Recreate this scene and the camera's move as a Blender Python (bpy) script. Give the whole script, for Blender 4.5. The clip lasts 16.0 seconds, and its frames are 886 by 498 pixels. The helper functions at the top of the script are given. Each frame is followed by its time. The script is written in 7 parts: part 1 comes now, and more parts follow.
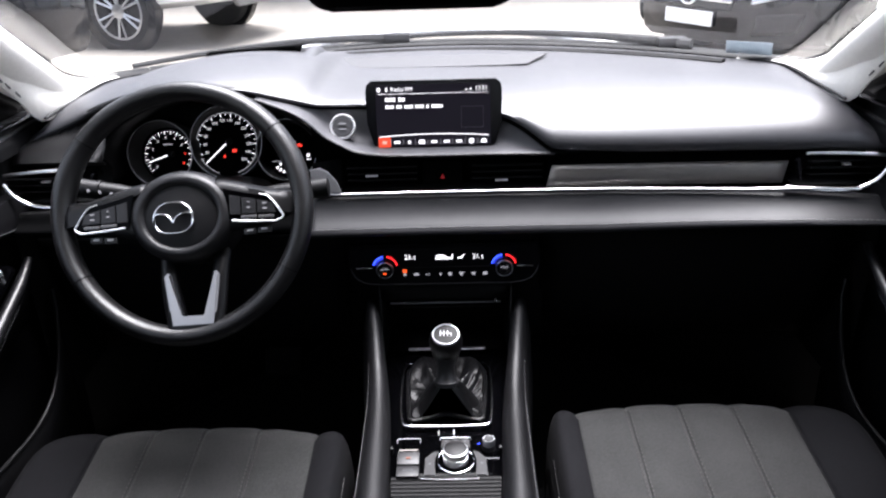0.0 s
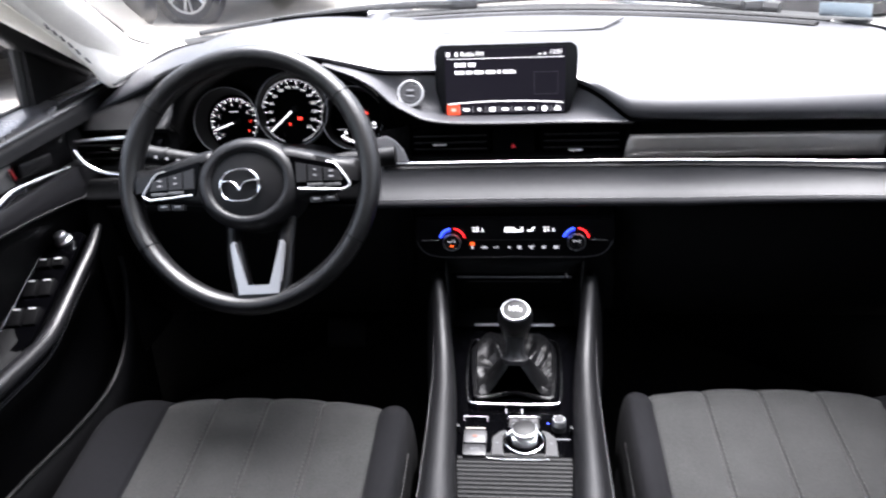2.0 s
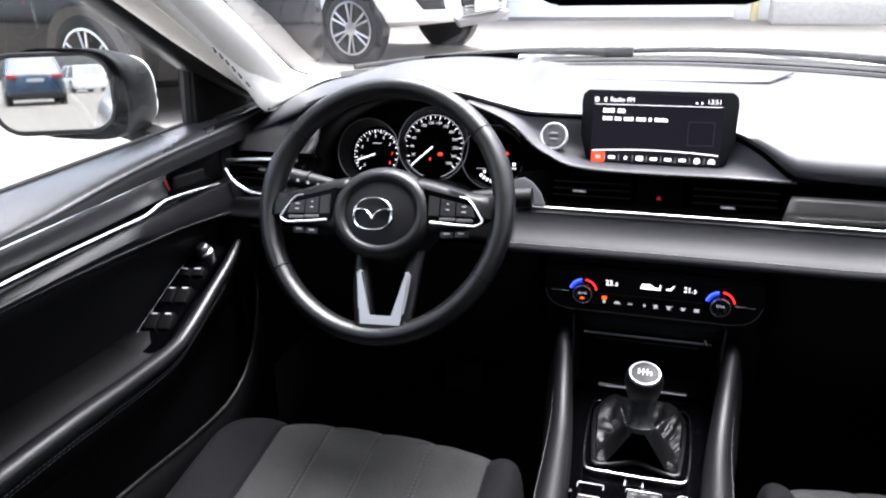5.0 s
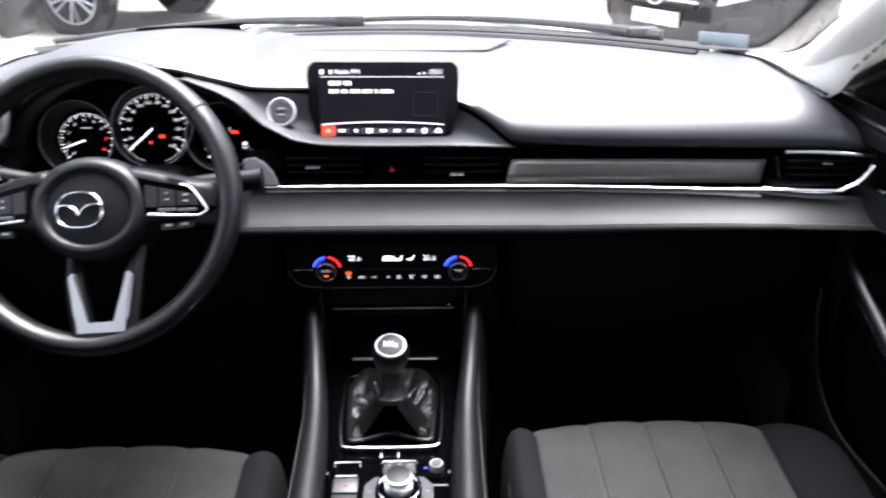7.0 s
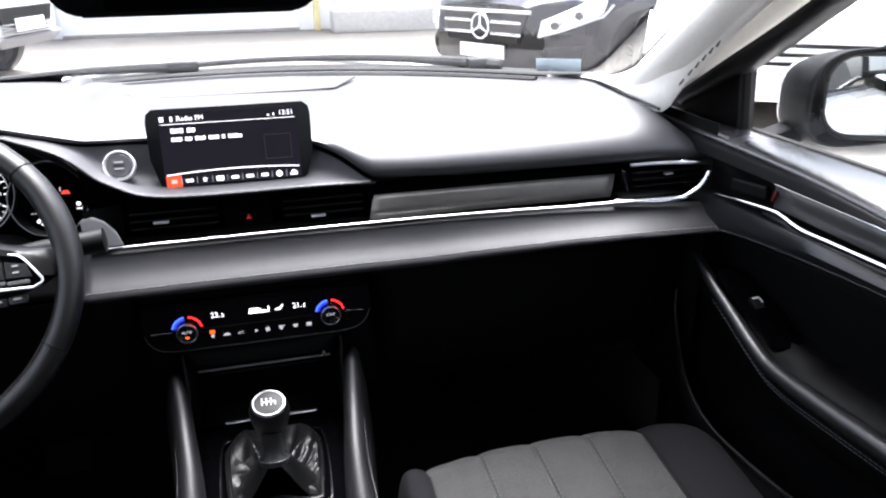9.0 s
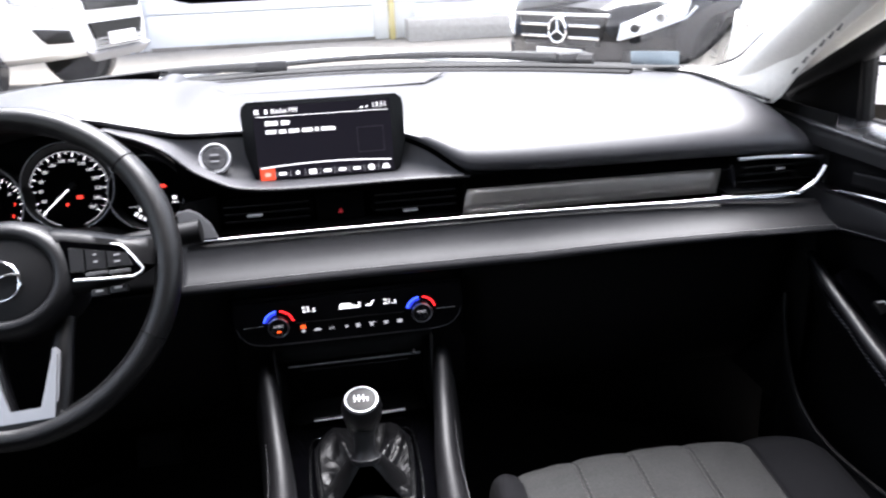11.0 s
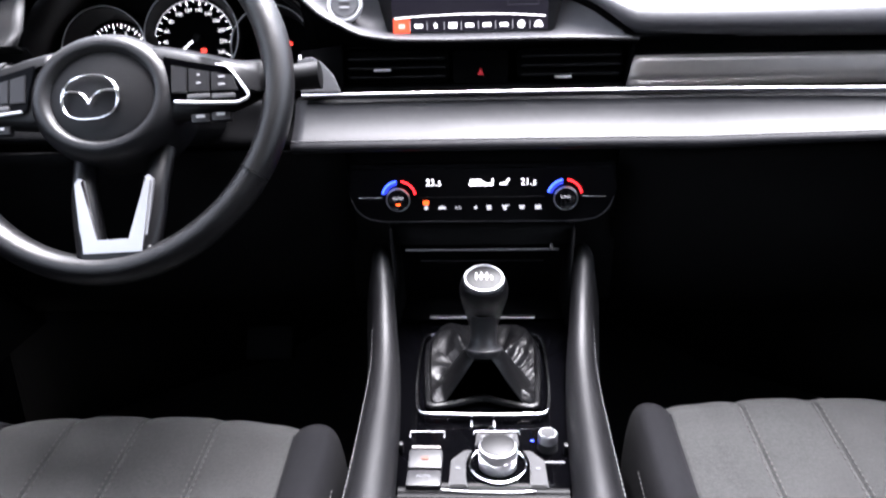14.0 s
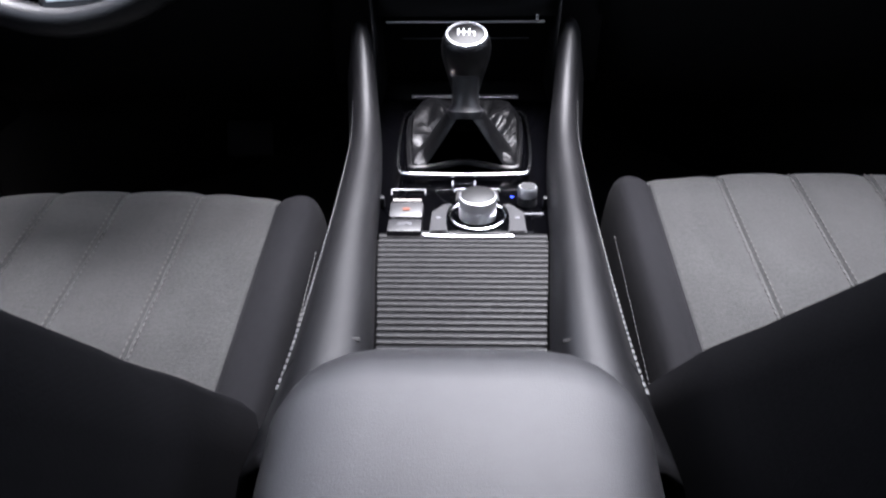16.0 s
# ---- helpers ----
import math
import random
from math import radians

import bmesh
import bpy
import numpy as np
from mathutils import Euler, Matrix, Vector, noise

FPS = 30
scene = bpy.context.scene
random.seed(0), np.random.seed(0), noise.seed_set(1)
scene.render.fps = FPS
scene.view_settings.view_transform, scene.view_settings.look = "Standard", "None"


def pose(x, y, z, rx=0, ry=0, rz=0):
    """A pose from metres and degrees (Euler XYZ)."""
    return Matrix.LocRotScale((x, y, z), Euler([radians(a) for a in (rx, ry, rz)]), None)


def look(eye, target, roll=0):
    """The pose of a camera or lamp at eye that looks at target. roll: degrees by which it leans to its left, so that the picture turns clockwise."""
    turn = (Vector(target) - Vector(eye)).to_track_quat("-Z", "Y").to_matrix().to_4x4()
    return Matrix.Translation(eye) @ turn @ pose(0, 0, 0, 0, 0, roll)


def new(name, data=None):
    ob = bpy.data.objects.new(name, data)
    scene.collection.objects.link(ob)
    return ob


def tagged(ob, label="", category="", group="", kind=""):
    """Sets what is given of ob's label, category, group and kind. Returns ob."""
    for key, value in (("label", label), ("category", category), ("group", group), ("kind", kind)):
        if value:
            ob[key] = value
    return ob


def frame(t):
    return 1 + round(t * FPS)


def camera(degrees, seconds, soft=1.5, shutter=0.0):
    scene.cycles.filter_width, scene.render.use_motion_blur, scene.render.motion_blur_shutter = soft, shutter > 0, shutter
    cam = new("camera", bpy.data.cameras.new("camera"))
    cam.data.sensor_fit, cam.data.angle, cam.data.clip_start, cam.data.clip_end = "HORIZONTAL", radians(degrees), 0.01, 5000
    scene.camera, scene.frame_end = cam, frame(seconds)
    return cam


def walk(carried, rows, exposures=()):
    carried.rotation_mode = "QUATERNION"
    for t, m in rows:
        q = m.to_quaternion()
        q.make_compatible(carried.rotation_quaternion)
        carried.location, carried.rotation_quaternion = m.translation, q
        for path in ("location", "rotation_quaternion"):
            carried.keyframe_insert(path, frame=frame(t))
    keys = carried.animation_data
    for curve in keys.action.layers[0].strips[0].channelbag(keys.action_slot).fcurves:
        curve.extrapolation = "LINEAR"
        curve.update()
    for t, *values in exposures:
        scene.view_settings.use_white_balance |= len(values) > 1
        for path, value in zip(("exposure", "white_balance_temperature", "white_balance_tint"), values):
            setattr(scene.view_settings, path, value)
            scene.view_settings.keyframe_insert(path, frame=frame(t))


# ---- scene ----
cam = camera(62.0, 16.0, soft=2.1, shutter=0.5)
PATH = [
    (0, (0.02, -0.026, 1.258), (-0.018, 1.793, 0.426), -1.7),
    (0.5, (0.016, -0.013, 1.253), (-0.049, 1.772, 0.354), -1.9),
    (1, (0.01, -0.013, 1.241), (-0.038, 1.757, 0.311), -1.8),
    (1.5, (0.005, -0.006, 1.242), (-0.071, 1.77, 0.326), -2.2),
    (2, (0.0, 0.006, 1.237), (-0.191, 1.789, 0.352), -2.9),
    (2.5, (-0.013, 0.016, 1.227), (-0.36, 1.806, 0.405), -3.3),
    (3, (-0.018, 0.028, 1.228), (-0.471, 1.809, 0.438), -3.2),
    (3.2, (-0.015, 0.032, 1.217), (-0.511, 1.815, 0.461), -3.4),
    (5.5, (0.008, 0.041, 1.215), (-0.536, 1.811, 0.459), -1.5),
    (6, (0.024, 0.048, 1.21), (-0.347, 1.854, 0.436), -1.1),
    (6.5, (0.036, 0.057, 1.203), (-0.155, 1.884, 0.413), -0.7),
    (7, (0.041, 0.072, 1.218), (0.099, 1.887, 0.379), 0.4),
    (7.5, (0.032, 0.08, 1.21), (0.311, 1.876, 0.375), 0.2),
    (8, (0.033, 0.088, 1.21), (0.49, 1.866, 0.417), -0.6),
    (10.5, (-0.004, 0.116, 1.191), (0.404, 1.933, 0.461), -2.2),
    (11, (-0.005, 0.13, 1.18), (0.269, 1.976, 0.46), -2.4),
    (11.5, (-0.004, 0.152, 1.154), (0.17, 2.014, 0.443), -0.9),
    (12, (-0.006, 0.167, 1.125), (0.06, 2.043, 0.435), -0.9),
    (12.5, (-0.001, 0.191, 1.101), (-0.017, 2.073, 0.423), -1.4),
    (13, (-0.005, 0.201, 1.066), (-0.03, 2.082, 0.388), -0.7),
    (13.5, (-0.004, 0.212, 1.036), (-0.078, 2.079, 0.322), -1.7),
    (14, (0.0, 0.221, 1.014), (-0.105, 2.07, 0.259), -1.6),
    (14.5, (0.005, 0.226, 0.993), (-0.086, 2.033, 0.142), -1.6),
    (15, (0.005, 0.225, 0.964), (-0.083, 1.985, 0.019), -1.5),
    (15.5, (0.009, 0.205, 0.947), (-0.088, 1.907, -0.098), -1.5),
    (16, (0.004, 0.185, 0.935), (-0.063, 1.85, -0.171), -1.0),
]
# the film's own brightening and tint: seconds, stops, kelvin, tint
EXPOSURES = [(0, 3.53, 6200, 16), (0.5, 3.83, 6200, 16), (1, 4.11, 6200, 16), (1.5, 4.36, 6200, 16), (2, 4.17, 6200, 15), (3, 4.02, 6200, 15), (6.5, 4.00, 6200, 15), (7, 3.96, 6200, 15), (8, 4.07, 6200, 15), (11, 3.93, 6200, 15), (12.5, 3.97, 6200, 16), (13.5, 4.31, 6150, 17), (14.5, 4.99, 6100, 18), (15, 5.11, 6100, 18), (15.5, 4.73, 6050, 18), (16, 4.36, 6050, 18)]
walk(cam, [(t, look(eye, target, roll)) for t, eye, target, roll in PATH], EXPOSURES)

# ---- light ----
GROUND = 0.11
world = bpy.data.worlds.new("sky")
scene.world = world
world.use_nodes = True
wn = world.node_tree.nodes
sky = wn.new("ShaderNodeTexSky")
sky.sky_type, sky.sun_disc = "NISHITA", False
sky.sun_elevation, sky.sun_rotation = radians(71), radians(24)
sky.air_density, sky.dust_density, sky.ozone_density = 1.0, 4.0, 1.0
soft_sky = wn.new("ShaderNodeHueSaturation")
soft_sky.inputs["Saturation"].default_value = 0.36
world.node_tree.links.new(sky.outputs[0], soft_sky.inputs["Color"])
world.node_tree.links.new(soft_sky.outputs[0], wn["Background"].inputs["Color"])
wn["Background"].inputs["Strength"].default_value = 0.07
sun = new("sun", bpy.data.lights.new("sun", "SUN"))
sun.data.energy, sun.data.angle, sun.data.color = 1.5, radians(40), (1.0, 0.985, 0.97)
sun.matrix_world = look((1.2, 3.7, 9.4), (0, 1, 0.8))


# ---- materials ----
def mat(name, color, rough=0.5, metal=0.0, vary=0.15, scale=30.0, bump=0.0, bump_scale=600.0, coat=0.0, spec=0.5, pieces=False, rough_vary=0.1):
    """A surface with mottling at two scales and a fine relief."""
    m = bpy.data.materials.new(name)
    m.use_nodes = True
    n, l = m.node_tree.nodes, m.node_tree.links
    b = n["Principled BSDF"]
    b.inputs["Metallic"].default_value = metal
    b.inputs["Coat Weight"].default_value = coat
    b.inputs["Coat Roughness"].default_value = 0.06
    b.inputs["Specular IOR Level"].default_value = spec
    co = n.new("ShaderNodeTexCoord")
    wide, fine = n.new("ShaderNodeTexNoise"), n.new("ShaderNodeTexNoise")
    wide.inputs["Scale"].default_value, wide.inputs["Detail"].default_value = scale * 0.2, 5
    fine.inputs["Scale"].default_value, fine.inputs["Detail"].default_value = scale * 4, 4
    l.new(co.outputs["Object"], wide.inputs["Vector"])
    l.new(co.outputs["Object"], fine.inputs["Vector"])
    mean = n.new("ShaderNodeMath")
    mean.operation = "ADD"
    l.new(wide.outputs["Fac"], mean.inputs[0])
    l.new(fine.outputs["Fac"], mean.inputs[1])
    span = n.new("ShaderNodeMapRange")
    span.inputs["From Min"].default_value, span.inputs["From Max"].default_value = 0.6, 1.4
    span.inputs["To Min"].default_value, span.inputs["To Max"].default_value = 1 - vary, 1 + vary
    l.new(mean.outputs[0], span.inputs["Value"])
    tone = n.new("ShaderNodeMix")
    tone.data_type, tone.blend_type = "RGBA", "MULTIPLY"
    tone.inputs["Factor"].default_value = 1.0
    tone.inputs["A"].default_value = (*color, 1)
    l.new(span.outputs[0], tone.inputs["B"])
    out = tone.outputs["Result"]
    if pieces:
        info, hue = n.new("ShaderNodeObjectInfo"), n.new("ShaderNodeHueSaturation")
        rng = n.new("ShaderNodeMapRange")
        rng.inputs["To Min"].default_value, rng.inputs["To Max"].default_value = 0.85, 1.15
        l.new(info.outputs["Random"], rng.inputs["Value"])
        l.new(rng.outputs[0], hue.inputs["Value"])
        l.new(out, hue.inputs["Color"])
        out = hue.outputs["Color"]
    l.new(out, b.inputs["Base Color"])
    rr = n.new("ShaderNodeMapRange")
    rr.inputs["From Min"].default_value, rr.inputs["From Max"].default_value = 0.3, 0.7
    rr.inputs["To Min"].default_value, rr.inputs["To Max"].default_value = max(0.02, rough * (1 - rough_vary)), min(1, rough * (1 + rough_vary))
    l.new(wide.outputs["Fac"], rr.inputs["Value"])
    l.new(rr.outputs[0], b.inputs["Roughness"])
    if bump:
        cell, bp = n.new("ShaderNodeTexVoronoi"), n.new("ShaderNodeBump")
        cell.inputs["Scale"].default_value = bump_scale
        l.new(co.outputs["Object"], cell.inputs["Vector"])
        bp.inputs["Strength"].default_value, bp.inputs["Distance"].default_value = bump, 0.0006
        l.new(cell.outputs["Distance"], bp.inputs["Height"])
        l.new(bp.outputs[0], b.inputs["Normal"])
    return m


def cloth(name, color, weave=900.0, vary=0.25, sheen=0.3, relief=0.25, spec=0.2, blotch=40):
    """Woven cloth: a fine crossed weave, fuzz, and slow blotches."""
    m = mat(name, color, 0.92, 0, vary, blotch, spec=spec)
    n, l = m.node_tree.nodes, m.node_tree.links
    b = n["Principled BSDF"]
    b.inputs["Sheen Weight"].default_value, b.inputs["Sheen Roughness"].default_value = sheen, 0.5
    co = n.new("ShaderNodeTexCoord")
    one, two, add, bp = n.new("ShaderNodeTexWave"), n.new("ShaderNodeTexWave"), n.new("ShaderNodeMath"), n.new("ShaderNodeBump")
    one.bands_direction, two.bands_direction = "X", "Y"
    for w in (one, two):
        w.inputs["Scale"].default_value, w.inputs["Distortion"].default_value, w.inputs["Detail Scale"].default_value = weave / 6, 6.0, 3.0
        l.new(co.outputs["Object"], w.inputs["Vector"])
    l.new(one.outputs["Fac"], add.inputs[0])
    l.new(two.outputs["Fac"], add.inputs[1])
    bp.inputs["Strength"].default_value, bp.inputs["Distance"].default_value = relief, 0.0005
    l.new(add.outputs[0], bp.inputs["Height"])
    l.new(bp.outputs[0], b.inputs["Normal"])
    return m


def glow(name, color, strength):
    m = bpy.data.materials.new(name)
    m.use_nodes = True
    b = m.node_tree.nodes["Principled BSDF"]
    b.inputs["Base Color"].default_value = (0.01, 0.01, 0.01, 1)
    b.inputs["Emission Color"].default_value = (*color, 1)
    b.inputs["Emission Strength"].default_value = strength
    b.inputs["Roughness"].default_value, b.inputs["Specular IOR Level"].default_value = 0.35, 0.15
    return m


def pane(name, tint, gloss=1.0, veil=0.0):
    """Clear glass: seen through, with a Fresnel reflection and a thin film of dust."""
    m = bpy.data.materials.new(name)
    m.use_nodes = True
    n, l = m.node_tree.nodes, m.node_tree.links
    n.remove(n["Principled BSDF"])
    clear, shine, mix, fres = n.new("ShaderNodeBsdfTransparent"), n.new("ShaderNodeBsdfGlossy"), n.new("ShaderNodeMixShader"), n.new("ShaderNodeFresnel")
    clear.inputs["Color"].default_value = (*tint, 1)
    shine.inputs["Roughness"].default_value = 0.01
    shine.inputs["Color"].default_value = (gloss, gloss, gloss, 1)
    fres.inputs["IOR"].default_value = 1.45
    l.new(fres.outputs[0], mix.inputs["Fac"])
    l.new(clear.outputs[0], mix.inputs[1])
    l.new(shine.outputs[0], mix.inputs[2])
    out = mix.outputs[0]
    if veil:
        dust, film = n.new("ShaderNodeBsdfDiffuse"), n.new("ShaderNodeMixShader")
        dust.inputs["Color"].default_value = (0.8, 0.8, 0.8, 1)
        film.inputs["Fac"].default_value = veil
        l.new(out, film.inputs[1])
        l.new(dust.outputs[0], film.inputs[2])
        out = film.outputs[0]
    l.new(out, n["Material Output"].inputs["Surface"])
    return m


PAD = mat("soft_dash_skin", (0.030, 0.030, 0.033), 0.42, 0, 0.12, 25, 0.18, 900)
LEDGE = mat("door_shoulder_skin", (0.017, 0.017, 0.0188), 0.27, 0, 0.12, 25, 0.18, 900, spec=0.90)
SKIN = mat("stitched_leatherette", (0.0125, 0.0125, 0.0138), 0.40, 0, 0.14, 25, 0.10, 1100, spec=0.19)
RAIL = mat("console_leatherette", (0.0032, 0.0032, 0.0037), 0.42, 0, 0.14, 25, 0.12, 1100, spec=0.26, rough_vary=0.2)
# lighter copies of the rail leatherette; light on pull and lid put into tone
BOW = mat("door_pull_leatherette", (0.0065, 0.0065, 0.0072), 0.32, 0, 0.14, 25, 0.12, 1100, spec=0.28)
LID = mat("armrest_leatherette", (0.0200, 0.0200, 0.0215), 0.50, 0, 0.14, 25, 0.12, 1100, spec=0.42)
DECK = mat("console_gloss_black", (0.0006, 0.0006, 0.0008), 0.12, 0, 0.1, 20, spec=0.04)
LEATHER = mat("wheel_leather", (0.0030, 0.0030, 0.0034), 0.35, 0, 0.15, 40, 0.3, 1100, spec=0.50, rough_vary=0.2)
TRIM = mat("spoke_trim_black", (0.0024, 0.0024, 0.0028), 0.34, 0, 0.12, 25, 0.10, 1100, spec=0.26)
# near-black that also paints the shade in gaps and recesses
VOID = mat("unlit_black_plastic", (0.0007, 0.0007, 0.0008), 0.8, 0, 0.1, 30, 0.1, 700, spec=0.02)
PLASTIC = mat("black_plastic", (0.0024, 0.0024, 0.0027), 0.45, 0, 0.12, 30, 0.15, 900, spec=0.25)
# black plastic set darker than its own tone, with deep shade painted in
DARK = mat("shaded_black_plastic", (0.0026, 0.0026, 0.0028), 0.6, 0, 0.1, 30, 0.2, 700, spec=0.08)
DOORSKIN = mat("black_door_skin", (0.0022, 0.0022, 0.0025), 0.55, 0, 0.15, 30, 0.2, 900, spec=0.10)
RIB = mat("ribbed_black_plastic", (0.0032, 0.0032, 0.0035), 0.42, 0, 0.3, 8, spec=0.11, rough_vary=0.4)
PIANO = mat("piano_black", (0.006, 0.006, 0.007), 0.10, 0, 0.1, 20, spec=0.35)
FACE = mat("satin_grey_panel", (0.054, 0.054, 0.058), 0.5, 0.05, 0.1, 20, 0.2, 1200, spec=0.25)
INLAY = mat("dark_silver_inlay", (0.14, 0.132, 0.124), 0.36, 0.5, 0.12, 12)
# darker copy of the inlay; the doors' dim reflection is put into the colour
DIMINLAY = mat("dimmed_door_inlay", (0.078, 0.077, 0.076), 0.34, 0.4, 0.12, 12)
PANEL = mat("black_panel", (0.0025, 0.0025, 0.003), 0.30, 0, 0.1, 20, spec=0.06)
PALEPRINT = mat("pale_print", (0.35, 0.35, 0.36), 0.4, 0, 0.05, 20)
HUBPAD = mat("hub_pad_skin", (0.0060, 0.0060, 0.0068), 0.42, 0, 0.12, 30, 0.2, 900, spec=0.36)
HUB = mat("dark_hub_skin", (0.0030, 0.0030, 0.0035), 0.5, 0, 0.12, 30, 0.2, 900, spec=0.20)
VSILVER = mat("silver_spoke_paint", (0.34, 0.34, 0.35), 0.34, 0.7, 0.08, 12)
COVER = mat("speaker_cover_skin", (0.022, 0.022, 0.024), 0.6, 0, 0.1, 25, 0.3, 1500)
BRUSHED = mat("brushed_silver", (0.62, 0.63, 0.65), 0.42, 0.85, 0.06, 10)
CHROME = mat("chrome", (0.82, 0.83, 0.85), 0.12, 1.0, 0.04, 10)
SATIN = mat("satin_chrome", (0.50, 0.51, 0.53), 0.32, 1.0, 0.08, 10)
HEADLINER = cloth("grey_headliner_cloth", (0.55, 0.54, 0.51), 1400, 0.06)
# tint for unseen rear panes, added to hold back light from behind
DIMMING = pane("dimming_glass", (0.22, 0.23, 0.23))
SEAT = cloth("grey_seat_cloth", (0.0163, 0.0166, 0.0162), vary=0.6, sheen=0.05, blotch=90)
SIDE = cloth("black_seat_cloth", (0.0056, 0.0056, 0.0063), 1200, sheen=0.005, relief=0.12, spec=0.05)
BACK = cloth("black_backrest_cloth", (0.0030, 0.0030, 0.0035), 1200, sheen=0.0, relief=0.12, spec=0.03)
CARPET = cloth("black_carpet", (0.006, 0.006, 0.006), 500, sheen=0.0, spec=0.05)
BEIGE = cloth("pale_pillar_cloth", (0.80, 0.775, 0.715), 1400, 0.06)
SLOT = mat("grey_slot_plastic", (0.07, 0.068, 0.062), 0.6)
THREAD = mat("grey_thread", (0.030, 0.030, 0.032), 0.7, 0, 0.2, 60)
ROLLTHREAD = mat("pale_roll_thread", (0.075, 0.075, 0.078), 0.7, 0, 0.2, 60)
PALETHREAD = mat("pale_seat_thread", (0.075, 0.075, 0.075), 0.8, 0, 0.2, 60, spec=0.1)
SEATTHREAD = mat("dull_seat_thread", (0.052, 0.051, 0.050), 0.8, 0, 0.2, 60, spec=0.1)
BUTTON = mat("rubber_button", (0.012, 0.012, 0.013), 0.4, 0, 0.1, 30, spec=0.3)
GREYBUTTON = mat("grey_button", (0.026, 0.026, 0.028), 0.42, 0, 0.1, 30, spec=0.35)
ROCKER = mat("grey_rocker", (0.07, 0.07, 0.072), 0.35, 0.2, 0.1, 30)
WHITE = glow("white_backlight", (1.0, 1.0, 1.0), 0.17)
NUMERAL = glow("numeral_backlight", (1.0, 1.0, 1.0), 0.062)
DIM = glow("dim_backlight", (0.9, 0.9, 0.95), 0.045)
RED = glow("red_light", (1.0, 0.05, 0.03), 0.13)
REDARC = glow("red_arc_light", (1.0, 0.020, 0.022), 0.20)
DIMRED = glow("dim_red_light", (1.0, 0.04, 0.06), 0.017)
ORANGE = glow("orange_light", (1.0, 0.10, 0.015), 0.15)
BLUE = glow("blue_light", (0.04, 0.085, 1.0), 0.27)
DEEPBLUE = glow("deep_blue_light", (0.03, 0.05, 0.8), 0.10)
SCREEN = glow("display_black", (0.10, 0.07, 0.16), 0.0045)
BONNET = mat("white_car_paint", (0.72, 0.72, 0.71), 0.22, 0, 0.03, 4, coat=0.8)
GLASS = pane("windscreen_glass", (0.87, 0.89, 0.88), 1.0, 0.012)
SIDEGLASS = pane("side_glass", (0.72, 0.75, 0.735), 1.0, 0.006)
RUBBER = mat("black_rubber", (0.012, 0.012, 0.012), 0.75, 0, 0.25, 30, spec=0.3)
MIRROR = mat("mirror_glass", (0.40, 0.41, 0.42), 0.02, 1.0, 0.0, 1, rough_vary=0)


# ---- shaping helpers ----
def spline(keys):
    """A smooth function through (x, value) keys."""
    xs, vs = [k[0] for k in keys], [k[1] for k in keys]

    def at(x):
        if x <= xs[0]:
            return vs[0]
        if x >= xs[-1]:
            return vs[-1]
        i = max(j for j in range(len(xs) - 1) if xs[j] <= x)
        h = xs[i + 1] - xs[i]
        d = lambda j: 0.0 if j <= 0 or j >= len(xs) - 1 else (vs[j + 1] - vs[j - 1]) / (xs[j + 1] - xs[j - 1])
        u = (x - xs[i]) / h
        return ((2 * u**3 - 3 * u**2 + 1) * vs[i] + (u**3 - 2 * u**2 + u) * h * d(i) + (-2 * u**3 + 3 * u**2) * vs[i + 1] + (u**3 - u**2) * h * d(i + 1))

    return at


def sheet(bm, rows, closed=False):
    """Quads between rows of points."""
    vs = [[bm.verts.new(p) for p in r] for r in rows]
    for a, b in zip(vs, vs[1:]):
        n = len(a)
        for i in range(n if closed else n - 1):
            bm.faces.new((a[i], a[(i + 1) % n], b[(i + 1) % n], b[i]))
    return vs


def loft(bm, rings, caps=True):
    vs = sheet(bm, rings, True)
    if caps:
        bm.faces.new(vs[0][::-1])
        bm.faces.new(vs[-1])
    return vs


def smooth_path(pts, n):
    """n points along a smooth curve through pts."""
    pts = [Vector(p) for p in pts]
    d = [0.0]
    for a, b in zip(pts, pts[1:]):
        d.append(d[-1] + (b - a).length)
    fs = [spline(list(zip(d, [p[k] for p in pts]))) for k in range(3)]
    return [Vector([f(d[-1] * i / (n - 1)) for f in fs]) for i in range(n)]


def tube(bm, pts, r, n=10, closed=False, flat=1.0, up=(0, 0, 1)):
    """A tube along pts; r is a number or a function of 0..1; flat squashes it along up."""
    pts = [Vector(p) for p in pts]
    rings = []
    m = len(pts)
    for i, p in enumerate(pts):
        a, b = pts[(i - 1) % m if closed else max(i - 1, 0)], pts[(i + 1) % m if closed else min(i + 1, m - 1)]
        t = (b - a).normalized()
        s = t.cross(Vector(up))
        s = s.normalized() if s.length > 1e-5 else t.orthogonal().normalized()
        u = s.cross(t)
        rad = r(i / max(m - 1, 1)) if callable(r) else r
        rings.append([p + rad * (math.cos(2 * math.pi * k / n) * s + flat * math.sin(2 * math.pi * k / n) * u) for k in range(n)])
    if closed:
        rings.append(rings[0])
        vs = sheet(bm, rings, True)
        bmesh.ops.remove_doubles(bm, verts=bm.verts, dist=1e-6)
    else:
        loft(bm, rings)


def rbox(bm, size, m=Matrix(), bevel=0.003, seg=2):
    """A box with rounded edges."""
    got = bmesh.ops.create_cube(bm, size=1.0, matrix=m @ Matrix.Diagonal((*size, 1)))
    if bevel:
        es = list({e for v in got["verts"] for e in v.link_edges})
        bmesh.ops.bevel(bm, geom=es, offset=bevel, segments=seg, affect="EDGES", profile=0.6)


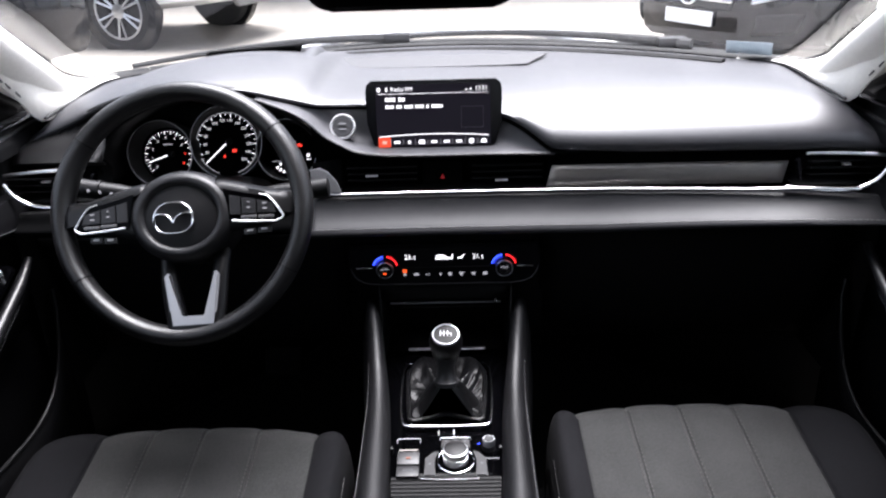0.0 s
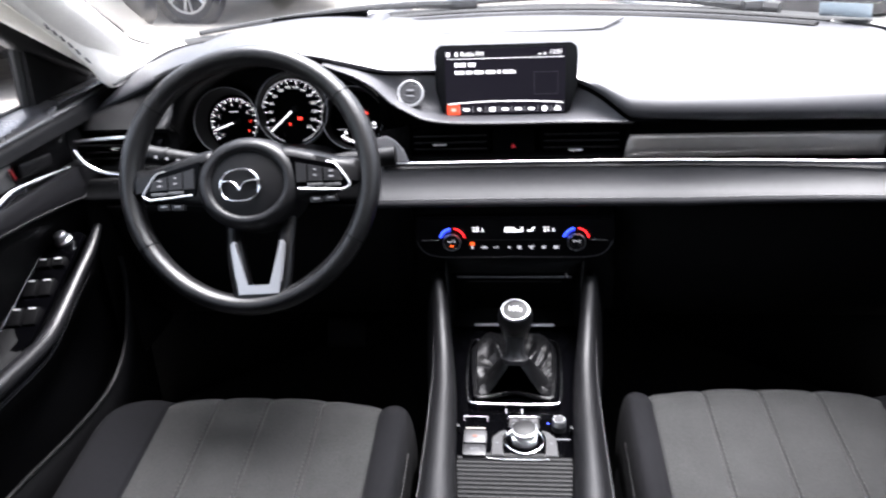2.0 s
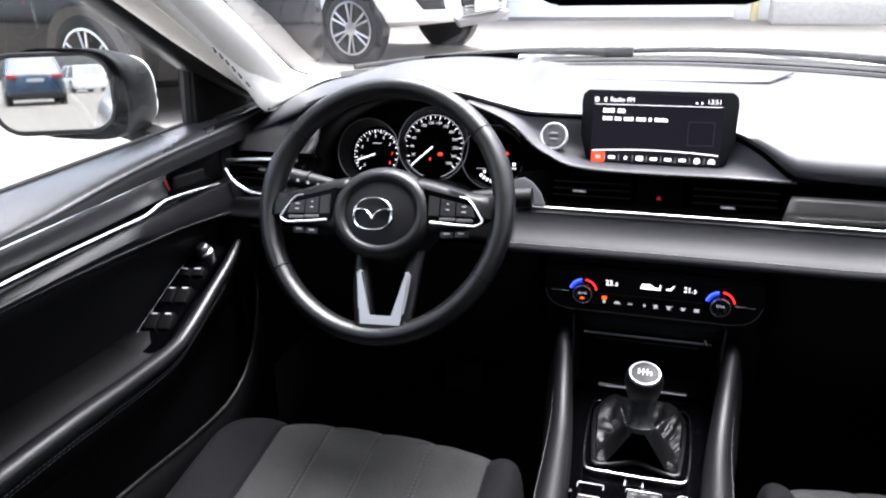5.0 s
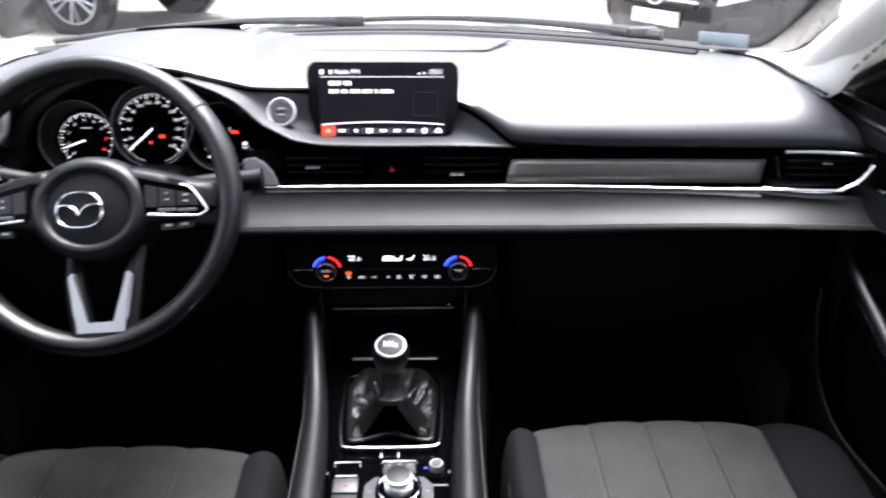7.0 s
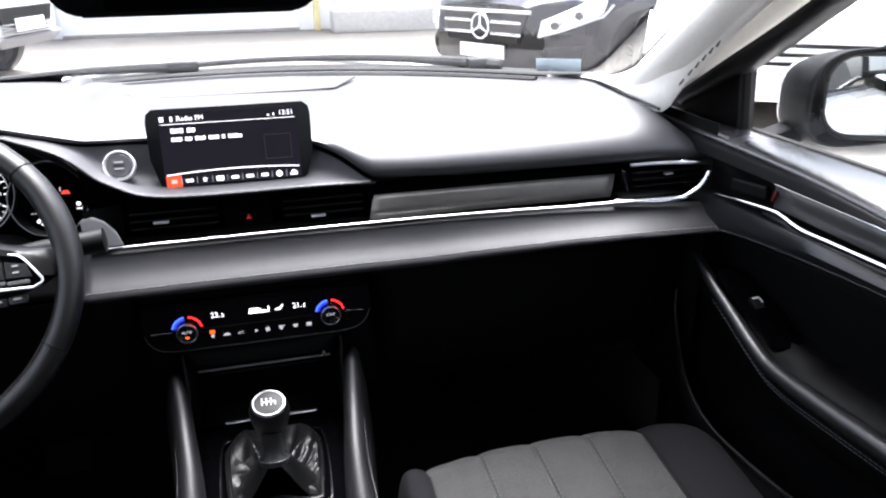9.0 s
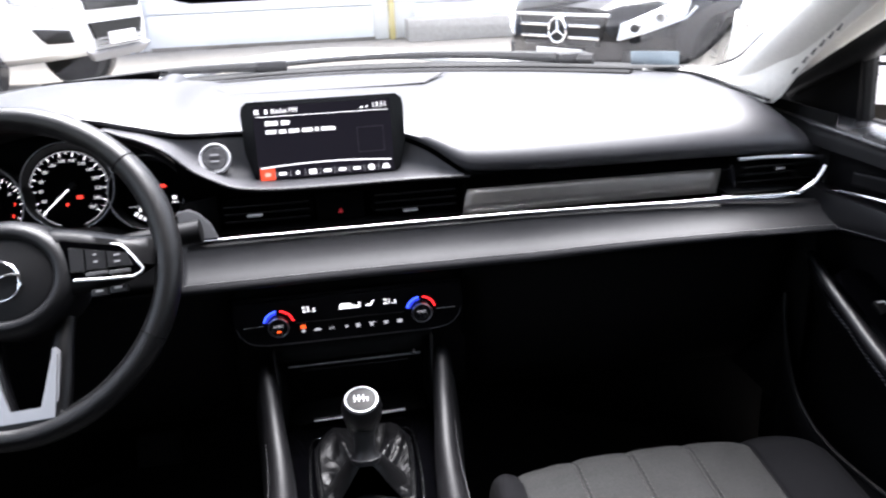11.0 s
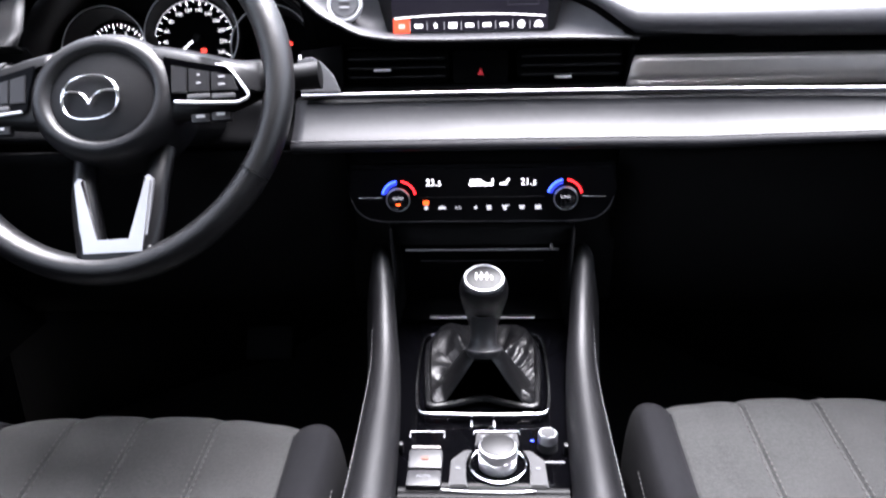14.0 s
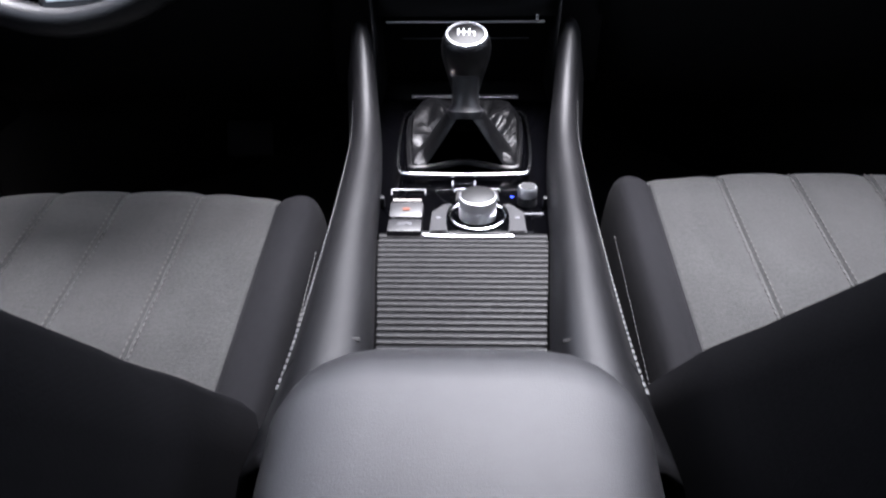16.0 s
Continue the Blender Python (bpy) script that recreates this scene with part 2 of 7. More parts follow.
def turned(bm, profile, m=Matrix(), n=32):
    """A turned body: profile of (radius, height) round the local z axis."""
    rings = [[m @ Vector((r * math.cos(2 * math.pi * k / n), r * math.sin(2 * math.pi * k / n), z)) for k in range(n)] for r, z in profile]
    loft(bm, rings)


def plate(bm, outline, thick, m=Matrix(), bevel=0.0):
    """A plate with that outline (x, y), raised from 0 to thick in local z."""
    lo = [bm.verts.new(m @ Vector((x, y, 0))) for x, y in outline]
    hi = [bm.verts.new(m @ Vector((x, y, thick))) for x, y in outline]
    n = len(outline)
    bm.faces.new(lo[::-1])
    top = bm.faces.new(hi)
    for i in range(n):
        bm.faces.new((lo[i], lo[(i + 1) % n], hi[(i + 1) % n], hi[i]))
    if bevel:
        bmesh.ops.bevel(bm, geom=list(top.edges), offset=bevel, segments=2, affect="EDGES")


def round_outline(w, h, r, n=6):
    """A rectangle with round corners, centred."""
    pts = []
    for cx, cy, a in ((w / 2 - r, h / 2 - r, 0), (-w / 2 + r, h / 2 - r, 90), (-w / 2 + r, -h / 2 + r, 180), (w / 2 - r, -h / 2 + r, 270)):
        pts += [(cx + r * math.cos(radians(a + 90 * k / n)), cy + r * math.sin(radians(a + 90 * k / n))) for k in range(n + 1)]
    return pts


def facing(origin, right, up):
    """A frame whose local x is right, y is up and z looks at the viewer."""
    x = Vector(right).normalized()
    z = x.cross(Vector(up)).normalized()
    y = z.cross(x)
    return Matrix.Translation(origin) @ Matrix((x, y, z)).transposed().to_4x4()


def thing(name, label, category, base=(0, 0, 0), group="", kind=""):
    ob = tagged(new(name), label, category, group, kind)
    ob.empty_display_size = 0.05
    ob.location = base
    return ob


def part(name, bm, material, parent=None, label="", smooth=True, thick=0.0, sharp=40, toward=None):
    """Links a bmesh as one mesh object under a thing or under a part."""
    bmesh.ops.recalc_face_normals(bm, faces=bm.faces)
    if toward is not None:
        turned_away = [f for f in bm.faces if f.normal.dot(Vector(toward) - f.calc_center_median()) < 0]
        bmesh.ops.reverse_faces(bm, faces=turned_away)
    me = bpy.data.meshes.new(name)
    bm.to_mesh(me)
    bm.free()
    me.materials.append(material)
    if smooth:
        for f in me.polygons:
            f.use_smooth = True
        me.set_sharp_from_angle(angle=radians(sharp))
    ob = new(name, me)
    if parent is not None:
        ob.parent = parent
        ob.matrix_parent_inverse = parent.matrix_basis.inverted() if parent.parent is None else Matrix()
    if label:
        ob["label"] = label
    if thick:
        mod = ob.modifiers.new("thickness", "SOLIDIFY")
        mod.thickness, mod.offset = thick, 0
    return ob


def writing(text, size, m, material, parent, name="lettering", depth=0.0003, spread=1.0):
    """Raised letters in the built-in font, as a mesh part."""
    cu = bpy.data.curves.new(name, "FONT")
    cu.body, cu.size, cu.align_x, cu.align_y, cu.extrude = text, size, "CENTER", "CENTER", depth
    cu.resolution_u = 3
    tmp = bpy.data.objects.new(name, cu)
    scene.collection.objects.link(tmp)
    dg = bpy.context.evaluated_depsgraph_get()
    me = bpy.data.meshes.new_from_object(tmp.evaluated_get(dg))
    bpy.data.objects.remove(tmp)
    bpy.data.curves.remove(cu)
    bm = bmesh.new()
    bm.from_mesh(me)
    bpy.data.meshes.remove(me)
    bmesh.ops.transform(bm, matrix=m @ Matrix.Diagonal((spread, 1, 1, 1)), verts=bm.verts)
    return part(name, bm, material, parent, smooth=False)


def bar(w, h, m, material, parent, name="bar", depth=0.0004):
    bm = bmesh.new()
    plate(bm, [(-w / 2, -h / 2), (w / 2, -h / 2), (w / 2, h / 2), (-w / 2, h / 2)], depth, m)
    return part(name, bm, material, parent, smooth=False)


# ---- the car's shell ----
def mirrored(f):
    """Calls f for the driver's side (-1) and the passenger's side (1)."""
    for side in (-1, 1):
        f(side)


def sunk(x):
    """How far forward the windscreen's foot lies at x."""
    return 1.64 - 0.75 * x * x


floor_pan = bmesh.new()
sheet(floor_pan, [[(x, y, 0.30 + (0.18 if y > 1.45 else 0)) for x in np.linspace(-0.72, 0.72, 9)] for y in np.linspace(-1.6, 1.9, 15)])
tagged(part("floor", floor_pan, CARPET, thick=0.02), "black carpeted car floor in deep shade", "floor", kind="structure")

# firewall behind the dashboard
bm = bmesh.new()
sheet(bm, [[(x, 1.52 - 0.7 * x * x, z) for x in np.linspace(-0.74, 0.74, 17)] for z in (0.30, 0.5, 0.7, 0.96)])
tagged(part("wall_front", bm, CARPET, thick=0.02), "dark bulkhead behind the dashboard", "bulkhead", kind="structure")

# roof with headliner
bm = bmesh.new()
rows = []
for y in np.linspace(-1.35, 0.79, 18):
    rows.append([(x, y, 1.44 - 0.045 * ((y + 0.3) / 0.9) ** 2 - 0.16 * abs(x / 0.6) ** 3.2) for x in np.linspace(-0.60, 0.60, 17)])
sheet(bm, rows)
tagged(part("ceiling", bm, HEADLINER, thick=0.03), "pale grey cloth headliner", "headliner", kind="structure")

# windscreen
bm = bmesh.new()
rows = []
for v in np.linspace(0, 1, 14):
    row = []
    for u in np.linspace(-1, 1, 25):
        x0, x1 = 0.70 * u, 0.55 * u
        y0, y1 = sunk(x0) + 0.015, 0.80 - 0.14 * u * u
        z0, z1 = 0.985, 1.40 - 0.10 * abs(u) ** 3
        row.append((x0 + (x1 - x0) * v, y0 + (y1 - y0) * v, z0 + (z1 - z0) * v + 0.03 * math.sin(math.pi * v)))
    rows.append(row)
sheet(bm, rows)
ws = tagged(part("windscreen", bm, GLASS, toward=(0, 0.3, 0.9)), "large raked windscreen with faint dust", "windscreen", kind="structure")
ws.visible_shadow = False
# bluish inspection label in the corner of the glass
LM = facing((0.572, 1.385, 1.012), (0.86, -0.50, 0.0), (0, -0.45, 0.9))
label_card = bar(0.082, 0.026, LM, mat("blue_grey_label", (0.10, 0.125, 0.145), 0.6, 0, 0.25, 60), ws, "glass_label", 0.0006)
label_card["label"] = "pale blue-grey paper label with illegible print"
# black border along the foot of the glass
bm = bmesh.new()
tube(bm, [Vector((x, sunk(x) + 0.005, 0.992)) for x in np.linspace(-0.66, 0.66, 41)], 0.010, 8, flat=0.5)
tagged(part("trim", bm, RUBBER), "black rubber seal along the windscreen foot", "seal", kind="structure")


def pillar(side):
    t = thing("a_pillar", "pale cloth covered windscreen pillar with a ribbed speaker slot", "pillar", (side * 0.65, 1.2, 0.97), "windscreen pillars")
    foot, top = Vector((side * 0.668, 1.24, 0.975)), Vector((side * 0.575, 0.50, 1.345))
    bm = bmesh.new()
    rings = []
    for i in range(-2, 19):
        u = i / 18
        p = foot.lerp(top, u) + Vector((side * 0.012 * math.sin(math.pi * u), 0, 0.030 * math.sin(math.pi * u)))
        inner, outer = 0.043, -0.029 - 0.020 * min(1.0, max(0.0, u) / 0.36)
        shift, wide, deep = (inner + outer) / 2, (inner - outer) / 2, 0.028
        ax = (top - foot).normalized()
        across = Vector((-side * 0.75, 0.62, 0.25))
        across = (across - ax * across.dot(ax)).normalized()
        out = ax.cross(across)
        p = p + shift * across
        rings.append([p + wide * (abs(math.cos(a)) ** 0.7) * math.copysign(1, math.cos(a)) * across + deep * (abs(math.sin(a)) ** 0.8) * math.copysign(1, math.sin(a)) * out for a in np.linspace(0, 2 * math.pi, 20, endpoint=False)])
    loft(bm, rings)
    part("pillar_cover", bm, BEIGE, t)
    # black rubber edge of the glass beside the pillar
    bm = bmesh.new()
    line = [Vector((side * x, y, z)) for x, y, z in ((0.560, 1.408, 0.990), (0.585, 1.392, 0.991), (0.622, 1.355, 0.995), (0.646, 1.315, 1.000), (0.658, 1.265, 1.018), (0.654, 1.215, 1.044), (0.648, 1.150, 1.083), (0.640, 1.085, 1.118), (0.628, 1.019, 1.152), (0.598, 0.870, 1.225), (0.565, 0.680, 1.300), (0.530, 0.500, 1.350))]
    tube(bm, smooth_path(line, 50), 0.0042, 8)
    part("glass_edge", bm, RUBBER, t)
    # cloth foot that fans out from the pillar to the glass
    low = [Vector((side * x, y, z)) for x, y, z in ((0.556, 1.398, 0.989), (0.592, 1.375, 0.989), (0.616, 1.330, 0.989), (0.619, 1.260, 0.988), (0.615, 1.190, 0.985), (0.626, 1.104, 0.976), (0.643, 1.080, 1.017), (0.642, 1.022, 1.064), (0.633, 0.955, 1.105), (0.608, 0.800, 1.189), (0.580, 0.640, 1.273), (0.556, 0.490, 1.334))]
    bm = bmesh.new()
    inner_line, outer_line = smooth_path(line, 60), smooth_path(low, 60)
    sheet(bm, [[p, p.lerp(q, 0.5) + Vector((0, -0.004, 0.002)), q] for p, q in zip(inner_line, outer_line)])
    part("pillar_foot", bm, BEIGE, t, thick=0.003)
    bm = bmesh.new()
    tube(bm, smooth_path([(side * 0.590, 1.375, 0.991), (side * 0.615, 1.330, 0.991), (side * 0.618, 1.260, 0.990), (side * 0.614, 1.190, 0.987), (side * 0.621, 1.105, 0.980)], 24), 0.0024, 8)
    part("foot_seam", bm, RUBBER, t, "dark seam at the foot")
    # slotted vent on the pillar's inner face
    inner_fine, outer_fine = smooth_path(line, 800), smooth_path(low, 800)
    for k in range(6):
        bm = bmesh.new()
        n = min(range(800), key=lambda i: abs(outer_fine[i].y - (1.082 - 0.017 * k)))
        p = inner_fine[n].lerp(outer_fine[n], 0.90) + Vector((-side * 0.0015, -0.0025, 0))
        rbox(bm, (0.004, 0.0024, 0.012), Matrix.Translation(p) @ pose(0, 0, 0, 40, 0, side * 10), 0.001)
        part("slot", bm, SLOT, t, "grey slot")


mirrored(pillar)


# ---- doors ----
def door(side):
    X = lambda x: side * x
    t = thing("front_door", "closed black car door with silver inlay, chrome line and stitched armrest", "car door", (X(0.70), 0.5, 0.35), "front doors")
    # upper shoulder below the window: a sloping ledge that rolls over a tight ridge
    bm = bmesh.new()
    rows = []
    ridge = spline([(-0.35, 0.936), (0.55, 0.937), (0.66, 0.940), (0.73, 0.946), (0.82, 0.953), (0.95, 0.9575), (1.08, 0.960), (1.20, 0.964)])
    for y in np.linspace(-0.35, 1.25, 50):
        zr = ridge(y)
        rows.append([(X(px), y, pz) for px, pz in ((0.760, 0.950), (0.742, 0.9565), (0.722, 0.9595), (0.702, 0.6 * 0.961 + 0.4 * (zr + 0.004)), (0.684, 0.2 * 0.961 + 0.8 * (zr + 0.004)), (0.6725, zr + 0.0022), (0.6655, zr - 0.0012), (0.6620, zr - 0.0050), (0.6585, 0.5 * zr + 0.4655), (0.6550, 0.9335), (0.6600, 0.9320))])
    sheet(bm, [r[:8] for r in rows])
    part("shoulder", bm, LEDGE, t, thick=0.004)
    # same skin as the ledge; its darker side is painted with a black material
    bm = bmesh.new()
    sheet(bm, [r[7:] for r in rows])
    part("shaded_shoulder", bm, DOORSKIN, t, "shoulder face under the ledge, its shade painted matt black", thick=0.004)
    # dark recess with the silver inlay
    bm = bmesh.new()
    sheet(bm, [[(X(0.660), y, 0.936), (X(0.669), y, 0.928), (X(0.671), y, 0.915), (X(0.668), y, 0.862)] for y in np.linspace(-0.35, 1.20, 32)])
    part("recess", bm, DOORSKIN, t, thick=0.003)
    bm = bmesh.new()
    ys = np.linspace(-0.35, 0.868, 30)
    sheet(bm, [[(X(0.658), y, 0.930), (X(0.662), y, 0.918), (X(0.660), y, 0.900)] for y in ys])
    part("inlay", bm, DIMINLAY, t, "dark silver inlay panel", thick=0.004)
    bm = bmesh.new()
    tube(bm, [(X(0.656), y, 0.9315) for y in ys], 0.0017, 8)
    part("inlay_edge", bm, CHROME, t, "thin chrome edge")
    # chrome line that steps down behind the release lever
    bm = bmesh.new()
    line = [(X(0.655), -0.35, 0.897), (X(0.655), 0.6, 0.896), (X(0.655), 0.765, 0.892), (X(0.655), 0.812, 0.8905), (X(0.655), 0.832, 0.894), (X(0.655), 0.852, 0.8975), (X(0.655), 0.88, 0.8955), (X(0.655), 0.93, 0.890), (X(0.656), 0.988, 0.882)]
    tube(bm, smooth_path(line, 90), 0.0031, 10, flat=0.8)
    part("chrome_line", bm, CHROME, t, "chrome trim line with a step")
    bm = bmesh.new()
    tube(bm, [Vector(p) + Vector((side * 0.001, 0, -0.0075)) for p in smooth_path(line[:7], 60)], 0.0042, 8)
    part("line_base", bm, PIANO, t, "gloss black strip below the chrome")
    # release lever
    bm = bmesh.new()
    rbox(bm, (0.010, 0.075, 0.020), Matrix.Translation((X(0.664), 0.925, 0.908)) @ pose(0, 0, 0, -6), 0.005, 3)
    part("release_lever", bm, DOORSKIN, t)
    bm = bmesh.new()
    rbox(bm, (0.004, 0.0045, 0.017), Matrix.Translation((X(0.656), 0.866, 0.9155)) @ pose(0, 0, 0, 20), 0.0015)
    part("lock_marker", bm, mat("red_marker" if side < 0 else "red_marker_b", (0.09, 0.004, 0.005), 0.4), t, "red lock marker")
    # padded band with two rows of stitches
    bm = bmesh.new()
    rows = []
    edge = spline([(-0.35, 0.872), (0.3, 0.872), (0.6, 0.868), (0.85, 0.851), (1.02, 0.827), (1.1, 0.814)])
    for y in np.linspace(-0.35, 1.09, 40):
        e = edge(y)
        top = 0.888 - 0.010 * max(0, (y - 0.8) / 0.3)
        mid = (top + e) / 2
        rows.append([(X(0.664), y, top), (X(0.650), y, top - 0.004), (X(0.643), y, mid), (X(0.645), y, e + 0.004), (X(0.652), y, e - 0.002), (X(0.668), y, e - 0.004)])
    sheet(bm, rows)
    part("padded_band", bm, BOW, t, thick=0.003)
    for off, kind in ((0.004, "stitching"), (0.0125, "stitching")):
        bm = bmesh.new()
        for y in np.arange(0.30, 1.08, 0.0075):
            e = edge(y) + off
            rbox(bm, (0.0010, 0.0058, 0.0008), Matrix.Translation((X(0.6436), y, e)), 0)
        part(kind, bm, ROLLTHREAD, t, "grey twin stitching")
    # main skin
    bm = bmesh.new()
    rows = []
    for y in np.linspace(-0.35, 1.12, 40):
        e = edge(y)
        rows.append([(X(0.664), y, e), (X(0.672), y, e - 0.03), (X(0.690), y, 0.76), (X(0.695), y, 0.70), (X(0.690), y, 0.62), (X(0.685), y, 0.50), (X(0.690), y, 0.36), (X(0.700), y, 0.30)])
    sheet(bm, rows)
    part("door_skin", bm, DOORSKIN, t, thick=0.006)
    # swept armrest and pull
    bm = bmesh.new()
    arm = smooth_path([(X(0.638), 0.992, 0.786), (X(0.634), 0.955, 0.768), (X(0.630), 0.89, 0.744), (X(0.626), 0.83, 0.722), (X(0.620), 0.78, 0.713), (X(0.616), 0.70, 0.716), (X(0.612), 0.58, 0.726), (X(0.610), 0.48, 0.730), (X(0.610), 0.2, 0.73), (X(0.62), -0.3, 0.73)], 60)
    arm = [p + Vector((0, 0, 0.006 if side > 0 else 0.0)) for p in arm]
    tube(bm, arm, spline([(0, 0.006), (0.04, 0.009), (0.15, 0.012), (0.3, 0.014), (1, 0.016)]), 14, flat=0.8)
    part("armrest_bow", bm, BOW, t)
    bm = bmesh.new()
    rows = []
    for p in arm:
        rows.append([(p.x, p.y, p.z - 0.012), (p.x + side * 0.010, p.y, p.z - 0.036), (X(0.66), p.y, p.z - 0.090), (X(0.688), p.y, p.z - 0.11)])
    sheet(bm, rows)
    part("armrest_side", bm, DOORSKIN, t, thick=0.004)
    bm = bmesh.new()
    for i in range(4, 60):
        p, q = arm[i - 1], arm[i]
        for k in range(3):
            r = p.lerp(q, k / 3)
            rbox(bm, (0.0009, 0.0050, 0.0008), Matrix.Translation((r.x + side * 0.004, r.y, r.z - 0.030)), 0)
            rbox(bm, (0.0009, 0.0050, 0.0008), Matrix.Translation((r.x + side * 0.002, r.y, r.z - 0.024)), 0)
    part("stitching", bm, ROLLTHREAD, t, "grey stitching below the armrest")
    # tray between the bow and the skin
    bm = bmesh.new()
    sheet(bm, [[(p.x + side * 0.006, p.y, p.z + 0.004), (X(0.66), p.y, p.z + 0.004 + 0.012 * (p.y > 0.75)), (X(0.694), p.y, p.z + 0.012)] for p in arm[6:]])
    part("armrest_tray", bm, DARK, t, thick=0.004)
    # lower pocket with its raised rim
    bm = bmesh.new()
    rim = smooth_path([(X(0.655), 1.055, 0.70), (X(0.645), 1.035, 0.66), (X(0.642), 0.985, 0.575), (X(0.640), 0.915, 0.540), (X(0.640), 0.81, 0.540), (X(0.636), 0.66, 0.562), (X(0.632), 0.4, 0.58), (X(0.63), -0.2, 0.58)], 40)
    tube(bm, rim, 0.0035, 8)
    part("pocket_rim", bm, PLASTIC, t)
    bm = bmesh.new()
    sheet(bm, [[(p.x, p.y, p.z), (p.x + side * 0.004, p.y, p.z - 0.06), (X(0.66), p.y, 0.32)] for p in rim])
    part("pocket", bm, DOORSKIN, t, thick=0.004)
    # black window frame and sail
    bm = bmesh.new()
    sail = [(1.040, 0.957), (1.300, 0.945), (1.20, 1.005), (1.14, 1.032), (1.050, 1.060)]
    m = Matrix(((0, 0, side, X(0.715)), (1, 0, 0, 0), (0, 1, 0, 0), (0, 0, 0, 1)))
    plate(bm, sail, 0.03, m, 0.004)
    part("sail_panel", bm, DOORSKIN, t)
    bm = bmesh.new()
    tube(bm, smooth_path([(X(0.722), 1.20, 0.985), (X(0.722), 1.06, 1.063), (X(0.700), 0.86, 1.175), (X(0.62), 0.52, 1.345), (X(0.60), 0.2, 1.385), (X(0.60), -0.3, 1.38)], 40), spline([(0, 0.020), (0.12, 0.027), (0.45, 0.027), (1, 0.022)]), 12)
    part("window_frame", bm, PLASTIC, t)
    bm = bmesh.new()
    tube(bm, [(X(0.741), -0.35, 0.9575), (X(0.741), 1.05, 0.9575)], 0.0060, 8)
    part("weather_strip", bm, RUBBER, t)
    bm = bmesh.new()
    tube(bm, [(X(0.733), 1.045, 0.957), (X(0.728), 1.052, 1.062)], 0.010, 8)
    part("quarter_post", bm, RUBBER, t)
    bm = bmesh.new()
    sheet(bm, [[(X(0.742 - 0.12 * max(0.0, (z - 0.98) / 0.4) ** 1.3), y, z) for z in np.linspace(0.950, 1.37 - 0.55 * max(0, y - 0.5), 6)] for y in np.linspace(-0.33, 0.985, 12)])
    g = part("window_pane", bm, SIDEGLASS, t, toward=(0, 0.3, 1.1))
    g.visible_shadow = False
    # outer skin
    bm = bmesh.new()
    sheet(bm, [[(X(0.765), y, 0.950), (X(0.83), y, 0.930), (X(0.885), y, 0.85), (X(0.90), y, 0.70), (X(0.89), y, 0.5), (X(0.86), y, 0.30)] for y in np.linspace(-0.35, 1.20, 12)])
    part("outer_skin", bm, BONNET, t, "glossy white outer skin", thick=0.004)
    if side < 0:
        # window switches on a gloss black plate
        axis = Vector((0, -0.19, -0.072)).normalized()
        m = facing((X(0.652), 0.848, 0.751), (side * -1, 0, 0.10), (0, 0.93, 0.36))
        bm = bmesh.new()
        plate(bm, round_outline(0.052, 0.215, 0.012), 0.006, m, 0.002)
        sw = part("switch_plate", bm, DECK, t, "gloss black switch plate")
        bm = bmesh.new()
        turned(bm, [(0.0125, 0), (0.0125, 0.006), (0.0100, 0.008), (0.0090, 0.016), (0.007, 0.018)], m @ Matrix.Translation((0, 0.088, 0.005)), 24)
        part("mirror_knob", bm, SATIN, sw, "small chrome mirror knob")
        for k, yy in enumerate((0.045, -0.002, -0.052)):
            for s in (-1, 1):
                bm = bmesh.new()
                rbox(bm, (0.019, 0.026 if k else 0.014, 0.010), m @ Matrix.Translation((s * 0.0115, yy, 0.007)) @ pose(0, 0, 0, 12), 0.002)
                b = part("window_switch" if k else "lock_switch", bm, DOORSKIN, sw)
                bar(0.010, 0.0024, m @ Matrix.Translation((s * 0.0115, yy + (0.009 if k else 0.002), 0.0142)), PALEPRINT, b, "mark")
        bm = bmesh.new()
        tube(bm, [m @ Vector((-0.028, y, 0.006)) for y in (-0.09, 0.10)], 0.0016, 8)
        part("plate_edge", bm, CHROME, sw, "thin chrome edge")
    else:
        m = facing((X(0.653), 0.862, 0.757), (1, 0, 0.10), (0, 0.93, 0.36))
        bm = bmesh.new()
        plate(bm, round_outline(0.046, 0.15, 0.012), 0.006, m, 0.002)
        sw = part("switch_plate", bm, DECK, t, "gloss black switch plate")
        bm = bmesh.new()
        rbox(bm, (0.015, 0.020, 0.009), m @ Matrix.Translation((0, 0.004, 0.006)) @ pose(0, 0, 0, 12), 0.002)
        b = part("window_switch", bm, DARK, sw)
        bar(0.009, 0.0026, m @ Matrix.Translation((0, 0.009, 0.0125)), PALEPRINT, b, "mark")
        bar(0.002, 0.009, m @ Matrix.Translation((0.005, 0.004, 0.0125)), PALEPRINT, b, "mark")
    # the driver's door hangs a little higher than the passenger's
    t.location.z -= 0.005 * side
    # rear part of the side, behind the front door
    tb = thing("rear_door", "closed black rear car door in shade", "car door", (X(0.70), -0.9, 0.35), "rear doors")
    bm = bmesh.new()
    sheet(bm, [[(X(0.75), y, 0.99), (X(0.66), y, 0.98), (X(0.66), y, 0.30)] for y in np.linspace(-1.5, -0.36, 6)])
    part("door_skin", bm, PLASTIC, tb, thick=0.02)
    bm = bmesh.new()
    tube(bm, smooth_path([(X(0.70), -0.36, 0.99), (X(0.66), -0.37, 1.2), (X(0.60), -0.38, 1.39)], 12), 0.05, 8)
    part("door_post", bm, PLASTIC, tb)
    bm = bmesh.new()
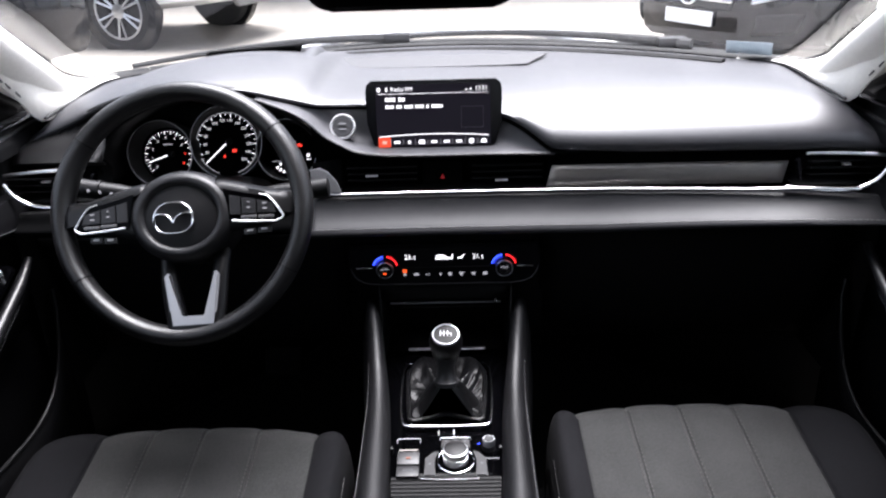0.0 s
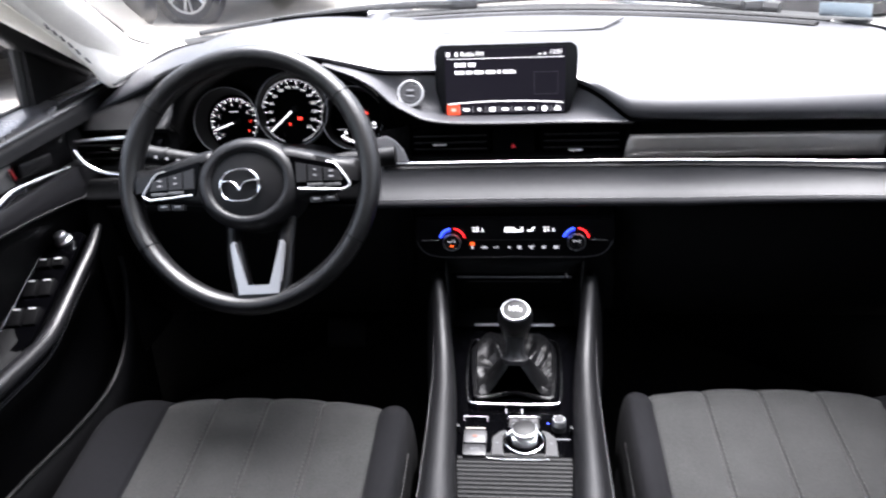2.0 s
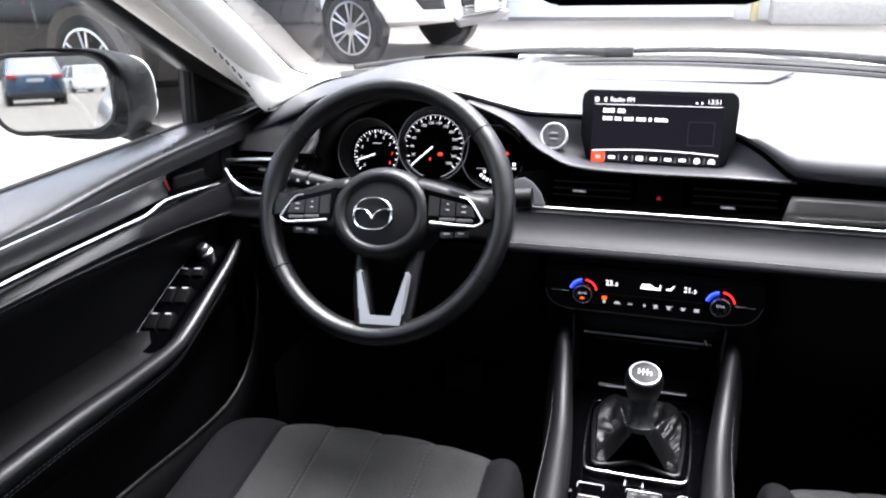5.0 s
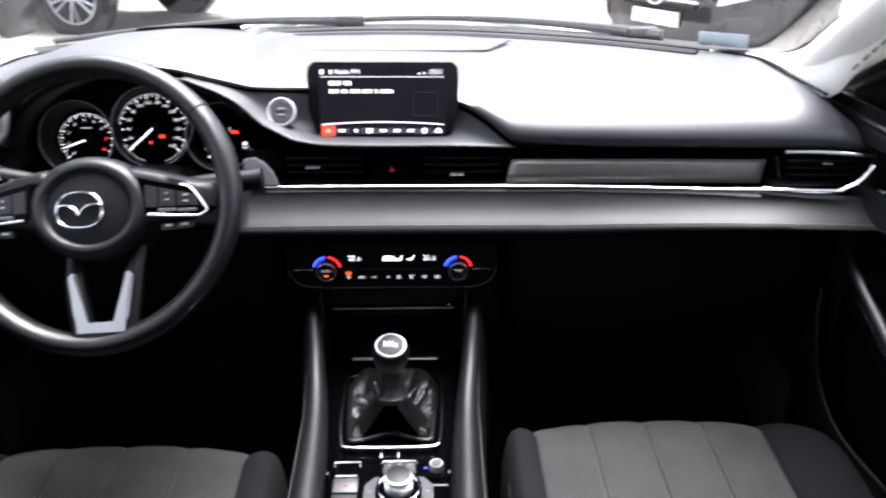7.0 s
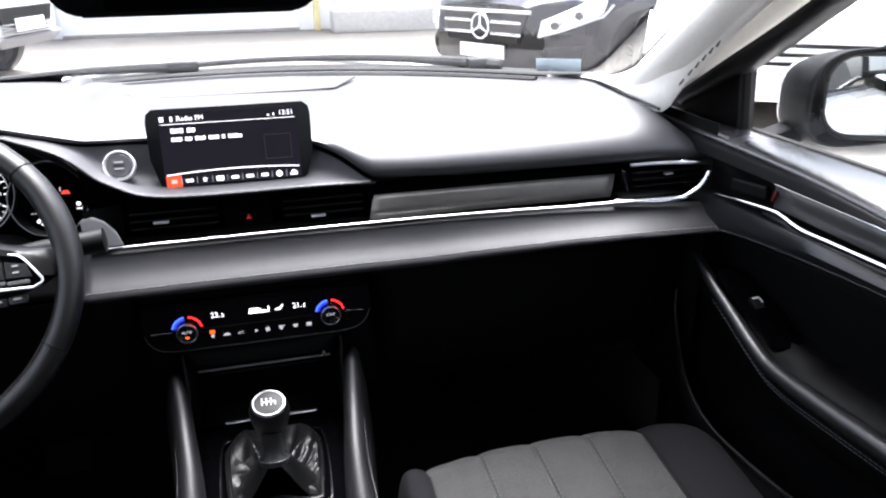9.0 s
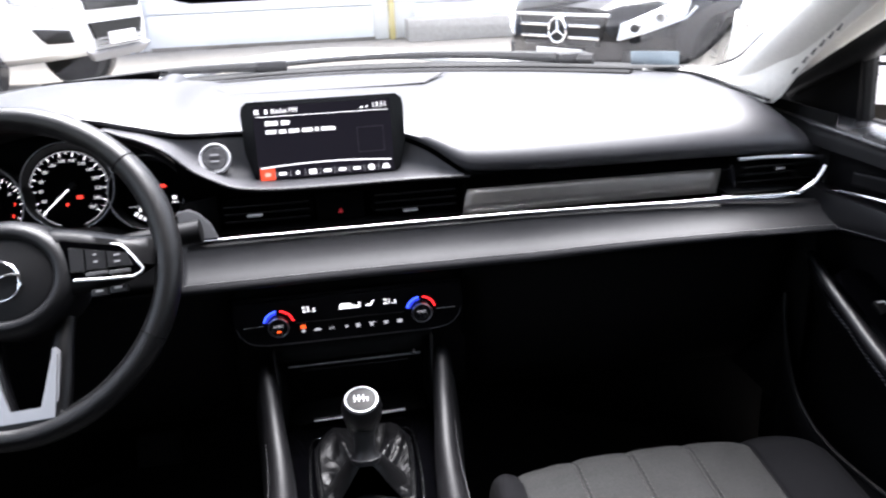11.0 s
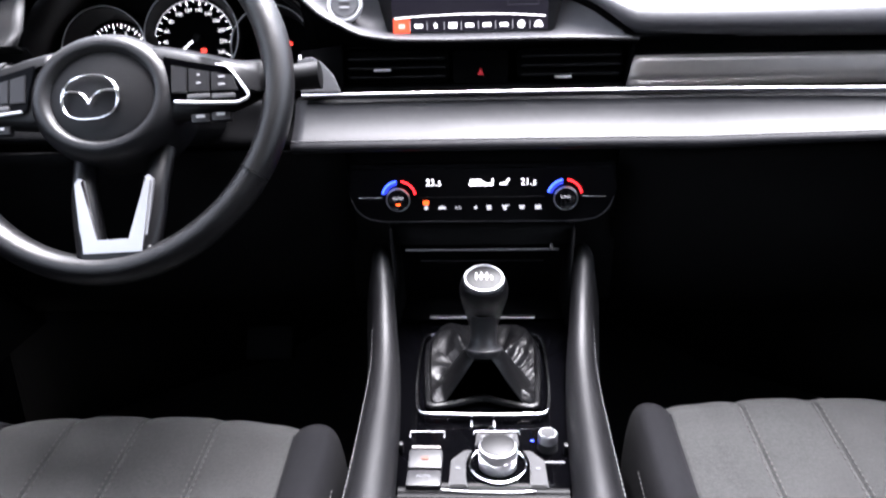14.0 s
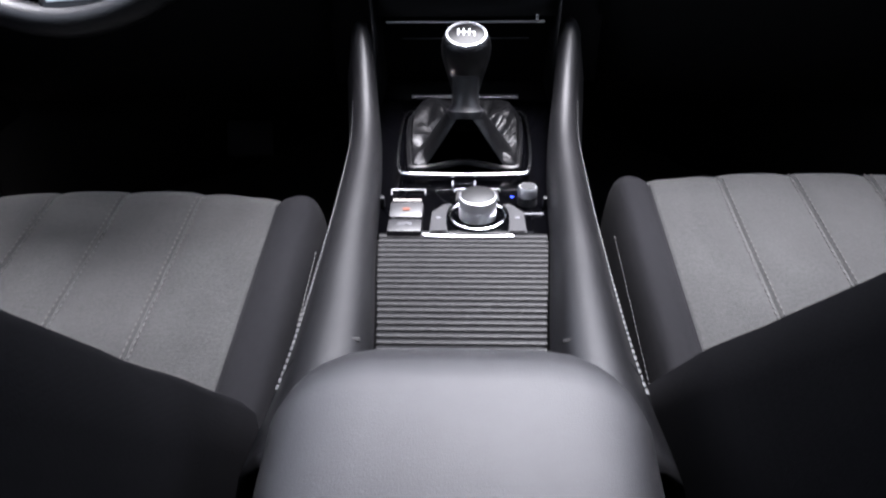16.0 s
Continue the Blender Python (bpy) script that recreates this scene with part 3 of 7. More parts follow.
    tube(bm, smooth_path([(X(0.60), -0.3, 1.38), (X(0.59), -0.8, 1.36), (X(0.56), -1.35, 1.28), (X(0.60), -1.6, 1.05)], 16), 0.03, 8)
    part("roof_rail", bm, BEIGE, tb)
    bm = bmesh.new()
    sheet(bm, [[(X(0.765), y, 0.985), (X(0.83), y, 0.955), (X(0.885), y, 0.86), (X(0.90 + 0.035 * min(1.0, (-0.36 - y) / 0.8)), y, 0.70), (X(0.88), y, 0.30)] for y in np.linspace(-2.6, -0.36, 14)])
    part("outer_skin", bm, BONNET, tb, thick=0.004)
    # unseen pane, dark so that less side light comes in
    bm = bmesh.new()
    sheet(bm, [[(X(0.735 - 0.13 * v), y, 0.985 + 0.38 * v) for v in (0, 0.5, 1)] for y in (-1.45, -0.9, -0.42)])
    part("window_pane", bm, DIMMING, tb, "unseen dark pane added to dim the cabin", toward=(0, -0.9, 1.1))


mirrored(door)

# back of the cabin
bm = bmesh.new()
sheet(bm, [[(x, -1.3 - 0.10 * (z > 0.9), z) for x in np.linspace(-0.72, 0.72, 7)] for z in (0.3, 0.6, 0.98)])
sheet(bm, [[(x, y, 0.98) for x in np.linspace(-0.72, 0.72, 7)] for y in (-1.6, -1.9)])
tagged(part("wall_back", bm, SIDE, thick=0.02), "dark back wall of the cabin below the rear window", "bulkhead", kind="structure")


# unseen rear pane, tinted to cut the light from behind
bm = bmesh.new()
sheet(bm, [[(x, -1.38 - 0.55 * (1 - v), 0.985 + 0.36 * v) for v in (0, 0.5, 1)] for x in np.linspace(-0.58, 0.58, 7)])
tagged(part("rear_window", bm, DIMMING, toward=(0, 0, 1.0)), "unseen rear window, tinted to dim the cabin", "window", kind="structure")


# ---- dashboard ----
dash = thing("dashboard", "dark grey soft dashboard with chrome line and stitched knee roll", "dashboard", (0, 1.2, 0.3))
lip_z = spline([(-0.72, 0.93), (-0.64, 0.945), (-0.58, 0.968), (-0.53, 0.992), (-0.45, 1.015), (-0.37, 1.024), (-0.30, 1.014), (-0.25, 0.997), (-0.20, 0.986), (-0.12, 0.983), (0.06, 0.972), (0.10, 0.962), (0.13, 0.948), (0.155, 0.930), (0.172, 0.919), (0.55, 0.917), (0.65, 0.915), (0.72, 0.912)])
lip_y = spline([(-0.72, 1.11), (-0.60, 1.10), (-0.45, 1.085), (-0.352, 1.08), (-0.25, 1.106), (-0.12, 1.118), (0.09, 1.105), (0.13, 1.085), (0.17, 1.062), (0.30, 1.052), (0.72, 1.045)])
crest = spline([(-0.72, 0.932), (-0.665, 0.945), (-0.645, 0.960), (-0.615, 0.986), (-0.53, 1.012), (-0.45, 1.034), (-0.37, 1.042), (-0.30, 1.037), (-0.245, 1.029), (-0.215, 1.018), (-0.195, 1.005), (-0.15, 1.001), (0.0, 1.000), (0.2, 0.997), (0.5, 0.992), (0.59, 0.986), (0.625, 0.976), (0.648, 0.956), (0.67, 0.940), (0.72, 0.930)])
bm = bmesh.new()
rows = []
for x in np.linspace(-0.70, 0.70, 141):
    ly, lz, zc, yb = lip_y(x), lip_z(x), crest(x), sunk(x)
    row = [(x, ly + 0.07, lz + 0.004), (x, ly + 0.036, lz + 0.001)]
    for fy, fz in ((0.034, 0.0), (0.010, 0.04), (-0.004, 0.12), (-0.005, 0.22), (0.008, 0.35), (0.033, 0.48), (0.070, 0.61), (0.113, 0.725), (0.165, 0.825), (0.23, 0.905), (0.31, 0.965), (0.40, 1.0)):
        row.append((x, ly + (yb - ly) * fy, lz + (zc - lz) * fz))
    for f in (0.6, 0.8, 0.95, 1.02):
        row.append((x, ly + (yb - ly) * (0.4 + 0.6 * (f - 0.4) / 0.6), zc + (0.988 - zc) * ((f - 0.4) / 0.6) ** 1.5))
    rows.append(row)
sheet(bm, rows)
part("upper_pad", bm, PAD, dash, thick=0.003, sharp=60)
# black lining and brow under the hood's lip
bm = bmesh.new()
sheet(bm, [[(x, lip_y(x) + 0.006, lip_z(x) - 0.002), (x, lip_y(x) + 0.03, lip_z(x) - 0.008), (x, 1.20, lip_z(x) - 0.012), (x, 1.24, 0.86)] for x in np.linspace(-0.66, -0.262, 40)])
part("hood_lining", bm, DARK, dash, thick=0.003)
bm = bmesh.new()
tube(bm, [(x, lip_y(x) + 0.004, lip_z(x) + 0.002) for x in np.linspace(-0.60, -0.255, 50)], spline([(0, 0.004), (0.2, 0.0075), (0.8, 0.0075), (1, 0.003)]), 12)
part("hood_brow", bm, RAIL, dash, "dark rolled hood edge")
# solid black strip that paints the shade under the pad's lip
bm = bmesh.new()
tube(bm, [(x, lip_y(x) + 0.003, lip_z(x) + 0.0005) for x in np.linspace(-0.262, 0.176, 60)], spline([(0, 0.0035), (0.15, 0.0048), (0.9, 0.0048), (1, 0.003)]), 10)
part("lip_shade", bm, VOID, dash, "black strip painted as the shade below the soft pad's lip")
# dark opening of the head-up projector behind the hood, with its raised shoulder
bm = bmesh.new()
sheet(bm, [[(x, 1.378, 1.020 + 0.006 * u), (x + 0.004, 1.384, 1.0285 + 0.0095 * u), (x + 0.006, 1.43, 1.024 + 0.008 * u)] for u, x in ((u, -0.445 + 0.180 * u) for u in np.linspace(0, 1, 12))])
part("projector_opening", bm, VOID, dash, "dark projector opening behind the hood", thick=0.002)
bm = bmesh.new()
rings = []
for v in np.linspace(0, 1, 16):
    rise = math.sin(math.pi * min(1.0, 0.66 * v)) ** 1.3
    rings.append([(-0.232 - 0.022 * v + (0.036 if math.cos(a) < 0 else 0.020) * math.cos(a), 1.18 + 0.30 * v, 1.004 - 0.010 * v + 0.032 * rise * math.sin(a) ** 0.8) for a in np.linspace(0, math.pi, 14)])
sheet(bm, rings)
part("hood_shoulder", bm, PAD, dash, "raised shoulder beside the projector opening", thick=0.002)
# centre speaker cover on the top
bm = bmesh.new()
m = facing((0.0, 1.395, 1.0000), (1, 0, 0), (0, 1, 0))
plate(bm, [(-0.155, -0.055), (-0.10, -0.062), (0.10, -0.062), (0.155, -0.055), (0.205, 0.050), (0.10, 0.056), (-0.10, 0.056), (-0.205, 0.050)], 0.002, m, 0.001)
grille = part("speaker_cover", bm, COVER, dash, "matt speaker cover")
# slim demister slot along the glass
bm = bmesh.new()
tube(bm, [(x, sunk(x) - 0.075, 0.994) for x in np.linspace(-0.52, 0.52, 31)], 0.013, 8, flat=0.25)
part("demister_slot", bm, DARK, dash)

# centre face with the start button: between the pad's lip and a sweeping lower edge
low_z = spline([(-0.285, 1.006), (-0.26, 0.999), (-0.234, 0.991), (-0.207, 0.977), (-0.18, 0.953), (-0.157, 0.940), (-0.13, 0.928), (-0.08, 0.922), (0.10, 0.921), (0.172, 0.919)])
low_y = spline([(-0.285, 1.085), (-0.23, 1.073), (-0.17, 1.062), (-0.08, 1.056), (0.10, 1.056), (0.172, 1.058)])
bm = bmesh.new()
rows = []
for x in np.linspace(-0.283, 0.170, 60):
    a, b = Vector((x, lip_y(x) + 0.004, lip_z(x) + 0.001)), Vector((x, low_y(x), low_z(x)))
    if a.z < b.z:
        a = b + Vector((0, 0.004, 0.001))
    rows.append([(x, a.y + (b.y - a.y) * fy, a.z + (b.z - a.z) * fz) for fy, fz in ((0, 0), (0.03, 0.25), (0.07, 0.5), (0.13, 0.72), (0.24, 0.88), (0.42, 0.96), (0.7, 0.99), (0.93, 0.995), (1.0, 1.0))])
sheet(bm, rows)
part("centre_face", bm, FACE, dash, "satin grey centre face", thick=0.002)
bm = bmesh.new()
edge_pts = [(x, low_y(x) - 0.001, low_z(x) - 0.001) for x in np.linspace(-0.30, 0.172, 60)]
tube(bm, edge_pts, 0.0022, 8)
part("face_edge", bm, RAIL, dash)
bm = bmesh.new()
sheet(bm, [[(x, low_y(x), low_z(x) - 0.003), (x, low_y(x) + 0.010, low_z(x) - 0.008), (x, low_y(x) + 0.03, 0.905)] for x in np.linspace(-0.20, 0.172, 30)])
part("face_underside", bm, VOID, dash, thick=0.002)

# start button
START = mat("start_ring_silver", (0.58, 0.58, 0.59), 0.42, 0.25, 0.05, 10)
m = facing((-0.154, 1.098, 0.957), (1, 0, 0), (0, 0.42, 0.9))
bm = bmesh.new()
turned(bm, [(0.0200, -0.004), (0.0200, 0.003), (0.0194, 0.0046), (0.0180, 0.0048), (0.0173, 0.002)], m, 40)
ring = part("start_ring", bm, START, dash, "chrome ring round the start button")
bm = bmesh.new()
turned(bm, [(0.0160, -0.002), (0.0160, 0.0026), (0.0142, 0.0040), (0.004, 0.0036)], m, 40)
btn = part("start_button", bm, mat("start_button_face", (0.075, 0.075, 0.078), 0.30, 0.3, 0.15, 60), dash, "round grey start button")
for k, w in ((1, 0.011), (0, 0.013), (-1, 0.011)):
    bar(w, 0.0022, m @ Matrix.Translation((0, 0.0042 * k, 0.0046)), DIM if k else BUTTON, btn, "mark")

# centre vents
bm = bmesh.new()
sheet(bm, [[(x, 1.075, 0.912), (x, 1.10, 0.905), (x, 1.10, 0.872), (x, 1.05, 0.869)] for x in (-0.157, 0, 0.160)])
sheet(bm, [[(-0.200, 1.045, 0.868), (-0.200, 1.058, 0.912)], [(-0.156, 1.052, 0.868), (-0.156, 1.066, 0.916)], [(-0.156, 1.10, 0.868), (-0.156, 1.10, 0.916)]])
sheet(bm, [[(0.160, 1.10, 0.868), (0.168, 1.10, 0.916)], [(0.160, 1.052, 0.868), (0.169, 1.062, 0.916)]])
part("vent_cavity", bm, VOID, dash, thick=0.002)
bm = bmesh.new()
plate(bm, [(-0.200, 0.869), (-0.156, 0.869), (-0.163, 0.886), (-0.176, 0.900), (-0.188, 0.906), (-0.203, 0.903)], 0.004, Matrix(((1, 0, 0, 0), (0, 0.25, -1, 1.046 - 0.22), (0, 1, 0, 0), (0, 0, 0, 1))), 0.001)
part("corner_plate", bm, mat("silver_grey_trim", (0.16, 0.16, 0.165), 0.4, 0.1, 0.1, 12), dash, "dark silver corner plate")
for cx in (-0.094, 0.100):
    bm = bmesh.new()
    plate(bm, round_outline(0.118, 0.036, 0.010), 0.003, facing((cx, 1.073, 0.890), (1, 0, 0), (0, 0.2, 1)), 0.001)
    vent = part("air_vent", bm, VOID, dash)
    for k in range(3):
        bm = bmesh.new()
        rbox(bm, (0.108, 0.012, 0.0022), Matrix.Translation((cx, 1.064, 0.880 + 0.010 * k)) @ pose(0, 0, 0, -14), 0.0008)
        part("slat", bm, DARK, vent)
    bm = bmesh.new()
    rbox(bm, (0.019, 0.008, 0.0022), Matrix.Translation((cx - (0.0155 if cx < 0 else 0.009), 1.056, 0.8895 if cx < 0 else 0.8790)), 0.0008)
    part("vent_tab", bm, BRUSHED, vent, "small silver tab")
bm = bmesh.new()
plate(bm, round_outline(0.062, 0.036, 0.004), 0.004, facing((0.0, 1.070, 0.889), (1, 0, 0), (0, 0.2, 1)), 0.001)
hz = part("hazard_panel", bm, VOID, dash)
bm = bmesh.new()
plate(bm, [(-0.0036, -0.0030), (0.0036, -0.0030), (0, 0.0036)], 0.0005, facing((0.0, 1.0605, 0.885), (1, 0, 0), (0, 0.2, 1)))
part("hazard_mark", bm, DIMRED, hz, "red warning triangle", smooth=False)

# silver inlay in front of the passenger
bm = bmesh.new()
rows = []
for x in np.linspace(0.160, 0.518, 24):
    y = 1.052 - 0.08 * max(0, x - 0.3) ** 2
    rows.append([(x + 0.009, y + 0.006, 0.8995), (x + 0.006, y + 0.002, 0.893), (x + 0.003, y - 0.001, 0.882), (x, y - 0.003, 0.868)])
sheet(bm, rows)
part("inlay", bm, INLAY, dash, "dark silver inlay panel", thick=0.003)
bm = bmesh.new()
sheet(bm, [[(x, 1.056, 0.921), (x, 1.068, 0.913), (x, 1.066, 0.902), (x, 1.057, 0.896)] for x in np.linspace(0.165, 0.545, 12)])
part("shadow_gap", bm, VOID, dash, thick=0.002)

# chrome line over the whole width
line_y = spline([(-0.70, 1.00), (-0.5, 1.03), (-0.2, 1.046), (0.2, 1.047), (0.4, 1.036), (0.52, 1.022), (0.62, 1.004), (0.66, 0.996)])
bm = bmesh.new()
tube(bm, [(x, line_y(x) - 0.004, 0.8655 + 0.006 * max(0, (x - 0.45) / 0.15)) for x in np.linspace(-0.20, 0.615, 60)], 0.0031, 10, flat=0.75)
part("chrome_line", bm, CHROME, dash, "bright chrome line")


def side_vent(side):
    X = lambda x: side * x
    bm = bmesh.new()
    rows = [[(X(x), 1.085, 0.918), (X(x), 1.10, 0.90), (X(x), 1.09, 0.872), (X(x), 1.03, 0.868)] for x in (0.53, 0.60, 0.68)]
    sheet(bm, rows)
    v = part("side_vent", bm, DARK, dash, thick=0.003)
    for k in range(3):
        bm = bmesh.new()
        rbox(bm, (0.115, 0.014, 0.0024), Matrix.Translation((X(0.612), 1.044, 0.881 + 0.010 * k)) @ pose(0, 0, 0, -14), 0.0008)
        part("slat", bm, DARK, v)
    bm = bmesh.new()
    tube(bm, smooth_path([(X(0.548), 1.046, 0.9135), (X(0.60), 1.040, 0.9145), (X(0.665), 1.030, 0.912)], 14), 0.0028, 8)
    part("upper_brow", bm, SATIN, v, "thin silver brow")
    bm = bmesh.new()
    tube(bm, smooth_path([(X(0.515), 1.024, 0.868), (X(0.56), 1.014, 0.866), (X(0.61), 1.005, 0.870), (X(0.64), 1.005, 0.885), (X(0.655), 1.008, 0.905)], 24), 0.0036, 10)
    part("chrome_hook", bm, CHROME, v, "chrome hook round the vent")
    bm = bmesh.new()
    rbox(bm, (0.004, 0.02, 0.034), Matrix.Translation((X(0.540), 1.05, 0.890)) @ pose(0, 0, 0, 0, side * -14), 0.001)
    part("vent_cheek", bm, PIANO, v)
    bm = bmesh.new()
    rbox(bm, (0.013, 0.007, 0.003), Matrix.Translation((X(0.605), 1.036, 0.899)), 0.001)
    part("vent_tab", bm, SATIN, v, "small silver tab")


mirrored(side_vent)

# knee roll with stitched lower edge
ROLL = ((0.012, -0.0010), (0.003, 0.0), (-0.0030, 0.0035), (-0.0085, 0.0100), (-0.0155, 0.0170), (-0.0235, 0.0232), (-0.0320, 0.0287), (-0.0395, 0.0332), (-0.0435, 0.0362), (-0.0452, 0.0388), (-0.0445, 0.0412), (-0.038, 0.0435), (0.01, 0.0445))


def roll_row(x, reach=1.0):
    y = line_y(x)
    low = 0.8135 + 0.0115 * min(1.0, max(0.0, (abs(x) - 0.24) / 0.26)) + 0.009 * max(0.0, (abs(x) - 0.5) / 0.15)
    return [(x, y + d * reach, 0.8577 - g * (0.8577 - low) / 0.0397) for d, g in ROLL]


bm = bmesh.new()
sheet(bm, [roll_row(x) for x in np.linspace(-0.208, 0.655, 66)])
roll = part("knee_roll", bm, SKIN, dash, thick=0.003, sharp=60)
# knee roll by the steering column, made steep and black to paint its shade
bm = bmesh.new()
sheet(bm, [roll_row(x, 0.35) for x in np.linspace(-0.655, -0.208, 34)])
part("shaded_roll", bm, DOORSKIN, dash, "plain black stretch of knee roll, its shade painted in", thick=0.003, sharp=60)
bm = bmesh.new()
for x in np.arange(-0.205, 0.655, 0.0073):
    p, q = Vector(roll_row(x)[7]), Vector(roll_row(x)[9])
    rbox(bm, (0.0062, 0.0012, 0.0009), Matrix.Translation(p + Vector((0, -0.0017, 0.0010))), 0)
    rbox(bm, (0.0062, 0.0012, 0.0009), Matrix.Translation(q), 0)
part("stitching", bm, ROLLTHREAD, roll, "grey twin stitching")

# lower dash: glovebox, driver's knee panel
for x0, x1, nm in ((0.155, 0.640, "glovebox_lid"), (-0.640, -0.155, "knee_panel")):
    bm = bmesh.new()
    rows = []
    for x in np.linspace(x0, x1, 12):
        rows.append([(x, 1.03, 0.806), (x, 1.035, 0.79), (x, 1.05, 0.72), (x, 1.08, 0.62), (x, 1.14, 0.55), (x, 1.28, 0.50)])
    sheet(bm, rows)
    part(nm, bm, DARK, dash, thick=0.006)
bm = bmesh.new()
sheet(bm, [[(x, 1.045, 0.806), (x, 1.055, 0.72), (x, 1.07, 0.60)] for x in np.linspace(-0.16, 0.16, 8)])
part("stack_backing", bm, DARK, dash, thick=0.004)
# end caps beside the doors
for side in (-1, 1):
    bm = bmesh.new()
    sheet(bm, [[(side * 0.668, y, z) for y in (1.02, 1.2, 1.5)] for z in (0.5, 0.8, 0.972)])
    part("end_cap", bm, CARPET, dash, thick=0.004)
    bm = bmesh.new()
    rows = []
    for u in np.linspace(0, 1, 10):
        x = side * (0.52 + 0.14 * u)
        rows.append([(x, lip_y(x) + 0.01, lip_z(x) + 0.002), (x, 1.07, 0.94), (x, 1.05, 0.925), (x, 1.06, 0.917)])
    sheet(bm, rows)
    part("corner_panel", bm, PLASTIC, dash, thick=0.003)


# ---- centre display ----
disp = thing("centre_display", "free-standing black touch display showing the radio menu", "display", (-0.011, 1.12, 0.93))
DM = facing((-0.011, 1.098, 0.9735), (1, 0, 0), (0, 0.14, 0.99))
bm = bmesh.new()
shape = [(-0.086, -0.052), (0.086, -0.052), (0.095, -0.046), (0.1045, -0.012), (0.105, 0.036), (0.103, 0.046), (0.096, 0.052), (-0.096, 0.052), (-0.103, 0.046), (-0.105, 0.036), (-0.1045, -0.012), (-0.095, -0.046)]
plate(bm, shape, 0.016, DM @ Matrix.Translation((0, 0, -0.012)), 0.003)
part("housing", bm, PIANO, disp)
bm = bmesh.new()
plate(bm, round_outline(0.176, 0.094, 0.002), 0.0006, DM @ Matrix.Translation((-0.001, -0.0005, 0.004)))
face = part("screen", bm, SCREEN, disp, "lit screen with white icons", smooth=False)
S = DM @ Matrix.Translation((-0.001, -0.0005, 0.0048))
at = lambda x, y: S @ Matrix.Translation((x, y, 0))
writing("Radio FM", 0.0088, at(-0.048, 0.0395), WHITE, face)
writing("13:51", 0.0088, at(0.074, 0.0395), WHITE, face)
bar(0.005, 0.006, at(-0.083, 0.0395), WHITE, face, "home_icon")
bar(0.003, 0.006, at(-0.071, 0.0395), WHITE, face, "note_icon")
bar(0.003, 0.002, at(0.051, 0.0375), WHITE, face, "signal_icon")
bar(0.002, 0.003, at(0.058, 0.0380), WHITE, face, "signal_icon")
bar(0.170, 0.0007, at(0, 0.033), WHITE, face, "rule")


def word_bars(lengths, letter, height, x, y):
    """A line of unreadable words: short bars, one for each letter."""
    bm = bmesh.new()
    for k, n in enumerate(lengths):
        for i in range(n):
            tall = height * (1.0 if i == 0 else 0.86 + 0.14 * ((i * 7 + k * 3) % 3) / 2)
            plate(bm, [(x, y - height / 2), (x + letter * 0.84, y - height / 2), (x + letter * 0.84, y - height / 2 + tall), (x, y - height / 2 + tall)], 0.0004, S)
            x += letter
        x += letter * 0.75
    ob = part("title_bar", bm, WHITE, face, "line of white unreadable words", smooth=False)
    ob["kind"] = "stuff"
    return ob


word_bars((3, 2), 0.0054, 0.0058, -0.0735, 0.0245)
word_bars((3, 2, 3, 3, 1, 4), 0.0045, 0.0050, -0.0735, 0.0135)
for w, h, x, y in ((0.034, 0.0006, 0.060, 0.012), (0.034, 0.0006, 0.060, -0.020), (0.0006, 0.032, 0.043, -0.004), (0.0006, 0.032, 0.077, -0.004)):
    bar(w, h, at(x, y), ROCKER, face, "cover_frame")
bm = bmesh.new()
tube(bm, [at(x, -0.0290 - 0.0035 * (x / 0.085) ** 2) @ Vector((0, 0, 0)) for x in np.linspace(-0.085, 0.085, 25)], 0.0008, 6)
part("menu_arc", bm, WHITE, face, "white curved line")
for k in range(9):
    x = -0.077 + 0.0193 * k
    bm = bmesh.new()
    if k == 0:
        plate(bm, [(-0.0095, -0.008), (0.0095, -0.008), (0.0095, 0.0075), (-0.0095, 0.0075)], 0.0003, at(x, -0.0405))
        part("menu_tile", bm, glow("menu_red", (1.0, 0.09, 0.035), 0.10), face, "glowing red menu tile", smooth=False)
        bar(0.007, 0.005, at(x, -0.041) @ Matrix.Translation((0, 0, 0.0004)), glow("menu_pink", (1, 0.5, 0.4), 0.10), face, "menu_icon")
        continue
    if k == 2:
        plate(bm, [(0.0035 * (1 if i % 2 == 0 else 0.42) * math.sin(i * math.pi / 5), 0.0042 * (1 if i % 2 == 0 else 0.42) * math.cos(i * math.pi / 5)) for i in range(10)], 0.0004, at(x, -0.041))
    elif k == 8:
        plate(bm, [(-0.005, -0.003), (0.005, -0.003), (0.0045, 0.000), (0.002, 0.0035), (-0.002, 0.0035), (-0.0045, 0.0)], 0.0004, at(x, -0.041))
    elif k == 7:
        turned(bm, [(0.0042, 0), (0.0042, 0.0004), (0.0018, 0.0004), (0.0018, 0.0)], at(x, -0.041), 16)
    else:
        plate(bm, round_outline(0.0095, 0.0040 if k != 3 else 0.0065, 0.0008, 2), 0.0004, at(x, -0.041))
    part("menu_icon", bm, WHITE, face, smooth=False)
    bar(0.0006, 0.009, at(x - 0.0097, -0.041), DIM, face, "divider")

# ---- instrument cluster ----
cl = thing("instrument_cluster", "three round lit gauges in a black hooded binnacle", "instruments", (-0.352, 1.16, 0.85))
CM = facing((-0.352, 1.165, 0.915), (1, 0, 0), (0, 0.30, 0.954))
bm = bmesh.new()
rows = []
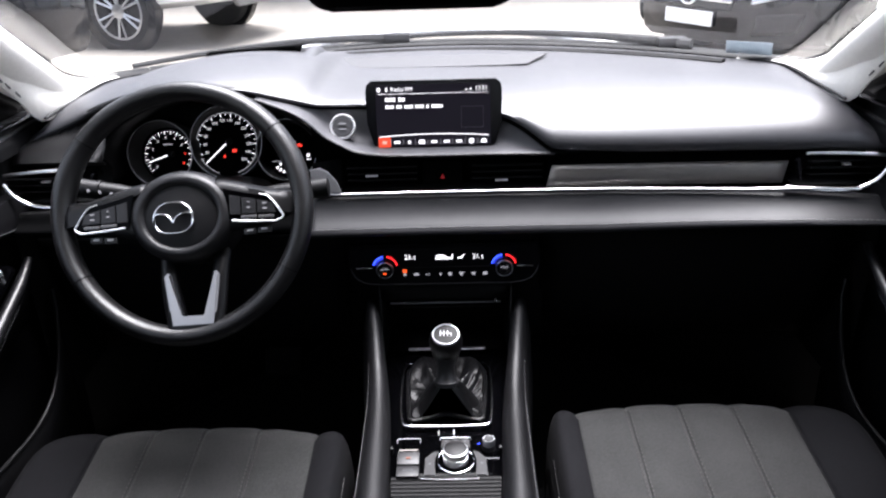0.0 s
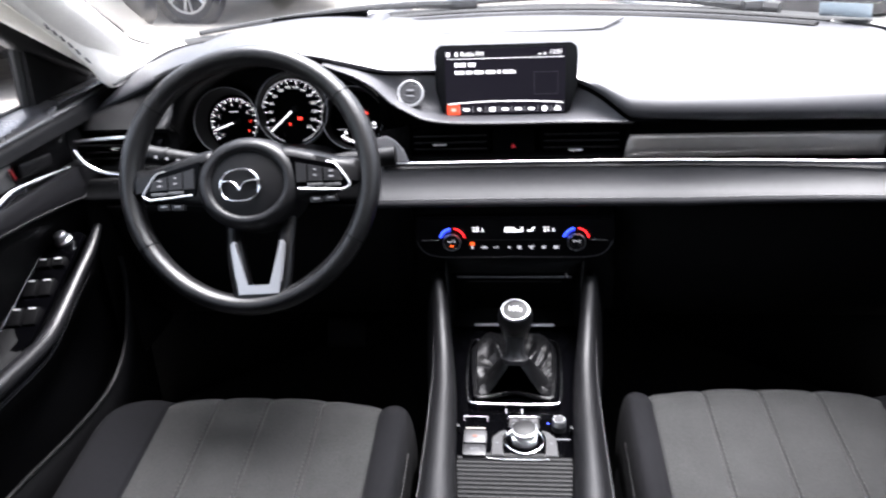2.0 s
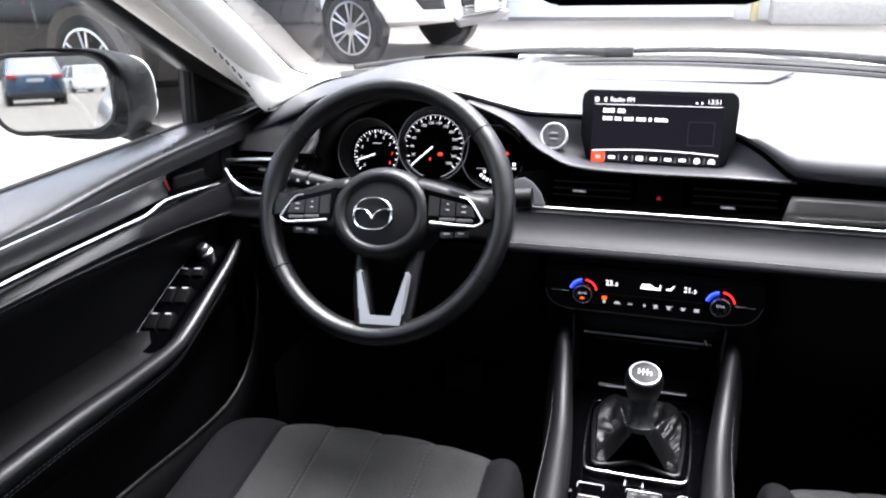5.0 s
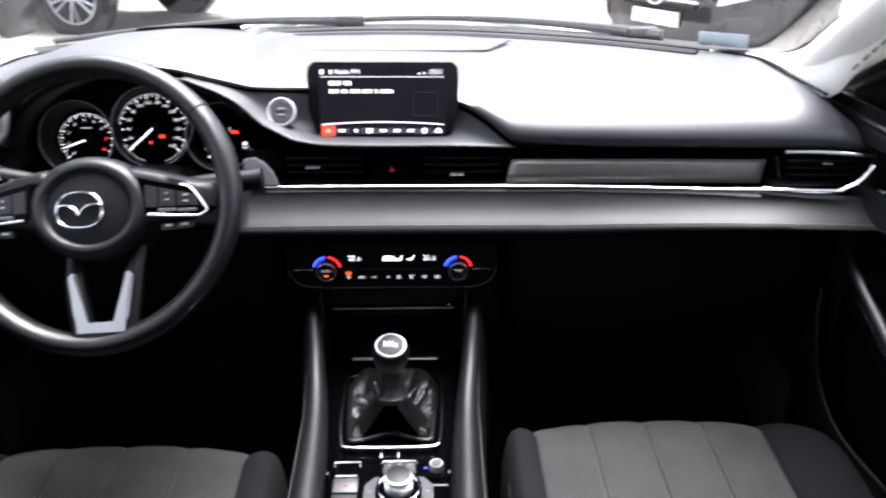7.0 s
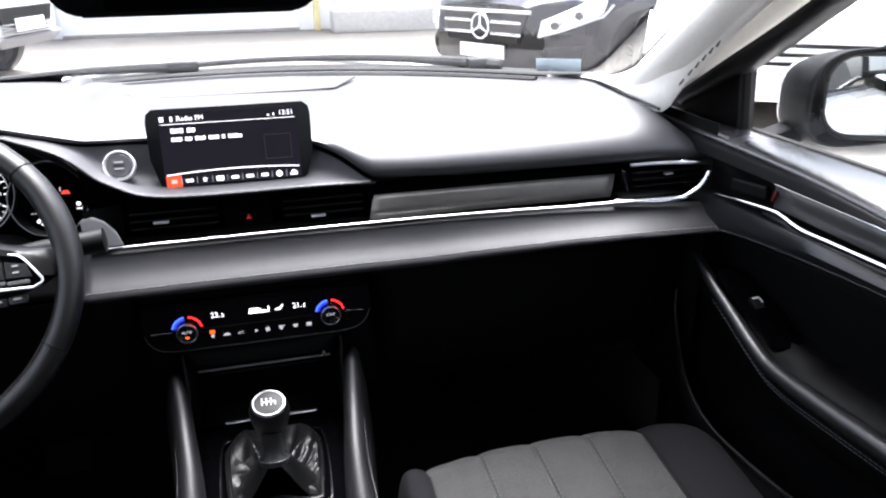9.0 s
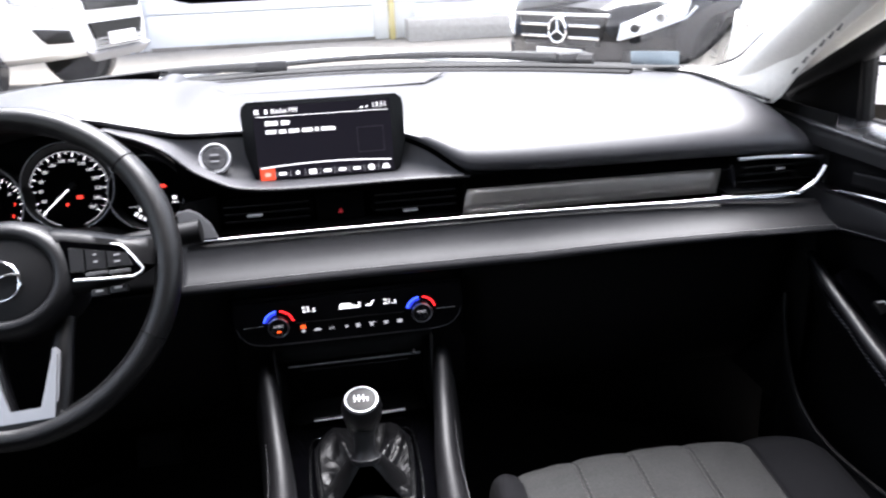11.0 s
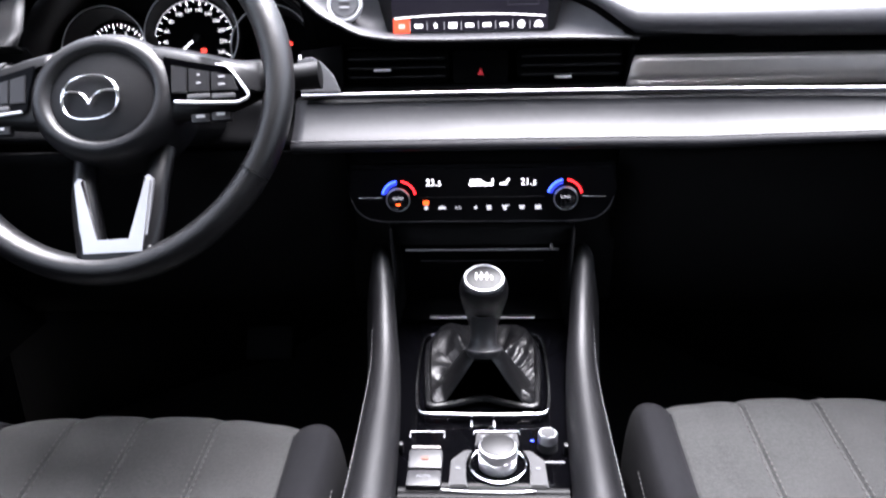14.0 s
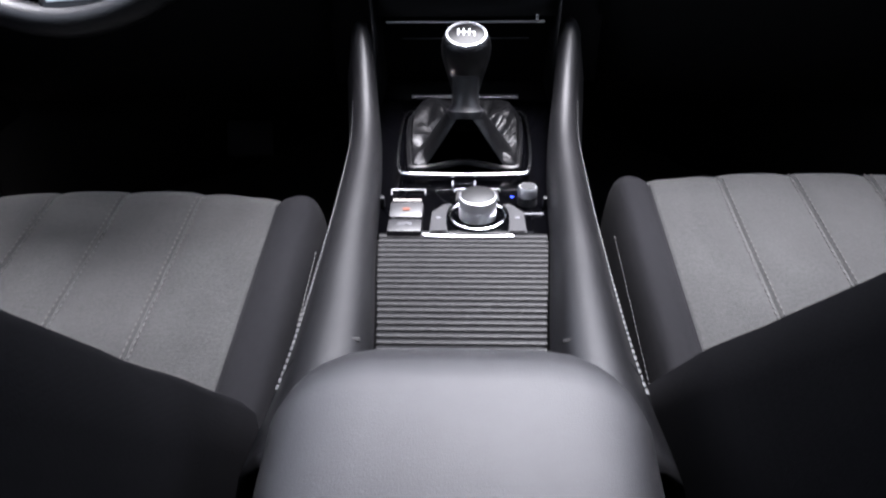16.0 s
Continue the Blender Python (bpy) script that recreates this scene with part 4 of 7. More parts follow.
for u in np.linspace(0, 1, 40):
    a = math.pi * (1.08 - 1.16 * u)
    ox, oz = -0.365 + 0.180 * math.cos(a), 0.895 + 0.112 * max(-0.25, math.sin(a))
    ix, iz = -0.360 + 0.168 * math.cos(a), 0.900 + 0.092 * max(-0.4, math.sin(a))
    rows.append([(ox, 1.085 + 0.01 * abs(math.cos(a)), oz + 0.008), (ox, 1.10, oz), ((ox + ix) / 2, 1.135, (oz + iz) / 2), (ix, 1.172, iz)])
sheet(bm, rows)
part("binnacle", bm, PLASTIC, cl, thick=0.003)
bm = bmesh.new()
plate(bm, [(-0.17, -0.075), (0.165, -0.075), (0.165, 0.03), (0.10, 0.072), (-0.08, 0.085), (-0.17, 0.04)], 0.003, CM @ Matrix.Translation((0, 0, -0.026)))
part("cluster_face", bm, DARK, cl)


WELL = mat("dark_satin_well", (0.0060, 0.0060, 0.0068), 0.55, 0, 0.1, 20, spec=0.16)
BEZEL = mat("grey_bezel_paint", (0.34, 0.34, 0.35), 0.4, 0.2, 0.1, 20)


def gauge(cx, cy, r, dial, dx, dy, name):
    """A deep round well; the dial of that radius lies at its bottom, set off by dx, dy."""
    m = CM @ Matrix.Translation((cx, cy, 0))
    bm = bmesh.new()
    rings = []
    for rad, h, f in ((r + 0.003, -0.012, 1.0), (r + 0.003, 0.017, 0.0), (r + 0.0015, 0.0188, 0.0), (r - 0.0008, 0.0178, 0.0), ((r + dial) / 2 + 0.001, 0.004, 0.5), (dial + 0.001, -0.011, 1.0)):
        rings.append([m @ Vector((dx * f + rad * math.cos(2 * math.pi * k / 64), dy * f + rad * math.sin(2 * math.pi * k / 64), h)) for k in range(64)])
    loft(bm, rings)
    g = part(name, bm, WELL, cl, "deep round black gauge with white scale")
    bm = bmesh.new()
    tube(bm, [m @ Vector(((r + 0.001) * math.cos(a), (r + 0.001) * math.sin(a), 0.0186)) for a in np.linspace(0, 2 * math.pi, 64, endpoint=False)], 0.0008, 6, True)
    part("bezel", bm, BEZEL, g, "thin grey bezel")
    m = m @ Matrix.Translation((dx, dy, -0.010))
    bm = bmesh.new()
    turned(bm, [(dial + 0.0012, -0.004), (dial + 0.0012, 0.0), (0.001, 0.0)], m, 48)
    part("dial_face", bm, VOID, g)
    return g, m


def scale_marks(g, m, r, steps, start, sweep, texts, size, arc=True):
    if arc:
        bm = bmesh.new()
        tube(bm, [m @ Vector((r * math.cos(a), r * math.sin(a), 0.0012)) for a in np.radians(np.linspace(start + 30, start + sweep - 30, 60))], 0.0005, 6)
        part("scale_arc", bm, DIM, g, "white scale arc")
    for i in range(steps + 1):
        a = radians(start + sweep * i / steps)
        d = Vector((math.cos(a), math.sin(a), 0))
        long = i % 2 == 0
        bm = bmesh.new()
        rbox(bm, (0.0058 if long else 0.0030, 0.0010 if long else 0.0005, 0.0005), m @ Matrix.Translation(d * (r - (0.0040 if long else 0.0026)) + Vector((0, 0, 0.0012))) @ Matrix.Rotation(a, 4, "Z"), 0)
        part("scale_mark", bm, WHITE, g, smooth=False)
    for k, txt in enumerate(texts):
        a = radians(start + sweep * k / (len(texts) - 1))
        if txt:
            writing(txt, size, m @ Matrix.Translation((math.cos(a) * (r - 0.0138), math.sin(a) * (r - 0.0122), 0.0012)), NUMERAL if texts[k] not in ("7", "8") or arc else RED, g, "numeral")


def pointer(g, m, length, angle):
    a = radians(angle)
    bm = bmesh.new()
    plate(bm, [(0.001, -0.0011), (length, -0.0007), (length, 0.0007), (0.001, 0.0011)], 0.0012, m @ Matrix.Translation((0, 0, 0.005)) @ Matrix.Rotation(a, 4, "Z"))
    part("needle", bm, WHITE, g, "white needle", smooth=False)
    bm = bmesh.new()
    turned(bm, [(0.0052, 0.001), (0.0052, 0.004), (0.0042, 0.0045)], m @ Matrix.Rotation(a, 4, "Z") @ Matrix.Translation((-0.006, 0, 0)), 24)
    part("needle_cap", bm, DARK, g)


g, m = gauge(-0.0045, 0.0025, 0.0582, 0.0530, -0.0068, -0.0020, "speedometer")
scale_marks(g, m, 0.0512, 26, 222, -264, ["", "20", "40", "60", "80", "100", "120", "140", "160", "180", "200", "220", "240", "260"], 0.0064)
pointer(g, m, 0.047, 222)
bar(0.0030, 0.0042, m @ Matrix.Translation((-0.005, -0.021, 0.0012)), RED, g, "warning_lamp")
bar(0.0075, 0.0050, m @ Matrix.Translation((0.012, -0.012, 0.0012)), RED, g, "warning_lamp")
g, m = gauge(-0.1155, -0.0140, 0.0530, 0.0450, 0.0040, -0.0025, "tachometer")
scale_marks(g, m, 0.0418, 32, 222, -250, ["0", "1", "2", "3", "4", "5", "6", "7", "8"], 0.0068, False)
bm = bmesh.new()
tube(bm, [m @ Vector((0.0405 * math.cos(a), 0.0405 * math.sin(a), 0.0012)) for a in np.radians(np.linspace(0, -28, 10))], 0.0009, 6)
part("red_zone", bm, RED, g, "red zone of the scale")
pointer(g, m, 0.034, 200)
bar(0.015, 0.0016, m @ Matrix.Translation((0, 0.018, 0.0012)), DIM, g, "caption_bar")
g, m = gauge(0.0950, -0.0130, 0.0490, 0.0440, 0.0015, -0.0015, "info_gauge")
bm = bmesh.new()
plate(bm, [(-0.0055, -0.0022), (0.0055, -0.0022), (0.0050, 0.0004), (0.0024, 0.0026), (-0.0022, 0.0026), (-0.0050, 0.0004)], 0.0004, m @ Matrix.Translation((0.0135, 0.0095, 0.0010)))
part("warning_lamp", bm, RED, g, "red car-shaped lamp", smooth=False)
bar(0.0016, 0.0060, m @ Matrix.Translation((0.007, 0.014, 0.0012)), DIM, g, "door_icon")
bar(0.0050, 0.0046, m @ Matrix.Translation((0.0285, -0.0075, 0.0012)), WHITE, g, "readout_bar")
for k in range(3):
    bar(0.0014, 0.0018, m @ Matrix.Translation((0.0262 + 0.0028 * k, -0.0140, 0.0012)), WHITE, g, "readout_bar")
bar(0.016, 0.0008, m @ Matrix.Translation((-0.025, -0.0165, 0.0012)), DIM, g, "rule")
bar(0.0030, 0.0046, m @ Matrix.Translation((-0.0190, -0.0215, 0.0012)), WHITE, g, "fuel_icon")
for k in range(6):
    a = radians(228 + 10 * k)
    bm = bmesh.new()
    rbox(bm, (0.0050, 0.0032, 0.0005), m @ Matrix.Translation((0.0365 * math.cos(a), 0.0365 * math.sin(a), 0.0012)) @ Matrix.Rotation(a, 4, "Z"), 0)
    part("fuel_segment", bm, WHITE if k < 5 else DIM, g, smooth=False)

# ---- steering wheel ----
wheel = thing("steering_wheel", "black leather three-spoke steering wheel with chrome accents", "steering wheel", (-0.352, 1.0, 0.85))
tilt = radians(28)
WM = Matrix.Translation((-0.3522, 0.905, 0.8978)) @ Matrix(((1, 0, 0), (0, math.sin(tilt), -math.cos(tilt)), (0, math.cos(tilt), math.sin(tilt)))).to_4x4() @ Matrix.Rotation(radians(2.8), 4, "Z")
wp = lambda x, y, z=0.0: WM @ Vector((x, y, z))
R = 0.1648

bm = bmesh.new()
rings = []
for a in np.linspace(0, 2 * math.pi, 120, endpoint=False):
    flat = 1 + 0.032 * max(0, -math.sin(a)) ** 3
    c = Vector((R * math.cos(a) * 1.0, R * math.sin(a) * flat, 0))
    out = Vector((math.cos(a), math.sin(a), 0))
    rr = 0.0160 + 0.0012 * math.exp(-(((math.degrees(a) - 18 + 180) % 360 - 180) / 16) ** 2) + 0.0012 * math.exp(-(((math.degrees(a) - 162 + 180) % 360 - 180) / 16) ** 2)
    rings.append([WM @ (c + rr * (math.cos(b) * out * 0.85 + Vector((0, 0, math.sin(b) * 1.12)))) for b in np.linspace(0, 2 * math.pi, 18, endpoint=False)])
sheet(bm, rings + [rings[0]], True)
bmesh.ops.remove_doubles(bm, verts=bm.verts, dist=1e-6)
rim = part("rim", bm, LEATHER, wheel, "black leather rim")
# seams between the leather sections
for deg in (38, 142, 212, 328):
    a = radians(deg)
    out = Vector((math.cos(a), math.sin(a), 0))
    c = R * out
    bm = bmesh.new()
    tube(bm, [WM @ (c + 0.0163 * (math.cos(b) * out * 0.85 + Vector((0, 0, math.sin(b) * 1.12)))) for b in np.linspace(0, 2 * math.pi, 24, endpoint=False)], 0.0008, 6, True)
    part("seam", bm, DARK, rim)
bm = bmesh.new()
for a in np.radians(np.arange(205, 335, 1.6)):
    out = Vector((math.cos(a), math.sin(a), 0))
    fl = 1 + 0.032 * max(0, -math.sin(a)) ** 3
    p = Vector((R * math.cos(a), R * math.sin(a) * fl, 0)) - out * 0.0126 + Vector((0, 0, 0.004))
    rbox(bm, (0.0012, 0.0030, 0.0012), WM @ Matrix.Translation(p) @ Matrix.Rotation(a + 0.3, 4, "Z"), 0)
part("stitching", bm, ROLLTHREAD, rim, "grey stitching inside the rim")
# hub, wider than high
HUBM = WM @ Matrix.Translation((0.002, -0.0085, 0.002)) @ Matrix.Diagonal((0.96, 0.83, 1, 1))
bm = bmesh.new()
turned(bm, [(0.076, -0.045), (0.0765, -0.012), (0.0745, 0.002), (0.070, 0.0105), (0.064, 0.0150), (0.0585, 0.0160), (0.0545, 0.0145), (0.0515, 0.0095)], HUBM, 64)
hub = part("hub_pad", bm, HUBPAD, wheel, "round black hub pad")
bm = bmesh.new()
turned(bm, [(0.0525, 0.006), (0.0516, 0.0096), (0.048, 0.0106), (0.002, 0.0140)], HUBM, 64)
part("hub_centre", bm, HUB, hub, "darker matt centre")
bm = bmesh.new()
oval = [(math.copysign(abs(math.cos(a)) ** 0.80, math.cos(a)), math.copysign(abs(math.sin(a)) ** 0.88, math.sin(a))) for a in np.linspace(0, 2 * math.pi, 56, endpoint=False)]
tube(bm, [wp(-0.0065 + 0.0262 * x, -0.0108 + 0.0208 * y - 0.0012 * x * x, 0.0175) for x, y in oval], 0.0015, 8, True, flat=0.7)
em = part("emblem", bm, CHROME, hub, "plain chrome oval emblem")
bm = bmesh.new()
for s in (-1, 1):
    wing = smooth_path([wp(-0.0065 + s * 0.0250, -0.0060, 0.0178), wp(-0.0065 + s * 0.0170, -0.0052, 0.0186), wp(-0.0065 + s * 0.0085, -0.0072, 0.0190), wp(-0.0065 + s * 0.0030, -0.0120, 0.0194), wp(-0.0065, -0.0182, 0.0196)], 22)
    tube(bm, wing, spline([(0, 0.0028), (0.3, 0.0024), (0.6, 0.0018), (1, 0.0011)]), 8, flat=0.6)
part("chevron", bm, CHROME, em, "chrome winged chevron")
# side spokes with switches
wedge = spline([(0.045, 0.0410), (0.070, 0.0370), (0.091, 0.0315), (0.127, 0.0215), (0.142, 0.0205), (0.162, 0.0210)])
seam_y = spline([(0.045, 0.0250), (0.062, 0.0218), (0.120, 0.0095), (0.133, -0.0020), (0.142, -0.0120), (0.162, -0.0140)])
for s in (-1, 1):
    bm = bmesh.new()
    rings = []
    for u in np.linspace(0, 1, 12):
        x = s * (0.060 + 0.100 * u)
        top, bot = wedge(abs(x)) - 0.003, -0.036 + 0.012 * u + 0.020 * u**4
        th = 0.012
        z = 0.000 - 0.004 * u
        mid = (top + bot) / 2
        hh = (top - bot) / 2
        rings.append([wp(x, mid + hh * math.copysign(abs(math.cos(b)) ** 0.5, math.cos(b)), z + th * math.copysign(abs(math.sin(b)) ** 0.7, math.sin(b))) for b in np.linspace(0, 2 * math.pi, 20, endpoint=False)])
    loft(bm, rings)
    sp = part("spoke", bm, PLASTIC, wheel)
    bm = bmesh.new()
    outline = [(s * x, y) for x, y in ((0.060, 0.0225), (0.119, 0.0085), (0.129, -0.0040), (0.1385, -0.0185), (0.130, -0.0255), (0.068, -0.0215))]
    if s < 0:
        outline = outline[::-1]
    plate(bm, outline, 0.003, WM @ Matrix.Translation((0, 0.002, 0.0115)), 0.001)
    sw = part("switch_pad", bm, DECK, sp, "gloss black switch pad")
    bm = bmesh.new()
    tube(bm, [wp(s * x, y, z) for x, y, z in ((0.110, 0.0135, 0.0140), (0.120, 0.0110, 0.0148), (0.126, 0.0050, 0.0150), (0.1330, -0.0050, 0.0150), (0.1400, -0.0160, 0.0150), (0.1403, -0.0185, 0.0150), (0.1385, -0.0210, 0.0150), (0.1310, -0.0245, 0.0155), (0.100, -0.0230, 0.0160), (0.072, -0.0205, 0.0160))], spline([(0, 0.0008), (0.3, 0.0014), (1, 0.0016)]), 8)
    part("chrome_edge", bm, BRUSHED, sw, "silver edge round the switches")
    # satin wedge from the hub to the rim above the switches
    bm = bmesh.new()
    rows = []
    for x in np.linspace(0.046, 0.156, 16):
        hi, lo = wedge(x), seam_y(x)
        rows.append([wp(s * x, hi, -0.008), wp(s * x, hi - 0.0015, 0.001), wp(s * x, hi - 0.0060, 0.0085), wp(s * x, (hi + lo) / 2 - 0.001, 0.0118), wp(s * x, lo, 0.0132), wp(s * x, lo - 0.001, 0.0095)])
    sheet(bm, rows)
    part("upper_trim", bm, TRIM, sp, "satin black trim", thick=0.0015)
    # three tall keys that taper outwards, and a pale rocker strip under them
    for k, (x0, x1) in enumerate(((0.0690, 0.0835), (0.0850, 0.1045), (0.1060, 0.1265))):
        hi = lambda x: 0.0145 - 0.230 * (x - 0.069)
        out = [(s * x0, hi(x0)), (s * x1, hi(x1)), (s * min(x1 + 0.0045 * (k == 2), 0.131), -0.0128), (s * x0, -0.0118)]
        bm = bmesh.new()
        plate(bm, out if s < 0 else out[::-1], 0.0022, WM @ Matrix.Translation((0, 0, 0.0143)), 0.0007)
        b = part("switch_button", bm, BUTTON, sw)
        xm = s * (x0 + x1) / 2
        if k:
            for dy, w in ((0.0035, 0.0026), (-0.0040, 0.0040)) if k == 1 else ((0.0005, 0.0060), (-0.0065, 0.0060)):
                bar(w, 0.0018, WM @ Matrix.Translation((xm, dy, 0.0167)), DIM, b, "mark")
    for k in range(2):
        bm = bmesh.new()
        rbox(bm, (0.0215, 0.0044, 0.004), WM @ Matrix.Translation((s * (0.0945 + 0.0230 * k), -0.0163 - 0.0010 * k, 0.0150)), 0.0012)
        part("rocker", bm, ROCKER, sw, "pale grey rocker")
    for k in (0, 1):
        bm = bmesh.new()
        rbox(bm, (0.0180, 0.0085, 0.008), WM @ Matrix.Translation((s * (0.0945 + 0.0190 * k), -0.0355 + 0.001 * k, 0.008)), 0.002)
        b = part("phone_button", bm, BUTTON, sp)
        bar(0.008, 0.0024, WM @ Matrix.Translation((s * (0.0945 + 0.0190 * k), -0.0343 + 0.001 * k, 0.0124)), PALEPRINT, b, "mark")
# lower spoke: a satin V
bm = bmesh.new()
for s in (-1, 1):
    tube(bm, smooth_path([wp(0.0105 + s * 0.038, -0.055, -0.016), wp(0.0115 + s * 0.034, -0.095, -0.004), wp(0.0125 + s * 0.029, -0.130, 0.000), wp(0.0125 + s * 0.024, -0.154, 0.002)], 14), spline([(0, 0.011), (1, 0.014)]), 12, flat=0.8)
rbox(bm, (0.076, 0.030, 0.025), WM @ Matrix.Translation((0.0125, -0.1605, 0.0005)), 0.010, 3)
low = part("lower_spoke", bm, TRIM, wheel)
bm = bmesh.new()
vee = [(-0.0372, -0.0900), (-0.0330, -0.0850), (-0.0288, -0.0868), (-0.0165, -0.1455), (0.0165, -0.1455), (0.0288, -0.0868), (0.0325, -0.0850), (0.0372, -0.0900), (0.0290, -0.1575), (-0.0290, -0.1575)]
plate(bm, vee[::-1], 0.006, WM @ Matrix.Translation((0.0125, 0, 0.0080)), 0.0022)
part("silver_vee", bm, VSILVER, low, "satin silver V-shaped trim")
# column shroud
bm = bmesh.new()
rings = []
for u in np.linspace(0, 1, 8):
    c = Vector((-0.353, 0.925 + 0.20 * u, 0.872 - 0.042 * u))
    rings.append([c + Vector(((0.055 + 0.02 * u) * math.copysign(abs(math.cos(b)) ** 0.6, math.cos(b)), 0, (0.034 + 0.008 * u) * math.copysign(abs(math.sin(b)) ** 0.6, math.sin(b)))) for b in np.linspace(0, 2 * math.pi, 24, endpoint=False)])
loft(bm, rings)
part("column_shroud", bm, PLASTIC, wheel)


def stalk(side):
    s = thing("indicator_stalk" if side < 0 else "wiper_stalk", "black column stalk with printed symbols and a silver-grey collar" if side < 0 else "black column stalk with a blunt round end", "stalk", (-0.353 + side * 0.06, 0.98, 0.885), "column stalks")
    root, tip = Vector((-0.353 + side * 0.05, 0.985, 0.885)), Vector((-0.353 + side * 0.188, 0.992, 0.905 if side < 0 else 0.896))
    bm = bmesh.new()
    tube(bm, [root.lerp(tip, u) for u in (0, 0.2, 0.34, 0.5, 0.7, 0.9, 0.96, 0.99, 1.0)], spline([(0, 0.0105), (0.2, 0.0110), (0.34, 0.0125), (0.6, 0.0138), (0.9, 0.0148), (0.96, 0.0140), (1, 0.0090)]), 20)
    part("lever", bm, PLASTIC, s)
    bm = bmesh.new()
    tube(bm, [root.lerp(tip, 0.70), root.lerp(tip, 0.73)], 0.0152, 16)
    part("collar", bm, PLASTIC, s)
    for k in range(4 if side < 0 else 0):
        bar(0.004, 0.004, facing(root.lerp(tip, 0.55 + 0.12 * k) + Vector((0, -0.0148, 0.004)), (side, 0, 0), (0, 0.2, 1)) if side > 0 else facing(root.lerp(tip, 0.55 + 0.12 * k) + Vector((0, -0.0148, 0.004)), (1, 0, 0), (0, 0.2, 1)), DIM, s, "mark")


mirrored(stalk)

# ---- climate panel ----
cp = thing("climate_panel", "gloss black climate panel with two lit dials and display", "climate control", (0, 1.03, 0.73))
PM = facing((0, 1.006, 0.757), (1, 0, 0), (0, 0.04, 1))
bm = bmesh.new()
plate(bm, [(-0.112, -0.031), (0.112, -0.031), (0.132, -0.026), (0.144, -0.012), (0.150, 0.006), (0.146, 0.036), (-0.146, 0.036), (-0.150, 0.006), (-0.144, -0.012), (-0.132, -0.026)], 0.016, PM @ Matrix.Translation((0, 0, -0.014)), 0.004)
part("panel", bm, PANEL, cp)
for s in (-1, 1):
    bm = bmesh.new()
    rbox(bm, (0.026, 0.0016, 0.003), PM @ Matrix.Translation((s * 0.124, 0.0, 0.003)), 0.0006)
    part("chrome_tick", bm, CHROME, cp, "thin chrome line")
    m = PM @ Matrix.Translation((s * 0.092, 0.0, 0.002))
    bm = bmesh.new()
    turned(bm, [(0.0132, 0), (0.0128, 0.011), (0.0120, 0.0125), (0.0107, 0.0120), (0.001, 0.0116)], m, 40)
    d = part("dial", bm, PIANO, cp, "round temperature dial")
    bm = bmesh.new()
    tube(bm, [m @ Vector((0.0126 * math.cos(a), 0.0126 * math.sin(a), 0.0115)) for a in np.linspace(0, 2 * math.pi, 40, endpoint=False)], 0.0007, 6, True)
    part("dial_ring", bm, SATIN, d, "thin silver ring")
    for a0, a1, mt, lb in ((98, 166, BLUE, "glowing blue arc"), (12, 82, REDARC, "glowing red arc")):
        for rad, wid in ((0.0186, 0.0013), (0.0153, 0.0010)):
            if mt is REDARC and rad < 0.017:
                continue
            bm = bmesh.new()
            tube(bm, [m @ Vector((rad * math.cos(a), rad * math.sin(a), 0.0012)) for a in np.radians(np.linspace(a0, a1, 16))], wid, 6)
            part("lit_arc", bm, mt if rad > 0.017 else DEEPBLUE, cp, lb)
    writing("AUTO" if s < 0 else "SYNC", 0.0044, m @ Matrix.Translation((0, 0.002, 0.0122)), DIM, d)
    if s < 0:
        bar(0.005, 0.0026, m @ Matrix.Translation((0, -0.0052, 0.0122)), ORANGE, d, "lamp")
for text, rx in (("23.", -0.0555), ("21.", 0.0495)):
    writing(text, 0.0108, PM @ Matrix.Translation((rx, 0.0165, 0.0026)), WHITE, cp, "readout", spread=0.92)
    writing("5", 0.0078, PM @ Matrix.Translation((rx + 0.0092, 0.0152, 0.0026)), WHITE, cp, "readout")
bm = bmesh.new()
plate(bm, [(-0.014, -0.004), (0.013, -0.004), (0.0135, 0.004), (0.0115, 0.004), (0.011, -0.001), (0.004, 0.000), (-0.001, 0.0035), (-0.012, 0.0035)], 0.0004, PM @ Matrix.Translation((0.000, 0.0165, 0.0024)))
part("fan_readout", bm, WHITE, cp, smooth=False)
bm = bmesh.new()
plate(bm, [(-0.006, -0.003), (0.001, -0.003), (0.005, 0.004), (0.003, 0.004), (0.0, 0.0), (-0.006, -0.001)], 0.0004, PM @ Matrix.Translation((0.0265, 0.0165, 0.0024)))
part("airflow_readout", bm, WHITE, cp, smooth=False)
bar(0.0065, 0.0050, PM @ Matrix.Translation((-0.0620, -0.0065, 0.0026)), ORANGE, cp, "lamp")
key_shapes = [[(-0.0016, -0.0022), (0.0016, -0.0022), (0.0022, 0), (0.0016, 0.0022), (-0.0016, 0.0022), (-0.0022, 0)], [(-0.0046, -0.0016), (0.0046, -0.0016), (0.0042, 0.0004), (0.0018, 0.0020), (-0.0018, 0.0020), (-0.0042, 0.0004)], None, [(-0.0010, -0.0022), (0.0020, -0.0010), (0.0008, 0.0022), (-0.0020, 0.0010)], [(-0.0022, -0.0032), (0.0030, -0.0022), (0.0020, 0.0032), (-0.0030, 0.0022)], [(-0.0045, 0.0026), (-0.0020, -0.0030), (0.0012, -0.0030), (0.0010, 0.0004), (0.0048, 0.0026)], [(-0.0034, 0.0022), (-0.0020, -0.0022), (0.0020, -0.0022), (0.0034, 0.0022)], [(-0.0034, -0.0024), (0.0034, -0.0024), (0.0034, 0.0024), (-0.0034, 0.0024)]]
